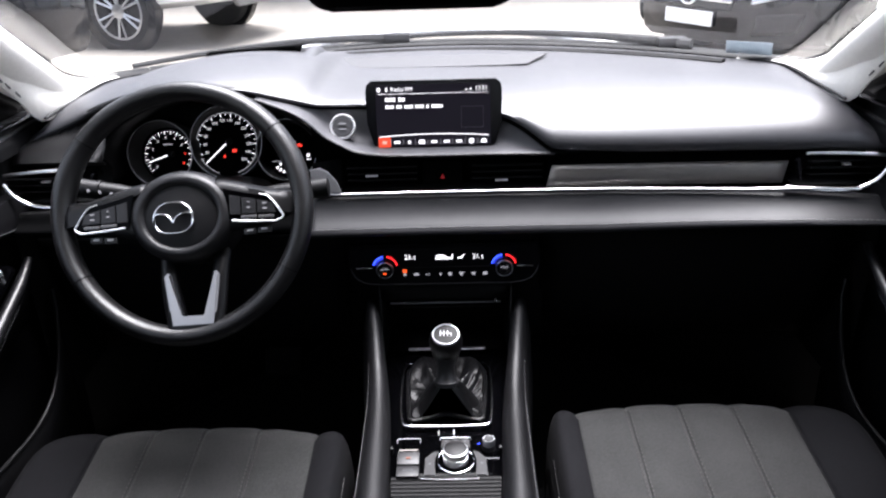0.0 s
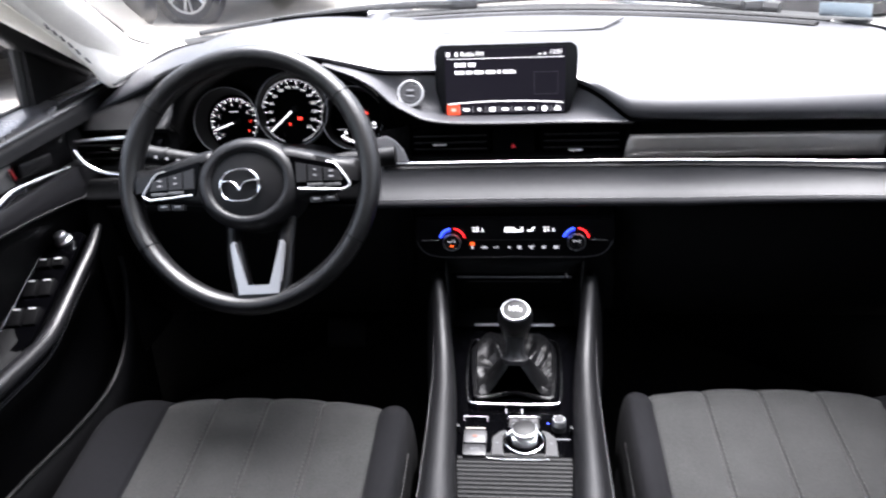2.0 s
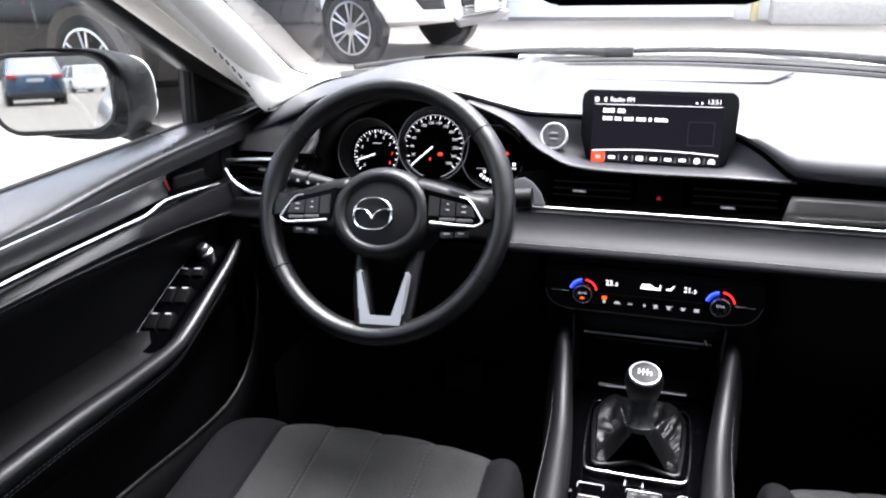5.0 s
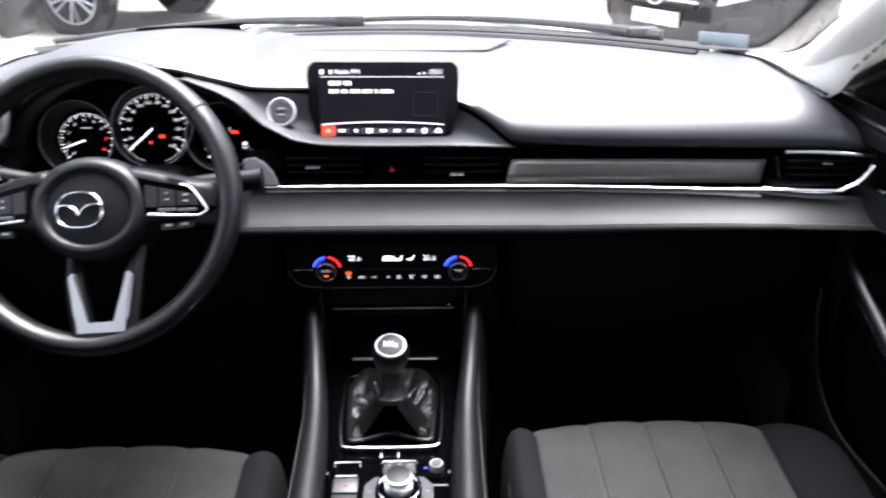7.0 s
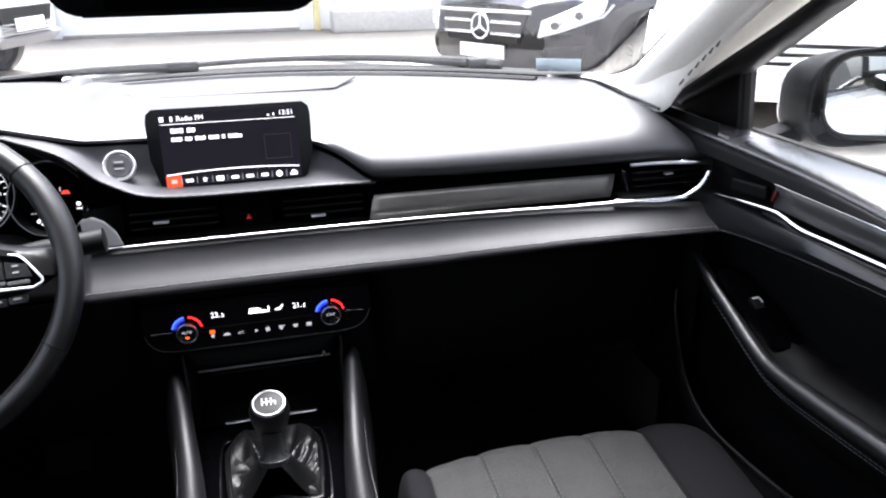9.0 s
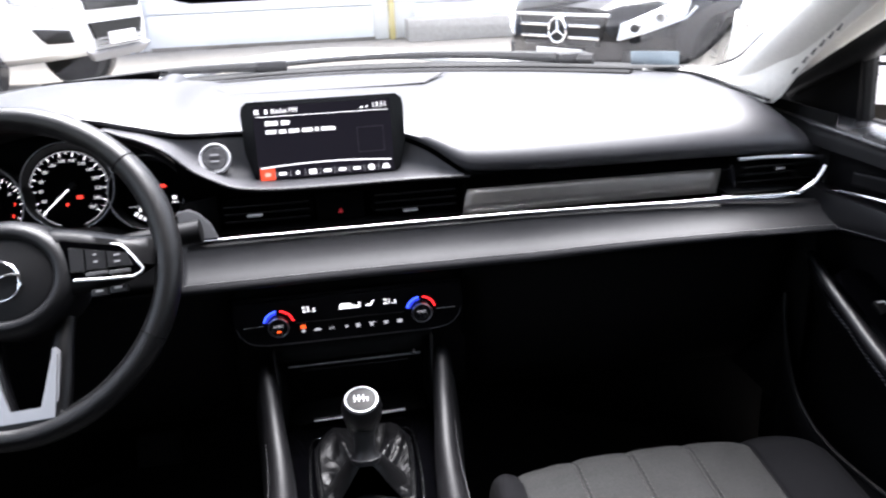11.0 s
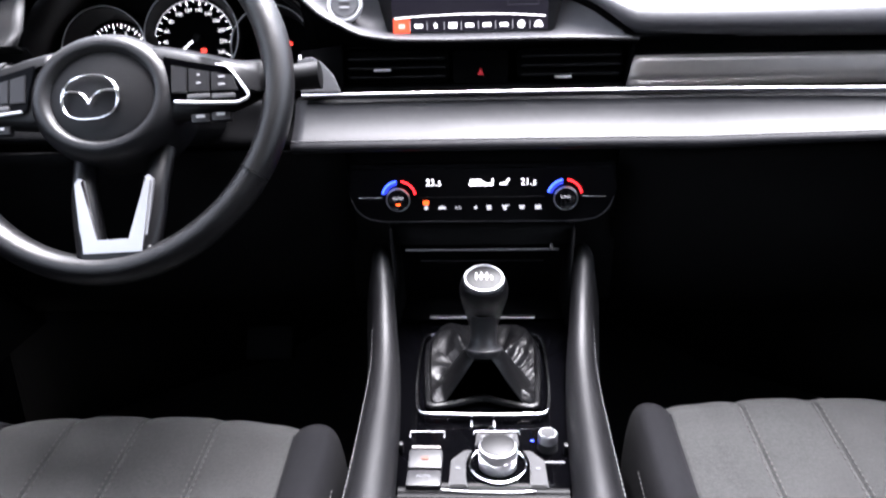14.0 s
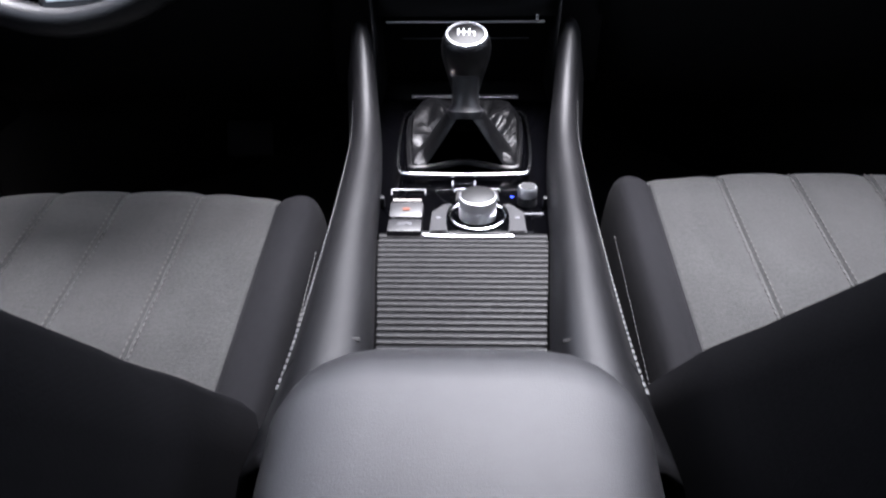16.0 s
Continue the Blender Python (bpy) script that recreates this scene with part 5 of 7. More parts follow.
for x, shape in zip((-0.062, -0.044, -0.026, -0.0065, 0.0085, 0.027, 0.045, 0.063), key_shapes):
    if shape is None:
        writing("A/C", 0.0046, PM @ Matrix.Translation((x, -0.0125, 0.0026)), DIM, cp)
        continue
    bm = bmesh.new()
    plate(bm, shape, 0.0004, PM @ Matrix.Translation((x, -0.0125, 0.0022)))
    part("key_mark", bm, DIM, cp, smooth=False)
bm = bmesh.new()
low_line = [(-0.146, -0.002), (-0.142, -0.013), (-0.135, -0.021), (-0.126, -0.0262), (-0.110, -0.029), (0.110, -0.029), (0.126, -0.0262), (0.135, -0.021), (0.142, -0.013), (0.146, -0.002)]
tube(bm, [PM @ Vector((x, y, 0.0016)) for x, y in low_line], 0.0008, 6)
part("lower_edge", bm, GREYBUTTON, cp, "thin grey lower edge")
bm = bmesh.new()
tube(bm, [PM @ Vector((x, -0.0005, 0.0025)) for x in (-0.070, 0.070)], 0.0006, 6)
part("key_line", bm, PLASTIC, cp)

# ---- centre console ----
con = thing("centre_console", "black centre console with padded rails and gloss panel", "console", (0, 0.75, 0.3))
rail_in = spline([(0.42, 0.066), (0.53, 0.060), (0.68, 0.0725), (0.80, 0.080), (0.88, 0.088), (0.95, 0.098), (1.02, 0.106)])
rail_out = spline([(0.42, 0.120), (0.53, 0.113), (0.68, 0.112), (0.80, 0.114), (0.88, 0.116), (0.95, 0.122), (1.02, 0.130)])
rail_top = spline([(0.42, 0.628), (0.53, 0.625), (0.70, 0.622), (0.82, 0.622), (0.89, 0.630), (0.95, 0.650), (1.02, 0.688)])
for s in (-1, 1):
    bm = bmesh.new()
    rows = []
    for y in np.linspace(0.44, 1.025, 50):
        i, o, z = rail_in(y), rail_out(y), rail_top(y)
        w = o - i
        rows.append([(s * (i + 0.002), y, z - 0.05), (s * (i - 0.001), y, z - 0.016), (s * (i + 0.06 * w), y, z - 0.006), (s * (i + 0.25 * w), y, z + 0.001), (s * (i + 0.5 * w), y, z + 0.003), (s * (i + 0.75 * w), y, z - 0.001), (s * (i + 0.93 * w), y, z - 0.010), (s * o, y, z - 0.024), (s * (o + 0.006), y, z - 0.06), (s * (o + 0.012), y, z - 0.16), (s * (o + 0.014), y, 0.32)])
    sheet(bm, rows)
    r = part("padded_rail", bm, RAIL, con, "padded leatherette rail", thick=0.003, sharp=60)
    bm = bmesh.new()
    for y in np.arange(0.512, 0.93, 0.0062):
        rbox(bm, (0.0022, 0.0042, 0.0050), Matrix.Translation((s * (0.03 * rail_in(y) + 0.97 * rail_out(y)), y, rail_top(y) - 0.0128)), 0)
    part("stitching", bm, THREAD, r, "grey stitching")
    for y in (0.705,):
        bm = bmesh.new()
        rbox(bm, (0.004, 0.006, 0.012), Matrix.Translation((s * (rail_in(y) - 0.002), y + 0.05, 0.606)), 0.0015)
        part("clip", bm, PLASTIC, con)
# gloss deck
bm = bmesh.new()
sheet(bm, [[(s * (rail_in(y) + 0.003), y, 0.600 - 0.006 * max(0, (y - 0.85) / 0.15)) for s in (-1, -0.5, 0, 0.5, 1)] for y in np.linspace(0.70, 1.03, 20)])
part("gloss_deck", bm, DECK, con, "gloss black deck", thick=0.004)
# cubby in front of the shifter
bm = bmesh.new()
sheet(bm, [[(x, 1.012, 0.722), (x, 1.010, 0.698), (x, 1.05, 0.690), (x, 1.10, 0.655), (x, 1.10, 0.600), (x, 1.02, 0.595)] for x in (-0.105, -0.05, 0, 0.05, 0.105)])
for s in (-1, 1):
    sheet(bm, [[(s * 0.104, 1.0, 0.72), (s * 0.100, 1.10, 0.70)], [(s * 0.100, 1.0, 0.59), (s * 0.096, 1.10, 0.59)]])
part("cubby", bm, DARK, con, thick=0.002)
bm = bmesh.new()
rbox(bm, (0.176, 0.004, 0.0022), Matrix.Translation((0, 1.006, 0.6925)), 0.0008)
part("chrome_lip", bm, SATIN, con, "thin chrome lip")
bm = bmesh.new()
rbox(bm, (0.004, 0.004, 0.008), Matrix.Translation((0.079, 1.004, 0.697)), 0.001)
part("lip_stud", bm, CHROME, con)
bm = bmesh.new()
rbox(bm, (0.126, 0.005, 0.0020), Matrix.Translation((0, 1.012, 0.6025)) @ pose(0, 0, 0, 20), 0.0008)
part("chrome_sill", bm, SATIN, con, "chrome sill of the cubby")

bm = bmesh.new()
rbox(bm, (0.150, 0.003, 0.0012), Matrix.Translation((0, 1.052, 0.6590)), 0.0004)
part("cubby_edge", bm, GREYBUTTON, con, "thin grey edge")
# tambour lid over the cup holders
for k in range(23):
    y = 0.5492 + k * 0.00712
    w = 2 * rail_in(y) - 0.008
    bm = bmesh.new()
    tube(bm, [(-w / 2, y, 0.602), (w / 2, y, 0.602)], 0.0035, 12, flat=0.37)
    part("tambour_slat", bm, RIB, con)
bm = bmesh.new()
sheet(bm, [[(-rail_in(y), y, 0.600), (rail_in(y), y, 0.600)] for y in np.linspace(0.52, 0.712, 8)])
part("tambour_bed", bm, DARK, con, thick=0.003)
bm = bmesh.new()
rbox(bm, (0.122, 0.006, 0.006), Matrix.Translation((0, 0.5435, 0.604)), 0.002)
part("tambour_handle", bm, BRUSHED, con, "silver grip edge")

for s in (-1, 1):
    bm = bmesh.new()
    tube(bm, smooth_path([(s * 0.1150, 0.508, 0.604), (s * 0.107, 0.528, 0.6165), (s * 0.088, 0.544, 0.6255), (s * 0.066, 0.549, 0.6215)], 16), 0.0026, 8)
    part("rail_bead", bm, RAIL, con, "rolled leatherette edge")
# padded armrest lid
arm = thing("armrest", "black padded leatherette armrest lid between the seats", "armrest", (0, 0.3, 0.55))
bm = bmesh.new()
rings = []
for u in np.linspace(0, 1, 30):
    y = 0.541 - 0.402 * u
    f = min(1.0, (u / 0.16)) ** 0.55 if u < 0.16 else 1.0
    w, top, bot = 0.098 * (0.93 + 0.07 * f) * (1 - 0.16 * max(0.0, u - 0.12)), 0.600 + 0.075 * f, 0.585
    c, h = (top + bot) / 2, (top - bot) / 2
    rings.append([(w * math.copysign(abs(math.cos(b)) ** 0.42, math.cos(b)), y - 0.062 * (1 - u) ** 3 * abs(math.cos(b)) ** 2.4, c + h * math.copysign(abs(math.sin(b)) ** 0.42, math.sin(b))) for b in np.linspace(0, 2 * math.pi, 36, endpoint=False)])
loft(bm, rings)
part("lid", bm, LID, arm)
bm = bmesh.new()
rbox(bm, (0.20, 0.44, 0.26), Matrix.Translation((0, 0.31, 0.455)), 0.02, 3)
part("box", bm, PLASTIC, arm)

# ---- gear lever ----
gear = thing("gear_lever", "manual gear lever with leather boot and silver-ringed round knob", "gear lever", (0, 0.87, 0.6))
bm = bmesh.new()
side_line = ((0.0560, 0.9680, 0.602), (0.0625, 0.9635, 0.6035), (0.0665, 0.9500, 0.604), (0.0672, 0.90, 0.606), (0.0650, 0.84, 0.608), (0.0605, 0.8085, 0.609), (0.0540, 0.8030, 0.609))
path = [Vector((w, y, z)) for w, y, z in side_line] + [Vector((-w, y, z)) for w, y, z in side_line[::-1]]
tube(bm, smooth_path(path, 60), spline([(0, 0.0018), (0.3, 0.0015), (0.40, 0.0020), (0.60, 0.0020), (0.7, 0.0015), (1, 0.0018)]), 10)
part("boot_frame", bm, CHROME, gear, "thin chrome frame")
BOOT = mat("boot_leather", (0.0012, 0.0012, 0.0014), 0.34, 0, 0.3, 40, 0.4, 500, spec=0.17, rough_vary=0.3)
hem = [(0.0510, 0.819), (0.0550, 0.86), (0.0580, 0.905), (0.0580, 0.935), (0.0500, 0.955), (0.0400, 0.966), (0.0, 0.967), (-0.0400, 0.966), (-0.0500, 0.955), (-0.0580, 0.935), (-0.0580, 0.905), (-0.0550, 0.86), (-0.0510, 0.819), (-0.0460, 0.816), (-0.022, 0.8235), (-0.005, 0.831), (0.005, 0.831), (0.022, 0.8235), (0.0460, 0.816)]
# even steps along the hem
ring_pts = [Vector((*p, 0)) for p in hem + hem[:1]]
along = [0.0]
for p, q in zip(ring_pts, ring_pts[1:]):
    along.append(along[-1] + (q - p).length)


def hem_at(u):
    d = (u % 1.0) * along[-1]
    i = max(k for k in range(len(along) - 1) if along[k] <= d)
    return ring_pts[i].lerp(ring_pts[i + 1], (d - along[i]) / (along[i + 1] - along[i]))


# folds of the bag: angle round the lever, and 1 for a ridge or 0 for a valley between two ridges
FOLDS = ((-20, 0.95), (14, 0.0), (34, 0.55), (47, 0.30), (66, 1.0), (78, 0.35), (90, 0.15), (102, 0.35), (115, 1.0), (133, 0.35), (150, 0.5), (166, 0.0), (200, 0.95), (222, 0.40), (246, 0.62), (270, 0.34), (294, 0.62), (318, 0.40), (340, 0.95))


def fold(ang):
    ang = (ang + 20) % 360 - 20
    for (a0, f0), (a1, f1) in zip(FOLDS, FOLDS[1:]):
        if a0 <= ang <= a1:
            return f0 + (f1 - f0) * (ang - a0) / (a1 - a0)
    return 0.95


bm = bmesh.new()
rings = []
N = 220
for u in np.linspace(0, 1, 22):
    ring = []
    for k in range(N):
        p = hem_at(k / N)
        d = Vector((p.x, p.y - 0.846))
        q = Vector((0.001 + 0.0165 * d.normalized().x, 0.846 + 0.0165 * d.normalized().y))
        ang = math.degrees(math.atan2(d.y, d.x)) + 10 * math.sin(3.2 * u) * (1 - u)
        x, y = p.x + (q.x - p.x) * u, p.y + (q.y - p.y) * u
        # a slack bag, higher at the back, with ridges and valleys; the lever's cone stands in it
        slack = 0.610 + 0.011 * (y - 0.82) / 0.135 + 0.017 * (fold(ang) - 0.45) * 4 * u * (1 - u)
        crease = noise.noise(Vector((x * 40, y * 20, 3.7))) + 0.3 * noise.noise(Vector((x * 90, y * 60, 8.1)))
        slack += (0.0014 - 0.0060 * abs(crease)) * math.sin(math.pi * u) ** 0.7
        slack += 0.0014 * math.sin(math.radians(ang) * 23 + 11 * u) * math.sin(math.pi * u) * (0.25 + max(0.0, math.cos(math.radians(ang - 52))) ** 3)
        bag = 0.6055 + (slack - 0.6055) * min(1.0, u / 0.10) ** 0.5
        cone = 0.6545 - 1.5 * (math.hypot(x - 0.001, y - 0.846) - 0.0165)
        ring.append((x, y, max(bag, cone) + 0.0012 * math.exp(-abs(bag - cone) / 0.003)))
    rings.append(ring)
sheet(bm, rings, True)
part("boot", bm, BOOT, gear, "creased black leather boot", thick=0.0015, sharp=16)
bm = bmesh.new()
tube(bm, [(*hem_at(k / 90).xy, 0.6075) for k in range(90)], 0.0036, 8, True)
part("boot_hem", bm, BOOT, gear, "rolled leather hem")
bm = bmesh.new()
axis = (Vector((0.002, 0.866, 0.733)) - Vector((0.001, 0.843, 0.655))).normalized()
KM = facing((0.001, 0.843, 0.655), (1, 0, -axis.x), axis.cross((1, 0, 0)))
turned(bm, [(0.0172, -0.005), (0.0178, 0.000), (0.0160, 0.003), (0.0132, 0.007), (0.0126, 0.02), (0.0136, 0.034)], KM, 10)
part("shaft", bm, BUTTON, gear, "faceted grey shaft")
bm = bmesh.new()
tube(bm, [KM @ Vector((0.0176 * math.cos(a), 0.0176 * math.sin(a), 0.0015)) for a in np.linspace(0, 2 * math.pi, 32, endpoint=False)], 0.0009, 8, True)
part("collar_ring", bm, GREYBUTTON, gear, "silver collar ring")
bm = bmesh.new()
HM = KM @ Matrix.Translation((0, 0, 0.0545)) @ Matrix.Rotation(radians(34), 4, "X") @ Matrix.Translation((0, 0, -0.060))
turned(bm, [(0.0138, 0.018), (0.0156, 0.026), (0.0178, 0.036), (0.0206, 0.048), (0.0231, 0.060), (0.0234, 0.067), (0.0222, 0.0735), (0.0200, 0.0780), (0.0170, 0.0800)], HM, 36)
KNOB = mat("knob_leather", (0.0015, 0.0015, 0.0018), 0.30, 0, 0.15, 40, 0.25, 1100, spec=0.22)
knob = part("knob", bm, KNOB, gear, "round black leather knob")
bm = bmesh.new()
turned(bm, [(0.0198, 0.0775), (0.0194, 0.0796), (0.0184, 0.0810), (0.0176, 0.0812), (0.0168, 0.0804)], HM, 40)
part("cap_ring", bm, SATIN, knob, "chrome ring on the knob")
bm = bmesh.new()
turned(bm, [(0.0170, 0.0790), (0.0168, 0.0806), (0.009, 0.0816), (0.001, 0.0820)], HM, 36)
cap = part("knob_cap", bm, mat("knob_cap_black", (0.0012, 0.0012, 0.0014), 0.22, 0, 0.1, 20, spec=0.05), knob, "black cap with the shift pattern")
PATTERN = mat("white_shift_print", (0.40, 0.40, 0.41), 0.5, spec=0.1)
for w, h, x, y in ((0.0160, 0.0011, 0, 0), (0.0011, 0.0100, -0.0074, 0), (0.0011, 0.0100, -0.0024, 0), (0.0011, 0.0100, 0.0026, 0), (0.0011, 0.0058, 0.0074, -0.0025)):
    bar(w, h, HM @ Matrix.Translation((x, y, 0.0824)), PATTERN, cap, "gate_mark")

# ---- console controls ----
cc = thing("rotary_controller", "chrome-edged rotary controller with five grey buttons", "controller", (0.012, 0.737, 0.6))
turn = Matrix.Translation((0.0125, 0.737, 0.602))
bm = bmesh.new()
tube(bm, [turn @ Vector((0.0240 * math.cos(a), 0.0240 * math.sin(a), 0.0022)) for a in np.linspace(0, 2 * math.pi, 48, endpoint=False)], 0.0011, 8, True)
part("base_ring", bm, CHROME, cc, "chrome ring")
bm = bmesh.new()
turned(bm, [(0.0160, 0.001), (0.0160, 0.009), (0.0152, 0.011)], turn, 44)
turned(bm, [(0.0150, 0.011), (0.0164, 0.012), (0.0166, 0.019), (0.0160, 0.0213), (0.0146, 0.0218)], turn, 44)
part("knurled_side", bm, SATIN, cc, "satin chrome side of the knob")
bm = bmesh.new()
turned(bm, [(0.0147, 0.0205), (0.0147, 0.0226), (0.0132, 0.0232), (0.001, 0.0234)], turn, 44)
part("knob_top", bm, PLASTIC, cc)
btns = [([(-0.0195, 0.0235), (-0.0065, 0.0295), (-0.0065, 0.0425), (-0.0185, 0.0425)], (-0.0125, 0.036)), ([(-0.0055, 0.0295), (0.0055, 0.0295), (0.0055, 0.0425), (-0.0055, 0.0425)], (0, 0.038)), ([(0.0065, 0.0295), (0.0195, 0.0235), (0.0185, 0.0425), (0.0065, 0.0425)], (0.0125, 0.036)), ([(-0.041, -0.030), (-0.0255, -0.030), (-0.0285, 0.000), (-0.0225, 0.018), (-0.030, 0.016), (-0.040, 0.004)], (-0.034, -0.008)), ([(0.0255, -0.030), (0.041, -0.030), (0.040, 0.004), (0.030, 0.016), (0.0225, 0.018), (0.0285, 0.000)], (0.034, -0.008))]
for outline, mark in btns:
    bm = bmesh.new()
    plate(bm, outline, 0.005, turn @ Matrix.Translation((0, 0, -0.001)), 0.0012)
    b = part("button", bm, BUTTON, cc)
    bar(0.0035, 0.0030, turn @ Matrix.Translation((*mark, 0.0042)), DIM, b, "mark")
bm = bmesh.new()
tube(bm, smooth_path([turn @ Vector(p) for p in ((-0.046, -0.0340, 0.003), (-0.03, -0.0360, 0.003), (0.01, -0.0365, 0.003), (0.030, -0.0350, 0.003))], 24), 0.0011, 8)
part("front_edge", bm, CHROME, cc, "curved chrome front edge")
bm = bmesh.new()
tube(bm, [turn @ Vector(p) for p in ((-0.021, 0.040, 0.003), (-0.020, 0.045, 0.003), (0.020, 0.045, 0.003), (0.021, 0.040, 0.003))], 0.0004, 8)
part("rear_edge", bm, SATIN, cc, "thin chrome edge")

bm = bmesh.new()
rbox(bm, (0.019, 0.010, 0.0045), Matrix.Translation((0.0000, 0.7950, 0.6020)), 0.0012)
latch = part("latch", bm, DECK, cc, "small black latch with chrome sides")
for dx in (-0.0105, 0.0105):
    bm = bmesh.new()
    rbox(bm, (0.0016, 0.009, 0.005), Matrix.Translation((dx, 0.7950, 0.6022)), 0.0005)
    part("latch_edge", bm, SATIN, latch)

vol = thing("volume_knob", "small chrome volume knob on the gloss deck", "knob", (0.057, 0.760, 0.6))
bm = bmesh.new()
turned(bm, [(0.0086, 0.010), (0.0086, 0.017), (0.0076, 0.0188), (0.001, 0.0186)], Matrix.Translation((0.057, 0.762, 0.600)), 32)
part("knob", bm, SATIN, vol)
bm = bmesh.new()
turned(bm, [(0.0070, 0.0180), (0.0068, 0.0192), (0.001, 0.0190)], Matrix.Translation((0.057, 0.762, 0.600)), 28)
part("knob_top", bm, BUTTON, vol, "dark top")
bm = bmesh.new()
turned(bm, [(0.0092, 0), (0.0088, 0.006), (0.0078, 0.008), (0.0080, 0.0105)], Matrix.Translation((0.057, 0.762, 0.600)), 32)
part("knob_base", bm, BUTTON, vol, "black lower ring")
bar(0.0028, 0.0022, facing((0.0440, 0.772, 0.6022), (1, 0, 0), (0, 1, 0)), BLUE, vol, "lamp")
bar(0.020, 0.002, facing((0.060, 0.742, 0.6025), (1, 0, 0), (0, 1, 0)), DIM, vol, "caption_bar")

pk = thing("parking_switch", "grey electric parking brake switch with lit bar", "switch", (-0.049, 0.745, 0.6))
bm = bmesh.new()
tube(bm, [(-0.066, 0.774, 0.6035), (-0.066, 0.782, 0.604), (-0.035, 0.782, 0.604), (-0.035, 0.774, 0.6035)], 0.0006, 8)
part("switch_frame", bm, BEZEL, pk, "thin silver frame")
bm = bmesh.new()
rbox(bm, (0.029, 0.022, 0.012), Matrix.Translation((-0.0495, 0.7375, 0.604)) @ pose(0, 0, 0, 6), 0.002)
lever = part("pull_switch", bm, BUTTON, pk)
bar(0.025, 0.0018, facing((-0.0495, 0.7500, 0.6115), (1, 0, 0), (0, 0.7, 0.7)), glow("warm_bar", (1.0, 0.93, 0.86), 0.10), lever, "lit_bar")
bar(0.006, 0.0030, facing((-0.0495, 0.7360, 0.6106), (1, 0, 0), (0, 1, 0.1)), glow("lamp_red_dim", (1, 0.25, 0.1), 0.05), lever, "mark")
bm = bmesh.new()
rbox(bm, (0.029, 0.020, 0.010), Matrix.Translation((-0.0495, 0.7145, 0.603)), 0.002)
hold = part("hold_button", bm, BUTTON, pk)
writing("AUTO", 0.0045, facing((-0.0495, 0.7155, 0.6083), (1, 0, 0), (0, 1, 0)), DIM, hold)


# ---- seats ----
def seat(side):
    X = lambda x: side * (0.375 + x)
    t = thing("front_seat", "grey cloth car seat with black bolsters and stitched channels", "car seat", (X(0), 0.55, 0.32), "front seats")
    half = 0.235
    front = lambda x: 0.956 - 0.05 * abs(x / half) ** 3 - (0.030 if side < 0 else 0.0)

    def top(x, y):
        u = x / half
        dish = 0.012 * max(0.0, abs(u) - 0.6) / 0.4
        return (0.552 if side > 0 else 0.5475) - 0.055 * (0.93 - y) / 0.45 + dish

    bounds = (-0.221, -0.178, -0.098, -0.0185, 0.063, 0.1455, half + 0.018) if side > 0 else (-0.229, -0.178, -0.0880, -0.0035, 0.074, 0.150, half + 0.018)
    for k in range(6):
        a, b = bounds[k], bounds[k + 1]
        bm = bmesh.new()
        rows = []
        for v in np.linspace(0, 1, 46):
            row = []
            for i in range(15):
                u = i / 14
                x = a + (b - a) * u
                puff, edge = 0.0029 * (1 - abs(2 * u - 1) ** 4), 0.0
                if k in (0, 5):
                    e = u if k == 0 else 1 - u
                    puff = 0.010 * math.sin(math.pi * e) ** 0.8
                    edge = 0.05 * (1 - math.sqrt(max(0.0, 1 - max(0.0, 1 - e / 0.35) ** 2)))
                fx = front(x) - 0.5 * edge
                if v < 0.75:
                    y = 0.36 + (fx - 0.055 - 0.36) * v / 0.75
                    row.append((X(x), y, top(x, y) + puff - edge))
                else:
                    ang = (v - 0.75) / 0.25 * math.pi * 0.55
                    row.append((X(x), fx - 0.055 + (0.055 + puff) * math.sin(ang), top(x, fx - 0.055) + puff - edge - 0.070 * (1 - math.cos(ang))))
            rows.append(row)
        rows.append([(p[0], p[1] - 0.03, 0.40) for p in rows[-1]])
        if k in (0, 5):
            rows = [r + [(r[-1][0], r[-1][1], 0.40)] if k == 5 else [(r[0][0], r[0][1], 0.40)] + r for r in rows]
        sheet(bm, rows)
        part("cushion_channel" if 0 < k < 5 else "cushion_bolster", bm, SEAT if 0 < k < 5 else SIDE, t, "grey cloth channel" if 0 < k < 5 else "black cloth bolster", thick=0.003, sharp=70)
    for c in bounds[1:6]:
        bm = bmesh.new()
        if abs(c) > 0.12:
            tube(bm, [(X(c), y, top(c, y) + 0.001) for y in np.linspace(0.36, front(c) - 0.05, 20)], 0.002, 6)
            part("seam", bm, SIDE, t)
            continue
        for off in (-0.0035, 0.0035):
            for y in np.arange(0.46, front(c) - 0.045, 0.0075):
                rbox(bm, (0.0009, 0.0042, 0.0009), Matrix.Translation((X(c + off), y, top(c, y) + 0.0032)), 0)
        part("stitching", bm, SEATTHREAD, t, "dull twin stitching")
    # pale stitching along the inner bolster
    bm = bmesh.new()
    c = bounds[0] + (0.0008 if side > 0 else 0.0022)
    for y in np.arange(0.50, front(c) - 0.085, 0.0065):
        rbox(bm, (0.0011, 0.0045, 0.0011), Matrix.Translation((X(c), y, top(c, y) - (0.0250 if side > 0 else 0.0165))), 0)
    part("stitching", bm, PALETHREAD, t, "grey edge stitching")
    # seat base
    bm = bmesh.new()
    rbox(bm, (0.45, 0.50, 0.14), Matrix.Translation((X(0), 0.63, 0.39)), 0.02, 2)
    part("seat_base", bm, PLASTIC, t)
    # backrest, leaning back, with bolsters that narrow upwards
    bm = bmesh.new()
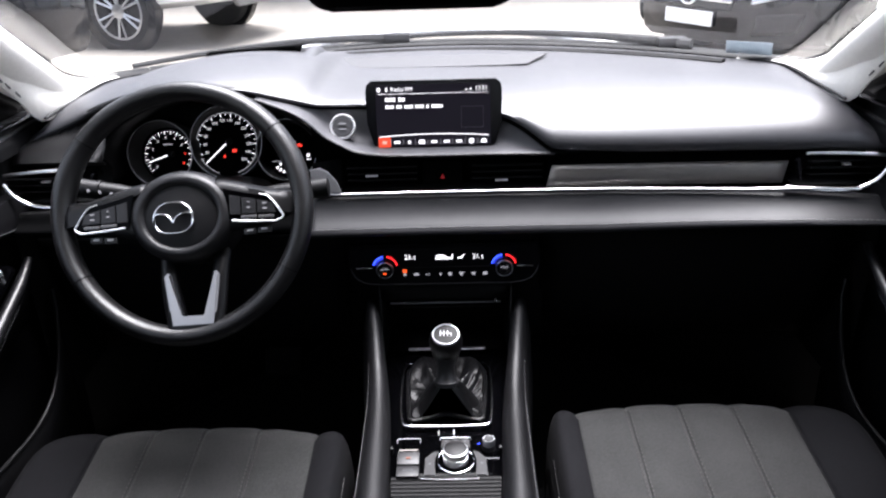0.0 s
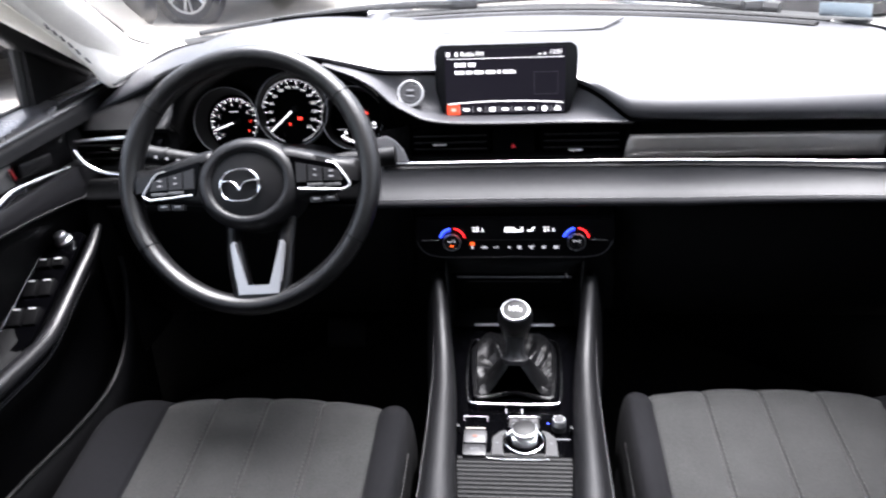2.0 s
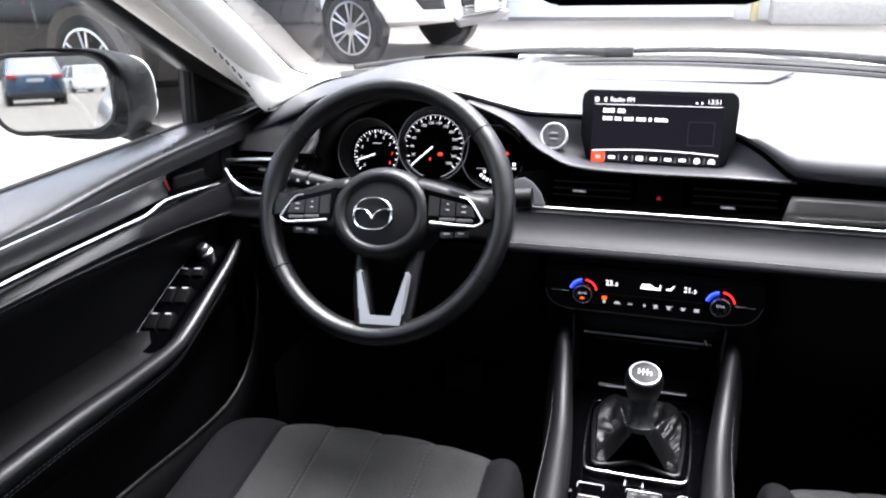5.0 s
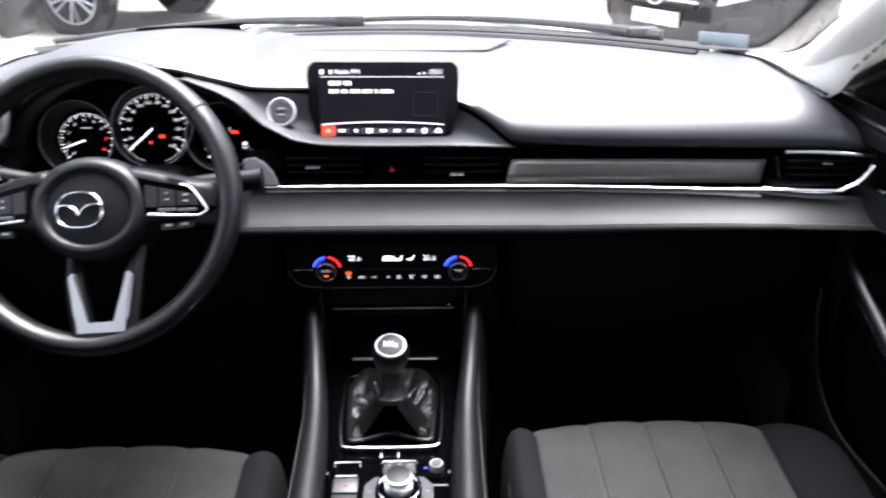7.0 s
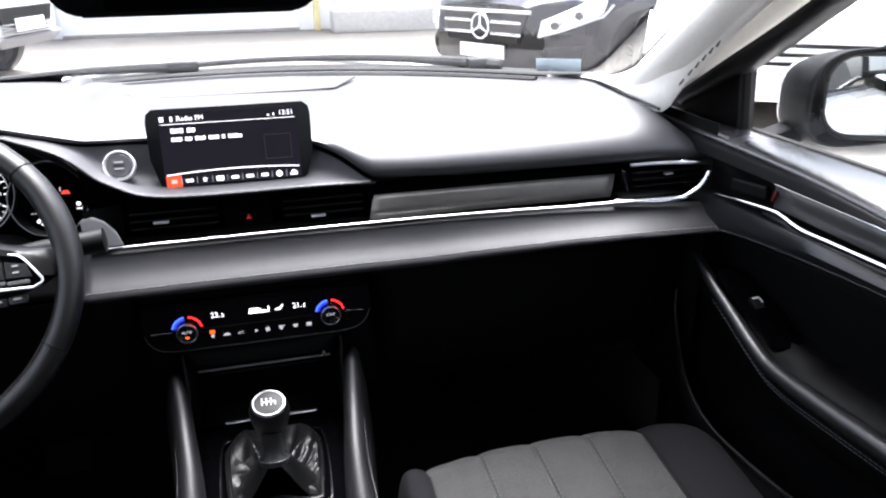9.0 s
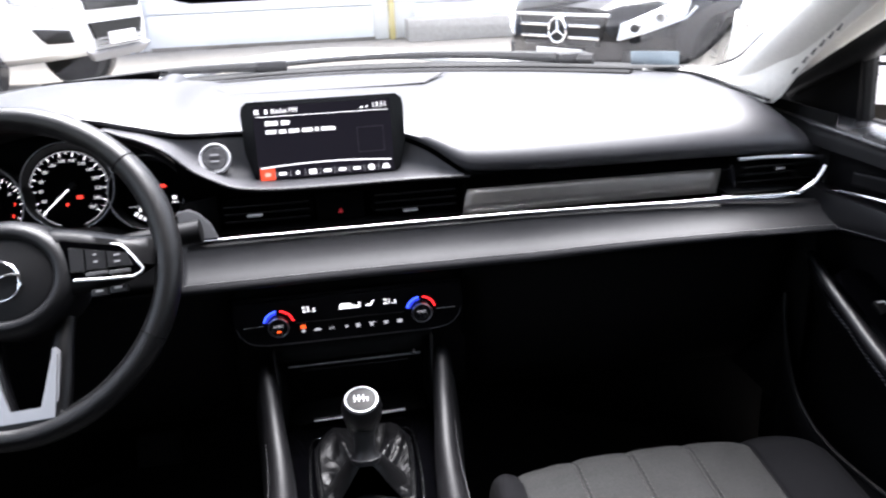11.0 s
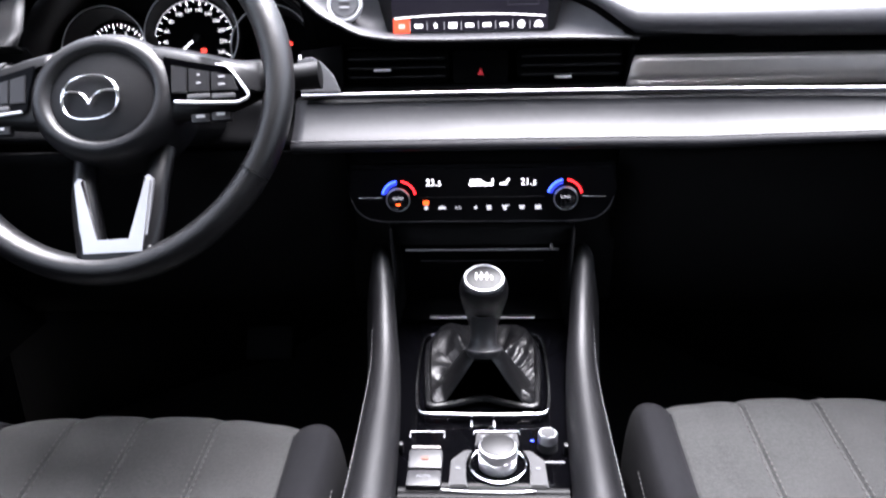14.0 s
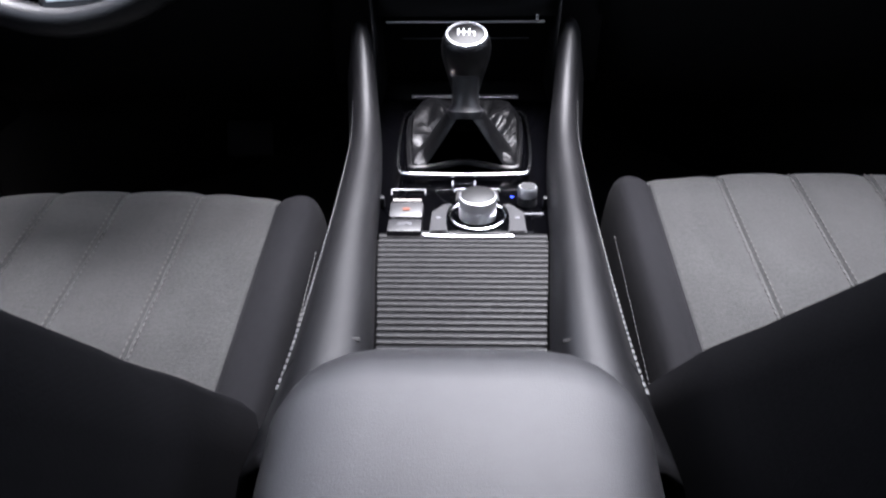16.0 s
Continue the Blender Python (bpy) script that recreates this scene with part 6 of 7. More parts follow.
    width = spline([(0.48, 0.240), (0.60, 0.2445), (0.645, 0.242), (0.70, 0.226), (0.74, 0.213), (0.77, 0.204), (0.85, 0.190), (1.0, 0.17), (1.10, 0.15)])
    rings = []
    for z in np.linspace(0.48, 1.10, 40):
        y0 = 0.462 - 0.78 * (z - 0.62) - 1.1 * max(0, z - 0.775)
        low = min(1.0, max(0.0, (0.76 - z) / 0.08))
        y0 -= (0.014 if side < 0 else 0.010) * low
        wide = width(z) - (0.012 if side < 0 else 0.008) * min(1.0, max(0.0, (0.70 - z) / 0.10))
        deep = 0.065 * (1 - 0.5 * (z - 0.48))
        row = []
        for u in np.linspace(-1, 1, 41):
            e = abs(u)
            bol = deep * (0.5 - 0.5 * math.cos(math.pi * min(1, max(0, e - 0.45) / 0.38)))
            if e > 0.86:
                bol -= 0.055 * (1 - math.sqrt(max(0, 1 - ((e - 0.86) / 0.14) ** 2)))
            row.append((X(wide * u), y0 + bol - 0.10 * max(0, z - 1.04) + (0.045 * max(0, -u) ** 2 if side > 0 else 0.004), z))
        back = [(p[0], p[1] - 0.13 + 0.05 * abs(i - 20) / 20, p[2] - 0.02) for i, p in enumerate(row)]
        rings.append(row + back[::-1])
    loft(bm, rings)
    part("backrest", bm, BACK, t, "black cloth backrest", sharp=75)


mirrored(seat)

# ---- rear-view mirror ----
rv = thing("rear_view_mirror", "black oblong rear-view mirror on a short arm", "mirror", (-0.026, 0.87, 1.2))
bm = bmesh.new()
MM = facing((-0.026, 0.865, 1.190), (1, 0.03, 0), (0, -0.12, 1))
plate(bm, round_outline(0.250, 0.070, 0.030), 0.030, MM @ Matrix.Translation((0, 0, -0.030)), 0.006)
part("housing", bm, PIANO, rv)
bm = bmesh.new()
plate(bm, round_outline(0.238, 0.058, 0.026), 0.001, MM @ Matrix.Translation((0, 0, 0.0002)))
part("mirror_glass", bm, MIRROR, rv, smooth=False)
bm = bmesh.new()
tube(bm, [(-0.026, 0.895, 1.20), (-0.02, 0.92, 1.27), (0, 0.93, 1.335)], 0.012, 10)
part("arm", bm, PLASTIC, rv)

# pedals' foot rest glimpsed in the footwell
pd = thing("brake_pedal", "dark pedal deep in the footwell shade", "pedal", (-0.33, 1.25, 0.35))
bm = bmesh.new()
rbox(bm, (0.075, 0.02, 0.055), Matrix.Translation((-0.33, 1.22, 0.45)) @ pose(0, 0, 0, -30), 0.006)
part("pad", bm, DARK, pd)
bm = bmesh.new()
tube(bm, [(-0.33, 1.235, 0.45), (-0.33, 1.33, 0.52), (-0.33, 1.36, 0.72)], 0.010, 8)
part("arm", bm, DARK, pd)


# ---- outside: our car's nose ----
bonnet = thing("bonnet", "glossy white bonnet of the car below the windscreen", "bonnet", (0, 1.9, 0.7))
bm = bmesh.new()
rows = []
for v in np.linspace(0, 1, 16):
    row = []
    for u in np.linspace(-1, 1, 25):
        y0 = sunk(0.72 * u) + 0.10
        row.append((u * (0.76 - 0.06 * v), y0 + (2.72 - 0.12 * u * u - y0) * v, 0.995 - 0.16 * v**2 - 0.09 * u**4 + 0.012 * math.cos(math.pi * u * 1.6) ))
    rows.append(row)
sheet(bm, rows)
part("panel", bm, BONNET, bonnet, thick=0.01)
cowl = thing("cowl", "black plastic cowl below the windscreen with wiper arms", "cowl", (0, 1.68, 0.97))
bm = bmesh.new()
sheet(bm, [[(x, sunk(x) + 0.02, 0.985), (x, sunk(x) + 0.06, 0.992), (x, sunk(x) + 0.11, 0.985)] for x in np.linspace(-0.70, 0.70, 31)])
part("cover", bm, RUBBER, cowl, thick=0.006)
for x0, x1 in ((0.50, -0.16), (-0.08, -0.60)):
    bm = bmesh.new()
    pts = [Vector((x, sunk(x) + 0.045, 1.002 + 0.008 * math.sin(math.pi * i / 20))) for i, x in enumerate(np.linspace(x0, x1, 21))]
    tube(bm, pts, spline([(0, 0.011), (0.3, 0.008), (1, 0.005)]), 8)
    w = part("wiper_arm", bm, RUBBER, cowl, "black wiper arm")
    bm = bmesh.new()
    rbox(bm, (0.06, 0.03, 0.022), Matrix.Translation(pts[1]), 0.006)
    part("wiper_cap", bm, PLASTIC, w)


def door_mirror(side):
    X = lambda x: side * x
    drop = 0.022 if side > 0 else 0.004
    t = thing("door_mirror", "grey and white door mirror on the car's outer side", "door mirror", (X(0.86), 1.13, 0.93), "door mirrors")
    bm = bmesh.new()
    rings = []
    for u in np.linspace(0, 1, 12):
        f = math.sqrt(max(0.0, 1 - u**2.6)) * 0.75 + 0.25
        c = Vector((X(0.968 - 0.006 * u), 1.052 + 0.130 * u, 1.008 - drop - 0.014 * u))
        rings.append([c + Vector((X(0.118 * f * math.copysign(abs(math.cos(b)) ** 0.55, math.cos(b))), 0.03 * math.cos(b) * 0, 0.075 * f * math.copysign(abs(math.sin(b)) ** 0.6, math.sin(b)))) for b in np.linspace(0, 2 * math.pi, 36, endpoint=False)])
    ends = loft(bm, rings, False)
    bm.faces.new(ends[-1])
    part("shell", bm, mat("mirror_shell" if side < 0 else "mirror_shell_b", (0.0026, 0.0027, 0.0032), 0.5, 0, 0.15, 20, 0.3, 800, spec=0.08), t, "dark grey shell", thick=0.003)
    # edge of the white painted cap behind the grained shell
    bm = bmesh.new()
    f = (math.sqrt(1 - 0.72 ** 2.6) * 0.75 + 0.25) * 1.015
    c = Vector((X(0.964), 1.052 + 0.130 * 0.72, 1.000 - drop))
    tube(bm, [c + Vector((X(0.118 * f * math.copysign(abs(math.cos(b)) ** 0.55, math.cos(b))), 0, 0.075 * f * math.copysign(abs(math.sin(b)) ** 0.6, math.sin(b)))) for b in np.linspace(0, 2 * math.pi, 48, endpoint=False)], 0.0018, 8, True)
    part("painted_edge", bm, BONNET, t, "glossy white edge of the cap")
    bm = bmesh.new()
    m = facing((X(0.990), 1.043, 1.010 - drop), (1, -side * (0.385 if side < 0 else 0.49), 0), (0, 0.075 if side < 0 else 0.067, 1))
    plate(bm, round_outline(0.192, 0.122, 0.040), 0.003, m)
    part("mirror_glass", bm, MIRROR, t, "clean mirror glass", smooth=False)
    bm = bmesh.new()
    tube(bm, [m @ Vector((x, y, 0.002)) for x, y in round_outline(0.199, 0.129, 0.044, 5)], 0.0045, 8, True)
    part("glass_rim", bm, PLASTIC, t)
    bm = bmesh.new()
    rbox(bm, (0.15, 0.045, 0.03), Matrix.Translation((X(0.850), 1.11, 0.922)) @ pose(0, 0, 0, 0, side * -14), 0.010)
    part("foot", bm, DARK, t)


mirrored(door_mirror)

# ---- the yard ----
CONCRETE = mat("worn_concrete", (0.20, 0.182, 0.158), 0.85, 0, 0.25, 3, 0.4, 90)
bm = bmesh.new()
sheet(bm, [[(x, y, GROUND) for x in (-400, -30, -8, 0, 8, 30, 400)] for y in (-400, -30, 0, 12, 30, 400)])
tagged(part("ground", bm, CONCRETE, smooth=False), "pale worn concrete yard", "ground", kind="structure")
WALL = mat("white_render", (0.86, 0.86, 0.85), 0.8, 0, 0.05, 2, 0.2, 60)
hall = thing("hall", "long white hall with pale sectional gates and blue posts", "building", (0, 12.2, GROUND))
bm = bmesh.new()
rbox(bm, (60, 6, 5.2), Matrix.Translation((0, 15.3, GROUND + 2.6)), 0.02)
part("wall", bm, WALL, hall)
bm = bmesh.new()
rbox(bm, (60.6, 7, 0.35), Matrix.Translation((0, 15.2, GROUND + 5.3)), 0.05)
part("roof", bm, mat("grey_roof", (0.3, 0.3, 0.31), 0.6), hall)
GATE = mat("pale_gate", (0.86, 0.87, 0.87), 0.45, 0, 0.04, 3)
BLUEP = mat("blue_post_paint", (0.10, 0.22, 0.45), 0.5, 0, 0.15, 8)
for gx in (-9.0, -4.9, -0.85, 3.2, 7.3, 11.4):
    bm = bmesh.new()
    for k in range(8):
        rbox(bm, (3.4, 0.08, 0.48), Matrix.Translation((gx, 12.27, GROUND + 0.27 + 0.5 * k)), 0.015)
    g = part("gate", bm, GATE, hall, "pale sectional gate")
    bm = bmesh.new()
    rbox(bm, (3.4, 0.10, 0.05), Matrix.Translation((gx, 12.25, GROUND + 0.025)), 0.01)
    part("gate_seal", bm, CONCRETE, g)
for px in (-7.0, -2.85, 5.2, 9.3):
    bm = bmesh.new()
    rbox(bm, (0.16, 0.22, 4.4), Matrix.Translation((px, 12.15, GROUND + 2.2)), 0.02)
    part("post", bm, BLUEP, hall, "blue painted post")
bm = bmesh.new()
rbox(bm, (0.09, 0.20, 2.2), Matrix.Translation((1.12, 12.15, GROUND + 1.1)), 0.03)
part("post", bm, mat("yellow_post_paint", (0.62, 0.52, 0.22), 0.5), hall, "yellow painted post")
bm = bmesh.new()
rbox(bm, (12.0, 0.5, 0.32), Matrix.Translation((7.3, 11.75, GROUND + 0.16)), 0.03)
part("plinth", bm, mat("grey_plinth", (0.42, 0.40, 0.37), 0.8, 0, 0.2, 4), hall)

DARKGLASS = mat("dark_car_glass", (0.006, 0.0065, 0.007), 0.08, 0, 0.1, 5, spec=0.4)
LAMP = mat("clear_lamp", (0.62, 0.64, 0.67), 0.12, 0.5, 0.2, 30, coat=0.8)
ALLOY = mat("silver_alloy", (0.55, 0.56, 0.58), 0.3, 0.9, 0.06, 10)


SECTION = ((0.0, 0.0), (0.78, 0.0), (0.93, 0.08), (1.0, 0.30), (1.0, 0.52), (0.985, 0.72), (0.93, 0.90), (0.80, 0.97), (0.4, 1.0), (0.0, 1.01))


def car(name, label, place, heading, paint, L, W, H, tyre, shape, bonnet_len, base, suv=False, group="parked cars", nose=0.80, clear=0, rim=0.66):
    """A parked car: body, glass house, wheels with spokes, lamps and grille. Its nose points along local +y."""
    t = thing(name, label, "car", (0, 0, 0), group)
    z0, belt = tyre * (clear if clear else 0.55), H * 0.60
    hl = L / 2
    # body: lengthwise sections, with the nose and tail rounded in plan
    nose_top = belt * (nose if not suv else 0.92)

    def surf(v, p, s=1):
        """A point of the body: v along its length, p from the sill's middle (0) round the side to the top's middle (9)."""
        y = hl * v
        end = max(0.0, (abs(v) - 0.74) / 0.26)
        w = W / 2 * (1 - 0.44 * end**2.4)
        f = max(0.0, (y - (hl - bonnet_len)) / bonnet_len)
        top = belt * 1.02 + (nose_top - belt * 1.02) * f**1.6 - 0.07 * max(0.0, (end - 0.5) / 0.5) ** 2
        base_z = z0 + 0.06 * end
        i = min(8, int(p))
        sx, sz = (SECTION[i][k] + (SECTION[i + 1][k] - SECTION[i][k]) * (p - i) for k in (0, 1))
        return Vector((s * w * sx, y, base_z + (top - base_z) * sz))

    bm = bmesh.new()
    loft(bm, [[surf(v, p) for p in range(10)] + [surf(v, p, -1) for p in range(8, 0, -1)] for v in np.linspace(-1, 1, 48)])
    part("body", bm, paint, t)
    # glass house
    bm = bmesh.new()
    rings = []
    y_front, y_back = hl - bonnet_len + 0.10, -hl + (0.25 if shape == "estate" else 0.55)
    for u in np.linspace(0, 1, 10):
        zz = belt + (H - 0.05 - belt) * u
        w = (W / 2 - 0.08) * (1 - 0.20 * u**1.3)
        yf, yb = y_front - 0.85 * u**1.2, y_back + 0.40 * u
        rings.append([(w, yb, zz), (w, (yf + yb) / 2, zz), (w, yf - 0.15, zz), (w * 0.7, yf, zz), (0, yf + 0.05, zz), (-w * 0.7, yf, zz), (-w, yf - 0.15, zz), (-w, (yf + yb) / 2, zz), (-w, yb, zz), (0, yb - 0.05, zz)])
    loft(bm, rings)
    part("window_band", bm, DARKGLASS, t, "dark glass")
    bm = bmesh.new()
    rings = []
    for u in (0, 0.5, 1):
        s = 1 - 0.05 * u
        w = (W / 2 - 0.08) * 0.81 * s
        yf, yb, zz = y_front - 0.83, y_back + 0.38, H - 0.07 + 0.07 * u
        rings.append([(w, yb + 0.1 * u, zz), (w, yf - 0.1 * u, zz), (0, yf - 0.1 * u + 0.04, zz + 0.01 * u), (-w, yf - 0.1 * u, zz), (-w, yb + 0.1 * u, zz), (0, yb + 0.1 * u - 0.04, zz)])
    loft(bm, rings)
    part("roof", bm, paint, t)
    for s in (-1, 1):
        for ya, yb2, ua, ub in ((y_front - 0.02, y_front - 0.85, 0, 1), (y_back + 0.02, y_back + 0.40, 0, 1), ((y_front + y_back) / 2 - 0.1, (y_front + y_back) / 2 - 0.15, 0, 1)):
            bm = bmesh.new()
            tube(bm, [(s * (W / 2 - 0.075), ya, belt), (s * (W / 2 - 0.075) * 0.91, (ya + yb2) / 2 - 0.02, (belt + H) / 2), (s * (W / 2 - 0.075) * 0.81, yb2, H - 0.06)], 0.035, 8)
            part("roof_post", bm, paint, t)
    # wheels
    for s in (-1, 1):
        for wy in (base / 2, -base / 2):
            c = Matrix.Translation((s * (W / 2 - 0.11), wy, tyre)) @ Matrix.Rotation(radians(90 * s), 4, "Y")
            bm = bmesh.new()
            turned(bm, [(tyre * 1.16, 0.02), (tyre * 1.16, 0.116), (tyre * 1.06, 0.118)], c, 40)
            part("wheel_arch", bm, DARKGLASS, t)
            bm = bmesh.new()
            turned(bm, [(tyre * rim, -0.10), (tyre * 0.97, -0.09), (tyre, -0.05), (tyre, 0.07), (tyre * 0.97, 0.115), (tyre * 0.80, 0.128), (tyre * rim, 0.118)], c, 48)
            w = part("wheel", bm, RUBBER, t)
            bm = bmesh.new()
            turned(bm, [(tyre * (rim + 0.005), 0.02), (tyre * (rim + 0.005), 0.126), (tyre * (rim - 0.04), 0.130), (tyre * (rim - 0.07), 0.10), (tyre * (rim - 0.08), 0.02)], c, 48)
            part("wheel_rim", bm, ALLOY, w)
            bm = bmesh.new()
            turned(bm, [(tyre * (rim - 0.06), 0.0), (tyre * (rim - 0.06), 0.03), (0.02, 0.03)], c, 32)
            part("brake_shade", bm, RUBBER, w)
            for k in range(6):
                for d in (-0.13, 0.13):
                    bm = bmesh.new()
                    a = 2 * math.pi * k / 6
                    p0 = Vector((0.05 * math.cos(a + d), 0.05 * math.sin(a + d), 0.112))
                    p1 = Vector((tyre * (rim - 0.05) * math.cos(a + d * 1.25), tyre * (rim - 0.05) * math.sin(a + d * 1.25), 0.120))
                    tube(bm, [c @ p0, c @ p1], 0.016, 6, flat=0.7)
                    part("spoke", bm, ALLOY, w)
            bm = bmesh.new()
            turned(bm, [(0.075, 0.09), (0.07, 0.125), (0.03, 0.13)], c, 24)
            part("wheel_cap", bm, ALLOY, w)
    return t, z0, belt, hl, nose_top, surf


def patch(name, surf, s, corners, material, parent, label="", off=0.010):
    """A lamp or opening that follows the body's skin; corners as (v, p): front low, front high, back high, back low."""
    bm = bmesh.new()
    rows = []
    for a in np.linspace(0, 1, 9):
        row = []
        for b in np.linspace(0, 1, 7):
            lo = [corners[0][k] + (corners[3][k] - corners[0][k]) * a for k in (0, 1)]
            hi = [corners[1][k] + (corners[2][k] - corners[1][k]) * a for k in (0, 1)]
            v, p = (lo[k] + (hi[k] - lo[k]) * b for k in (0, 1))
            q = surf(v, p, s)
            du, dv = surf(v + 0.004, p, s) - q, surf(v, p + 0.05, s) - q
            n = du.cross(dv).normalized()
            if n.dot(Vector((q.x, q.y * 0.4, 0))) < 0:
                n = -n
            edge = min(a, 1 - a, b, 1 - b)
            row.append(q + n * (off * min(1.0, 0.25 + 5 * edge)))
        rows.append(row)
    sheet(bm, rows)
    return part(name, bm, material, parent, label, thick=0.012)


def put(t, place, heading):
    t.matrix_world = pose(place[0], place[1], place[2], 0, 0, heading)


BLACK = mat("black_car_paint", (0.004, 0.004, 0.005), 0.10, 0, 0.1, 5, spec=0.22)
WHITEP = mat("white_van_paint", (0.78, 0.78, 0.78), 0.2, 0, 0.03, 4, coat=0.8)
BLUEPAINT = mat("blue_car_paint", (0.02, 0.045, 0.085), 0.22, 0.2, 0.08, 5, coat=0.4)


def front_end(t, W, hl, z0, nose_top, surf, big, emblem, white_bars=0):
    """Lamps, grille, bumper openings and a plain plate at a car's nose."""
    gz = nose_top - 0.23
    for s in (-1, 1):
        lamp = patch("headlight", surf, s, ((0.996, 4.20), (0.988, 5.25), (0.815, 6.30), (0.855, 5.05)), LAMP, t, "clear swept headlight")
        for v, p in ((0.965, 4.80), (0.915, 5.15)):
            c, ahead = surf(v, p, s), Vector((s * 0.6, 0.75, 0.1))
            bm = bmesh.new()
            turned(bm, [(0.050, 0.0), (0.050, 0.022), (0.036, 0.028), (0.030, 0.018)], facing(c + ahead * 0.004, (-0.75, s * 0.6, 0), (0, 0, 1)), 20)
            part("lens", bm, CHROME, lamp)
        bm = bmesh.new()
        tube(bm, [surf(v, p, s) + Vector((s * 0.012, 0.008, 0.0)) for v, p in ((0.994, 4.25), (0.95, 4.45), (0.90, 4.75), (0.855, 5.0), (0.812, 5.6))], 0.008, 6)
        part("lamp_edge", bm, ALLOY, lamp, "silver lower edge")
        patch("bumper_opening", surf, s, ((0.985, 2.4), (0.985, 3.5), (0.90, 3.5), (0.91, 2.5)), RUBBER, t, "black bumper opening")
    bm = bmesh.new()
    plate(bm, [(-big / 2, 0.10), (-big / 2 + 0.08, -0.11), (big / 2 - 0.08, -0.11), (big / 2, 0.10)], 0.03, facing((0, hl - 0.01, gz), (-1, 0, 0), (0, -0.12, 1)), 0.01)
    gr = part("grille", bm, RUBBER, t, "black grille")
    if not white_bars:
        bm = bmesh.new()
        tube(bm, [Vector((x, hl + 0.020 - 0.05 * x * x, gz + 0.108)) for x in np.linspace(-big / 2 - 0.02, big / 2 + 0.02, 15)], 0.013, 8)
        part("brow", bm, ALLOY, gr, "bright upper lip of the grille")
    for k in range(white_bars):
        bm = bmesh.new()
        rbox(bm, (big - 0.08 - 0.03 * (white_bars - k), 0.03, 0.030), Matrix.Translation((0, hl + 0.030, gz - 0.10 + 0.052 * k)), 0.008)
        part("bar", bm, WHITEP, gr, "white grille bar")
    for k in () if white_bars else (-0.048, 0.036):
        for s in (-1, 1):
            bm = bmesh.new()
            rbox(bm, (big / 2 - 0.15, 0.02, 0.022), Matrix.Translation((s * (big / 4 + 0.025), hl + 0.030, gz + k)), 0.006)
            part("bar", bm, CHROME, gr, "chrome grille bar")
    if emblem:
        m = facing((0, hl + 0.045, gz), (-1, 0, 0), (0, 0, 1))
        bm = bmesh.new()
        tube(bm, [m @ Vector((0.088 * math.cos(a), 0.088 * math.sin(a), 0)) for a in np.linspace(0, 2 * math.pi, 36, endpoint=False)], 0.009, 8, True)
        badge = part("badge_ring", bm, CHROME, gr, "plain chrome badge ring")
        for a in (90, 210, 330):
            bm = bmesh.new()
            tube(bm, [m @ Vector((0, 0, 0)), m @ Vector((0.085 * math.cos(radians(a)), 0.085 * math.sin(radians(a)), 0))], spline([(0, 0.013), (1, 0.004)]), 6)
            part("badge_arm", bm, CHROME, badge)
    bar(0.46, 0.10, facing((0, hl + 0.02, z0 + 0.22), (-1, 0, 0), (0, 0, 1)), mat("plain_plate", (0.8, 0.8, 0.8), 0.4), t, "plate", 0.01)


def tall_front(t, W, hl, surf):
    """The high nose of the pickup: dark lower slot, fog recesses, grey skid plate and a plain number plate."""
    GREYP = mat("grey_bumper_plastic", (0.20, 0.20, 0.205), 0.6, 0, 0.15, 8)
    for s in (-1, 1):
        patch("fog_recess", surf, s, ((0.975, 2.75), (0.97, 3.55), (0.885, 3.65), (0.915, 2.75)), RUBBER, t, "dark fog lamp recess", 0.014)
        patch("headlight", surf, s, ((0.99, 5.0), (0.985, 6.0), (0.80, 6.2), (0.84, 5.2)), LAMP, t, "clear headlight")
    bm = bmesh.new()
    plate(bm, [(-0.46, 0.07), (-0.40, -0.07), (0.40, -0.07), (0.46, 0.07)], 0.03, facing((0, hl - 0.005, 0.63), (-1, 0, 0), (0, 0, 1)), 0.008)
    slot = part("lower_slot", bm, RUBBER, t, "dark slot in the bumper")
    for k in range(3):
        bm = bmesh.new()
        rbox(bm, (0.80, 0.02, 0.014), Matrix.Translation((0, hl + 0.03, 0.485 + 0.035 * k)), 0.004)
        part("slat", bm, GREYP, slot, "grey bumper slat")
    bm = bmesh.new()
    plate(bm, [(-0.55, 0.05), (-0.42, -0.05), (0.42, -0.05), (0.55, 0.05)], 0.05, facing((0, hl - 0.03, 0.42), (-1, 0, 0), (0, 0.5, 1)), 0.01)
    part("skid_plate", bm, GREYP, t, "grey skid plate")
    bm = bmesh.new()
    plate(bm, [(-0.52, 0.12), (-0.46, -0.12), (0.46, -0.12), (0.52, 0.12)], 0.03, facing((0, hl - 0.02, 0.93), (-1, 0, 0), (0, -0.1, 1)), 0.01)
    part("grille", bm, RUBBER, t, "black upper grille")
    bar(0.46, 0.11, facing((0, hl + 0.045, 0.55), (-1, 0, 0), (0, 0, 1)), mat("plain_plate_white", (0.8, 0.8, 0.8), 0.4), t, "plate", 0.01)


# dark panelled hall behind the car, seen in the passenger's mirror
office = thing("office_block", "dark grey panelled block behind the car", "building", (24, -18, GROUND))
bm = bmesh.new()
rbox(bm, (38, 8, 11), Matrix.Translation((24, -22, GROUND + 5.5)), 0.05)
block = part("wall", bm, mat("dark_cladding", (0.055, 0.06, 0.068), 0.45, 0, 0.2, 1.2, 0.1, 20), office)
JOINT = mat("pale_joint", (0.35, 0.36, 0.37), 0.6, 0, 0.1, 4)
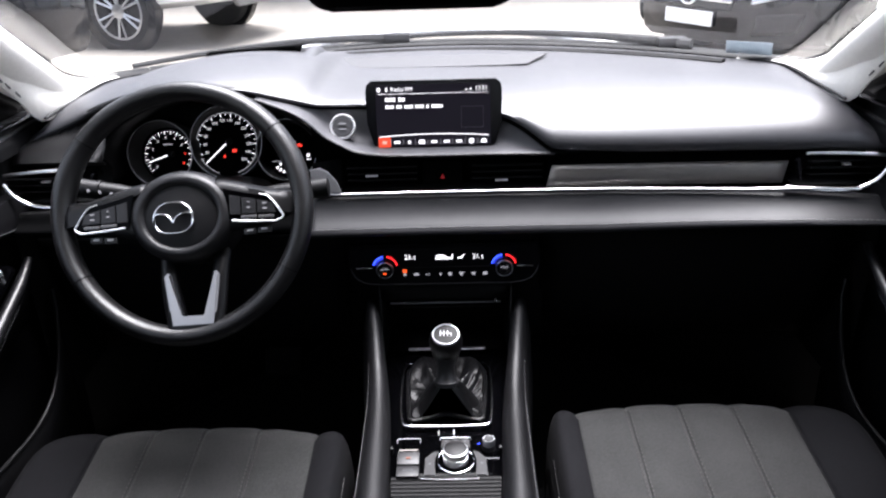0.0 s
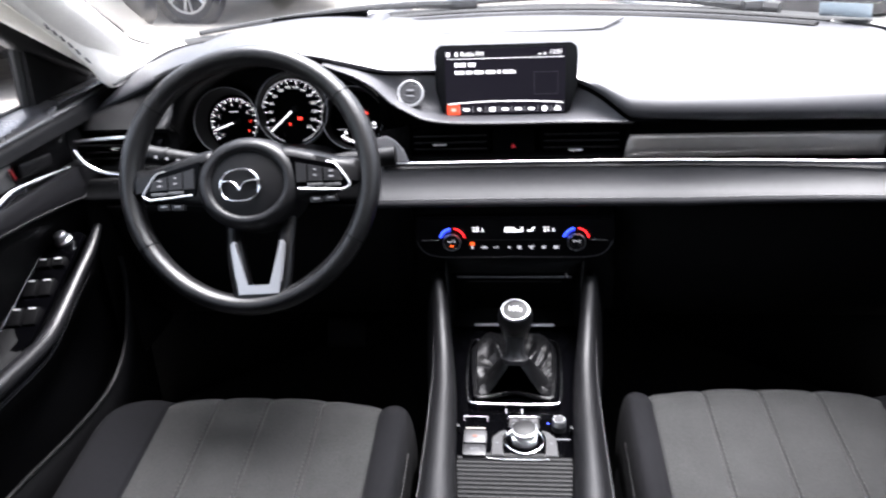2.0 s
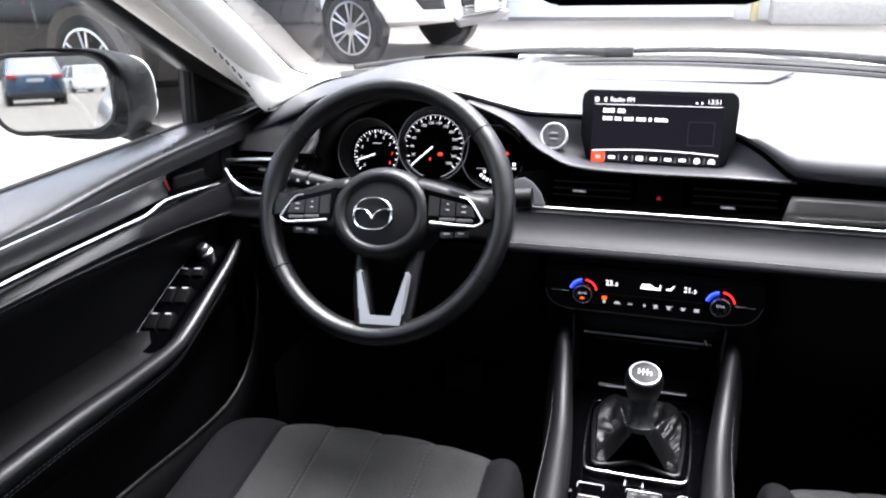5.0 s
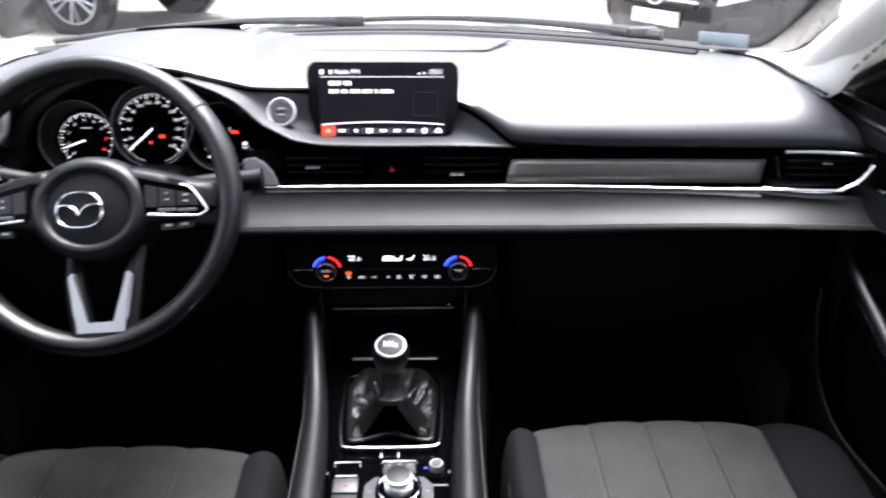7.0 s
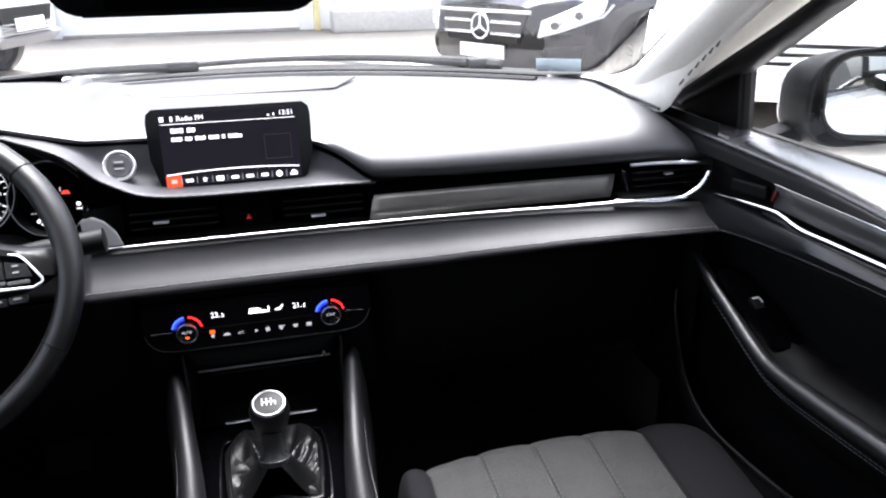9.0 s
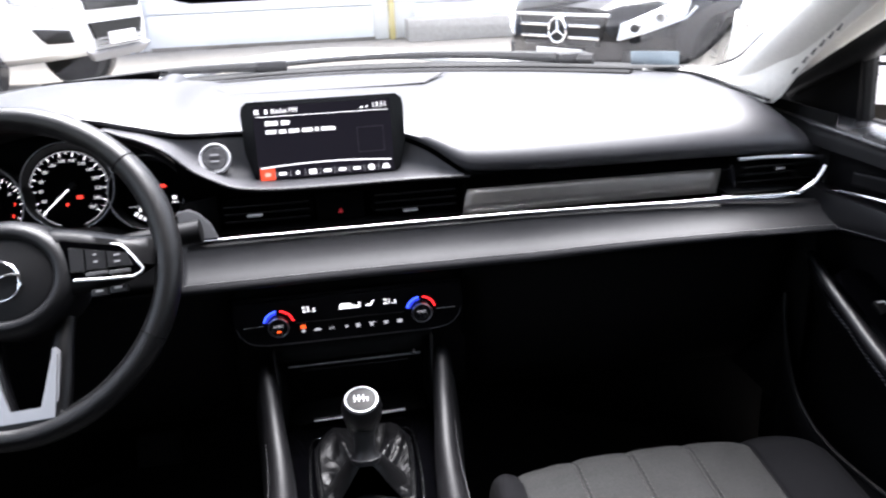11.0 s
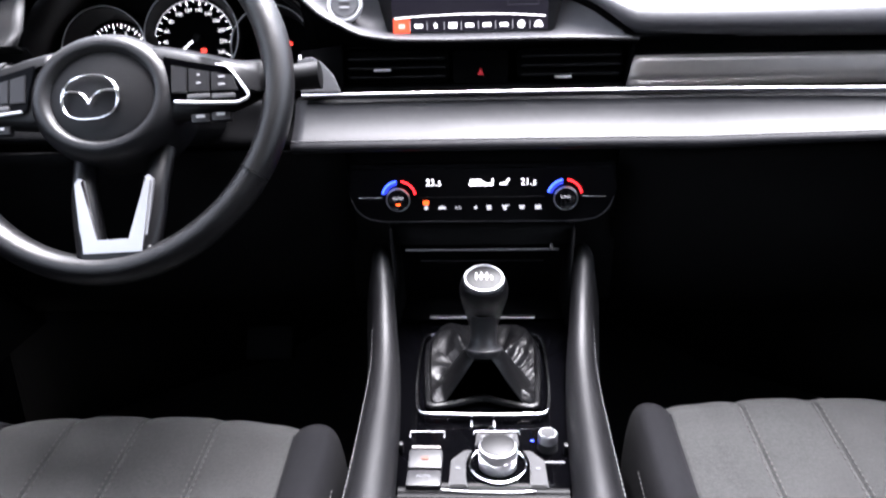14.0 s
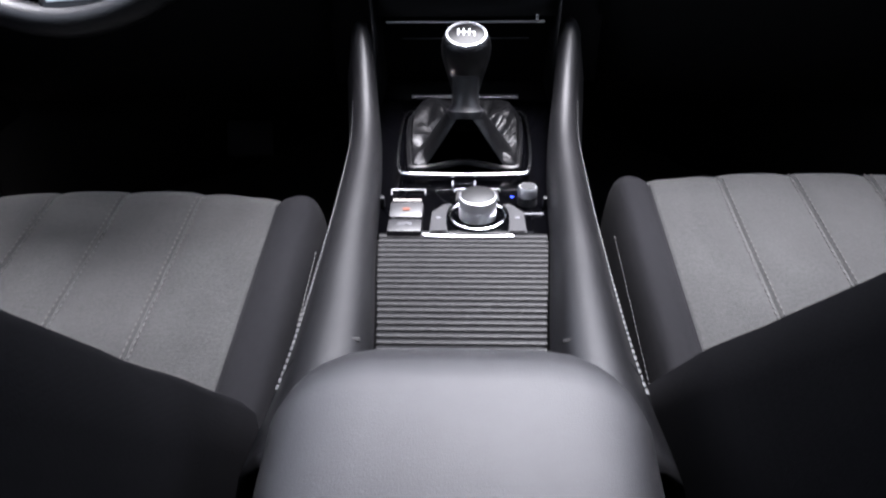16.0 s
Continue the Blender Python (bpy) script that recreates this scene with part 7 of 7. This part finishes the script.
for k in range(8):
    bm = bmesh.new()
    rbox(bm, (37.8, 0.06, 0.10), Matrix.Translation((24, -17.99, GROUND + 1.2 + 1.3 * k)), 0)
    part("joint", bm, JOINT, block)
for k in range(16):
    bm = bmesh.new()
    rbox(bm, (0.10, 0.05, 10.8), Matrix.Translation((6.2 + 2.4 * k, -17.99, GROUND + 5.45)), 0)
    part("joint", bm, JOINT, block)

t, z0, belt, hl, nt, skin = car("pickup_truck", "white pickup truck with silver spoked wheels parked on concrete", None, 0, WHITEP, 5.2, 1.85, 1.82, 0.362, "estate", 1.35, 3.15, True, clear=1.0, rim=0.74)
tall_front(t, 1.85, hl, skin)
put(t, (-4.415, 8.68, GROUND), -107)
t, z0, belt, hl, nt, skin = car("black_saloon", "glossy black saloon with chrome grille bars and badge ring", None, 0, BLACK, 4.7, 1.81, 1.44, 0.33, "saloon", 1.25, 2.84, nose=0.94)
front_end(t, 1.81, hl, z0, nt, skin, 0.90, True)
heading = 118
put(t, (1.74 + 2.39 * math.sin(radians(heading)), 5.62 - 2.39 * math.cos(radians(heading)), GROUND), heading)
t, z0, belt, hl, nt, skin = car("black_van", "tall black car with silver wheels beside the driver's window", None, 0, BLACK, 4.9, 1.85, 1.72, 0.380, "estate", 1.1, 2.8, True, rim=0.70)
heading = -100
van = pose(0, 0, 0, 0, 0, heading) @ Vector((0.93, 1.40, 0))
put(t, (-4.03 - van.x, 4.53 - van.y, GROUND), heading)
t, z0, belt, hl, nt, skin = car("white_saloon", "white car with a wide barred grille beside the passenger's window", None, 0, WHITEP, 4.6, 1.82, 1.50, 0.33, "estate", 1.15, 2.7)
front_end(t, 1.82, hl, z0, nt, skin, 1.05, False, 5)
heading = 141
nose = Vector((-math.sin(radians(heading)), math.cos(radians(heading)), 0))
put(t, (3.05 - nose.x * 2.3, 3.85 - nose.y * 2.3, GROUND), heading)
t, z0, belt, hl, nt, skin = car("blue_crossover", "metallic blue crossover parked behind the car", None, 0, BLUEPAINT, 4.5, 1.84, 1.68, 0.36, "estate", 1.1, 2.7, True)
for s in (-1, 1):
    bm = bmesh.new()
    rbox(bm, (0.34, 0.10, 0.13), Matrix.Translation((s * 0.68, -hl + 0.06, belt - 0.05)) @ pose(0, 0, 0, 0, 0, s * -14), 0.03)
    part("tail_light", bm, mat("red_lamp_glass", (0.25, 0.012, 0.012), 0.15), t, "red tail light")
bar(0.52, 0.11, facing((0, -hl - 0.01, belt - 0.16), (1, 0, 0), (0, 0, 1)), PALEPRINT, t, "plate", 0.01)
bm = bmesh.new()
rbox(bm, (1.6, 0.12, 0.22), Matrix.Translation((0, -hl + 0.03, z0 + 0.14)), 0.04)
part("bumper", bm, RUBBER, t, "dark lower bumper")
put(t, (-2.7, -28.5, GROUND), 174)
t, z0, belt, hl, nt, skin = car("silver_estate", "pale car standing behind in the yard", None, 0, WHITEP, 4.6, 1.82, 1.50, 0.33, "estate", 1.15, 2.7)
put(t, (-1.2, -46.0, GROUND), 165)
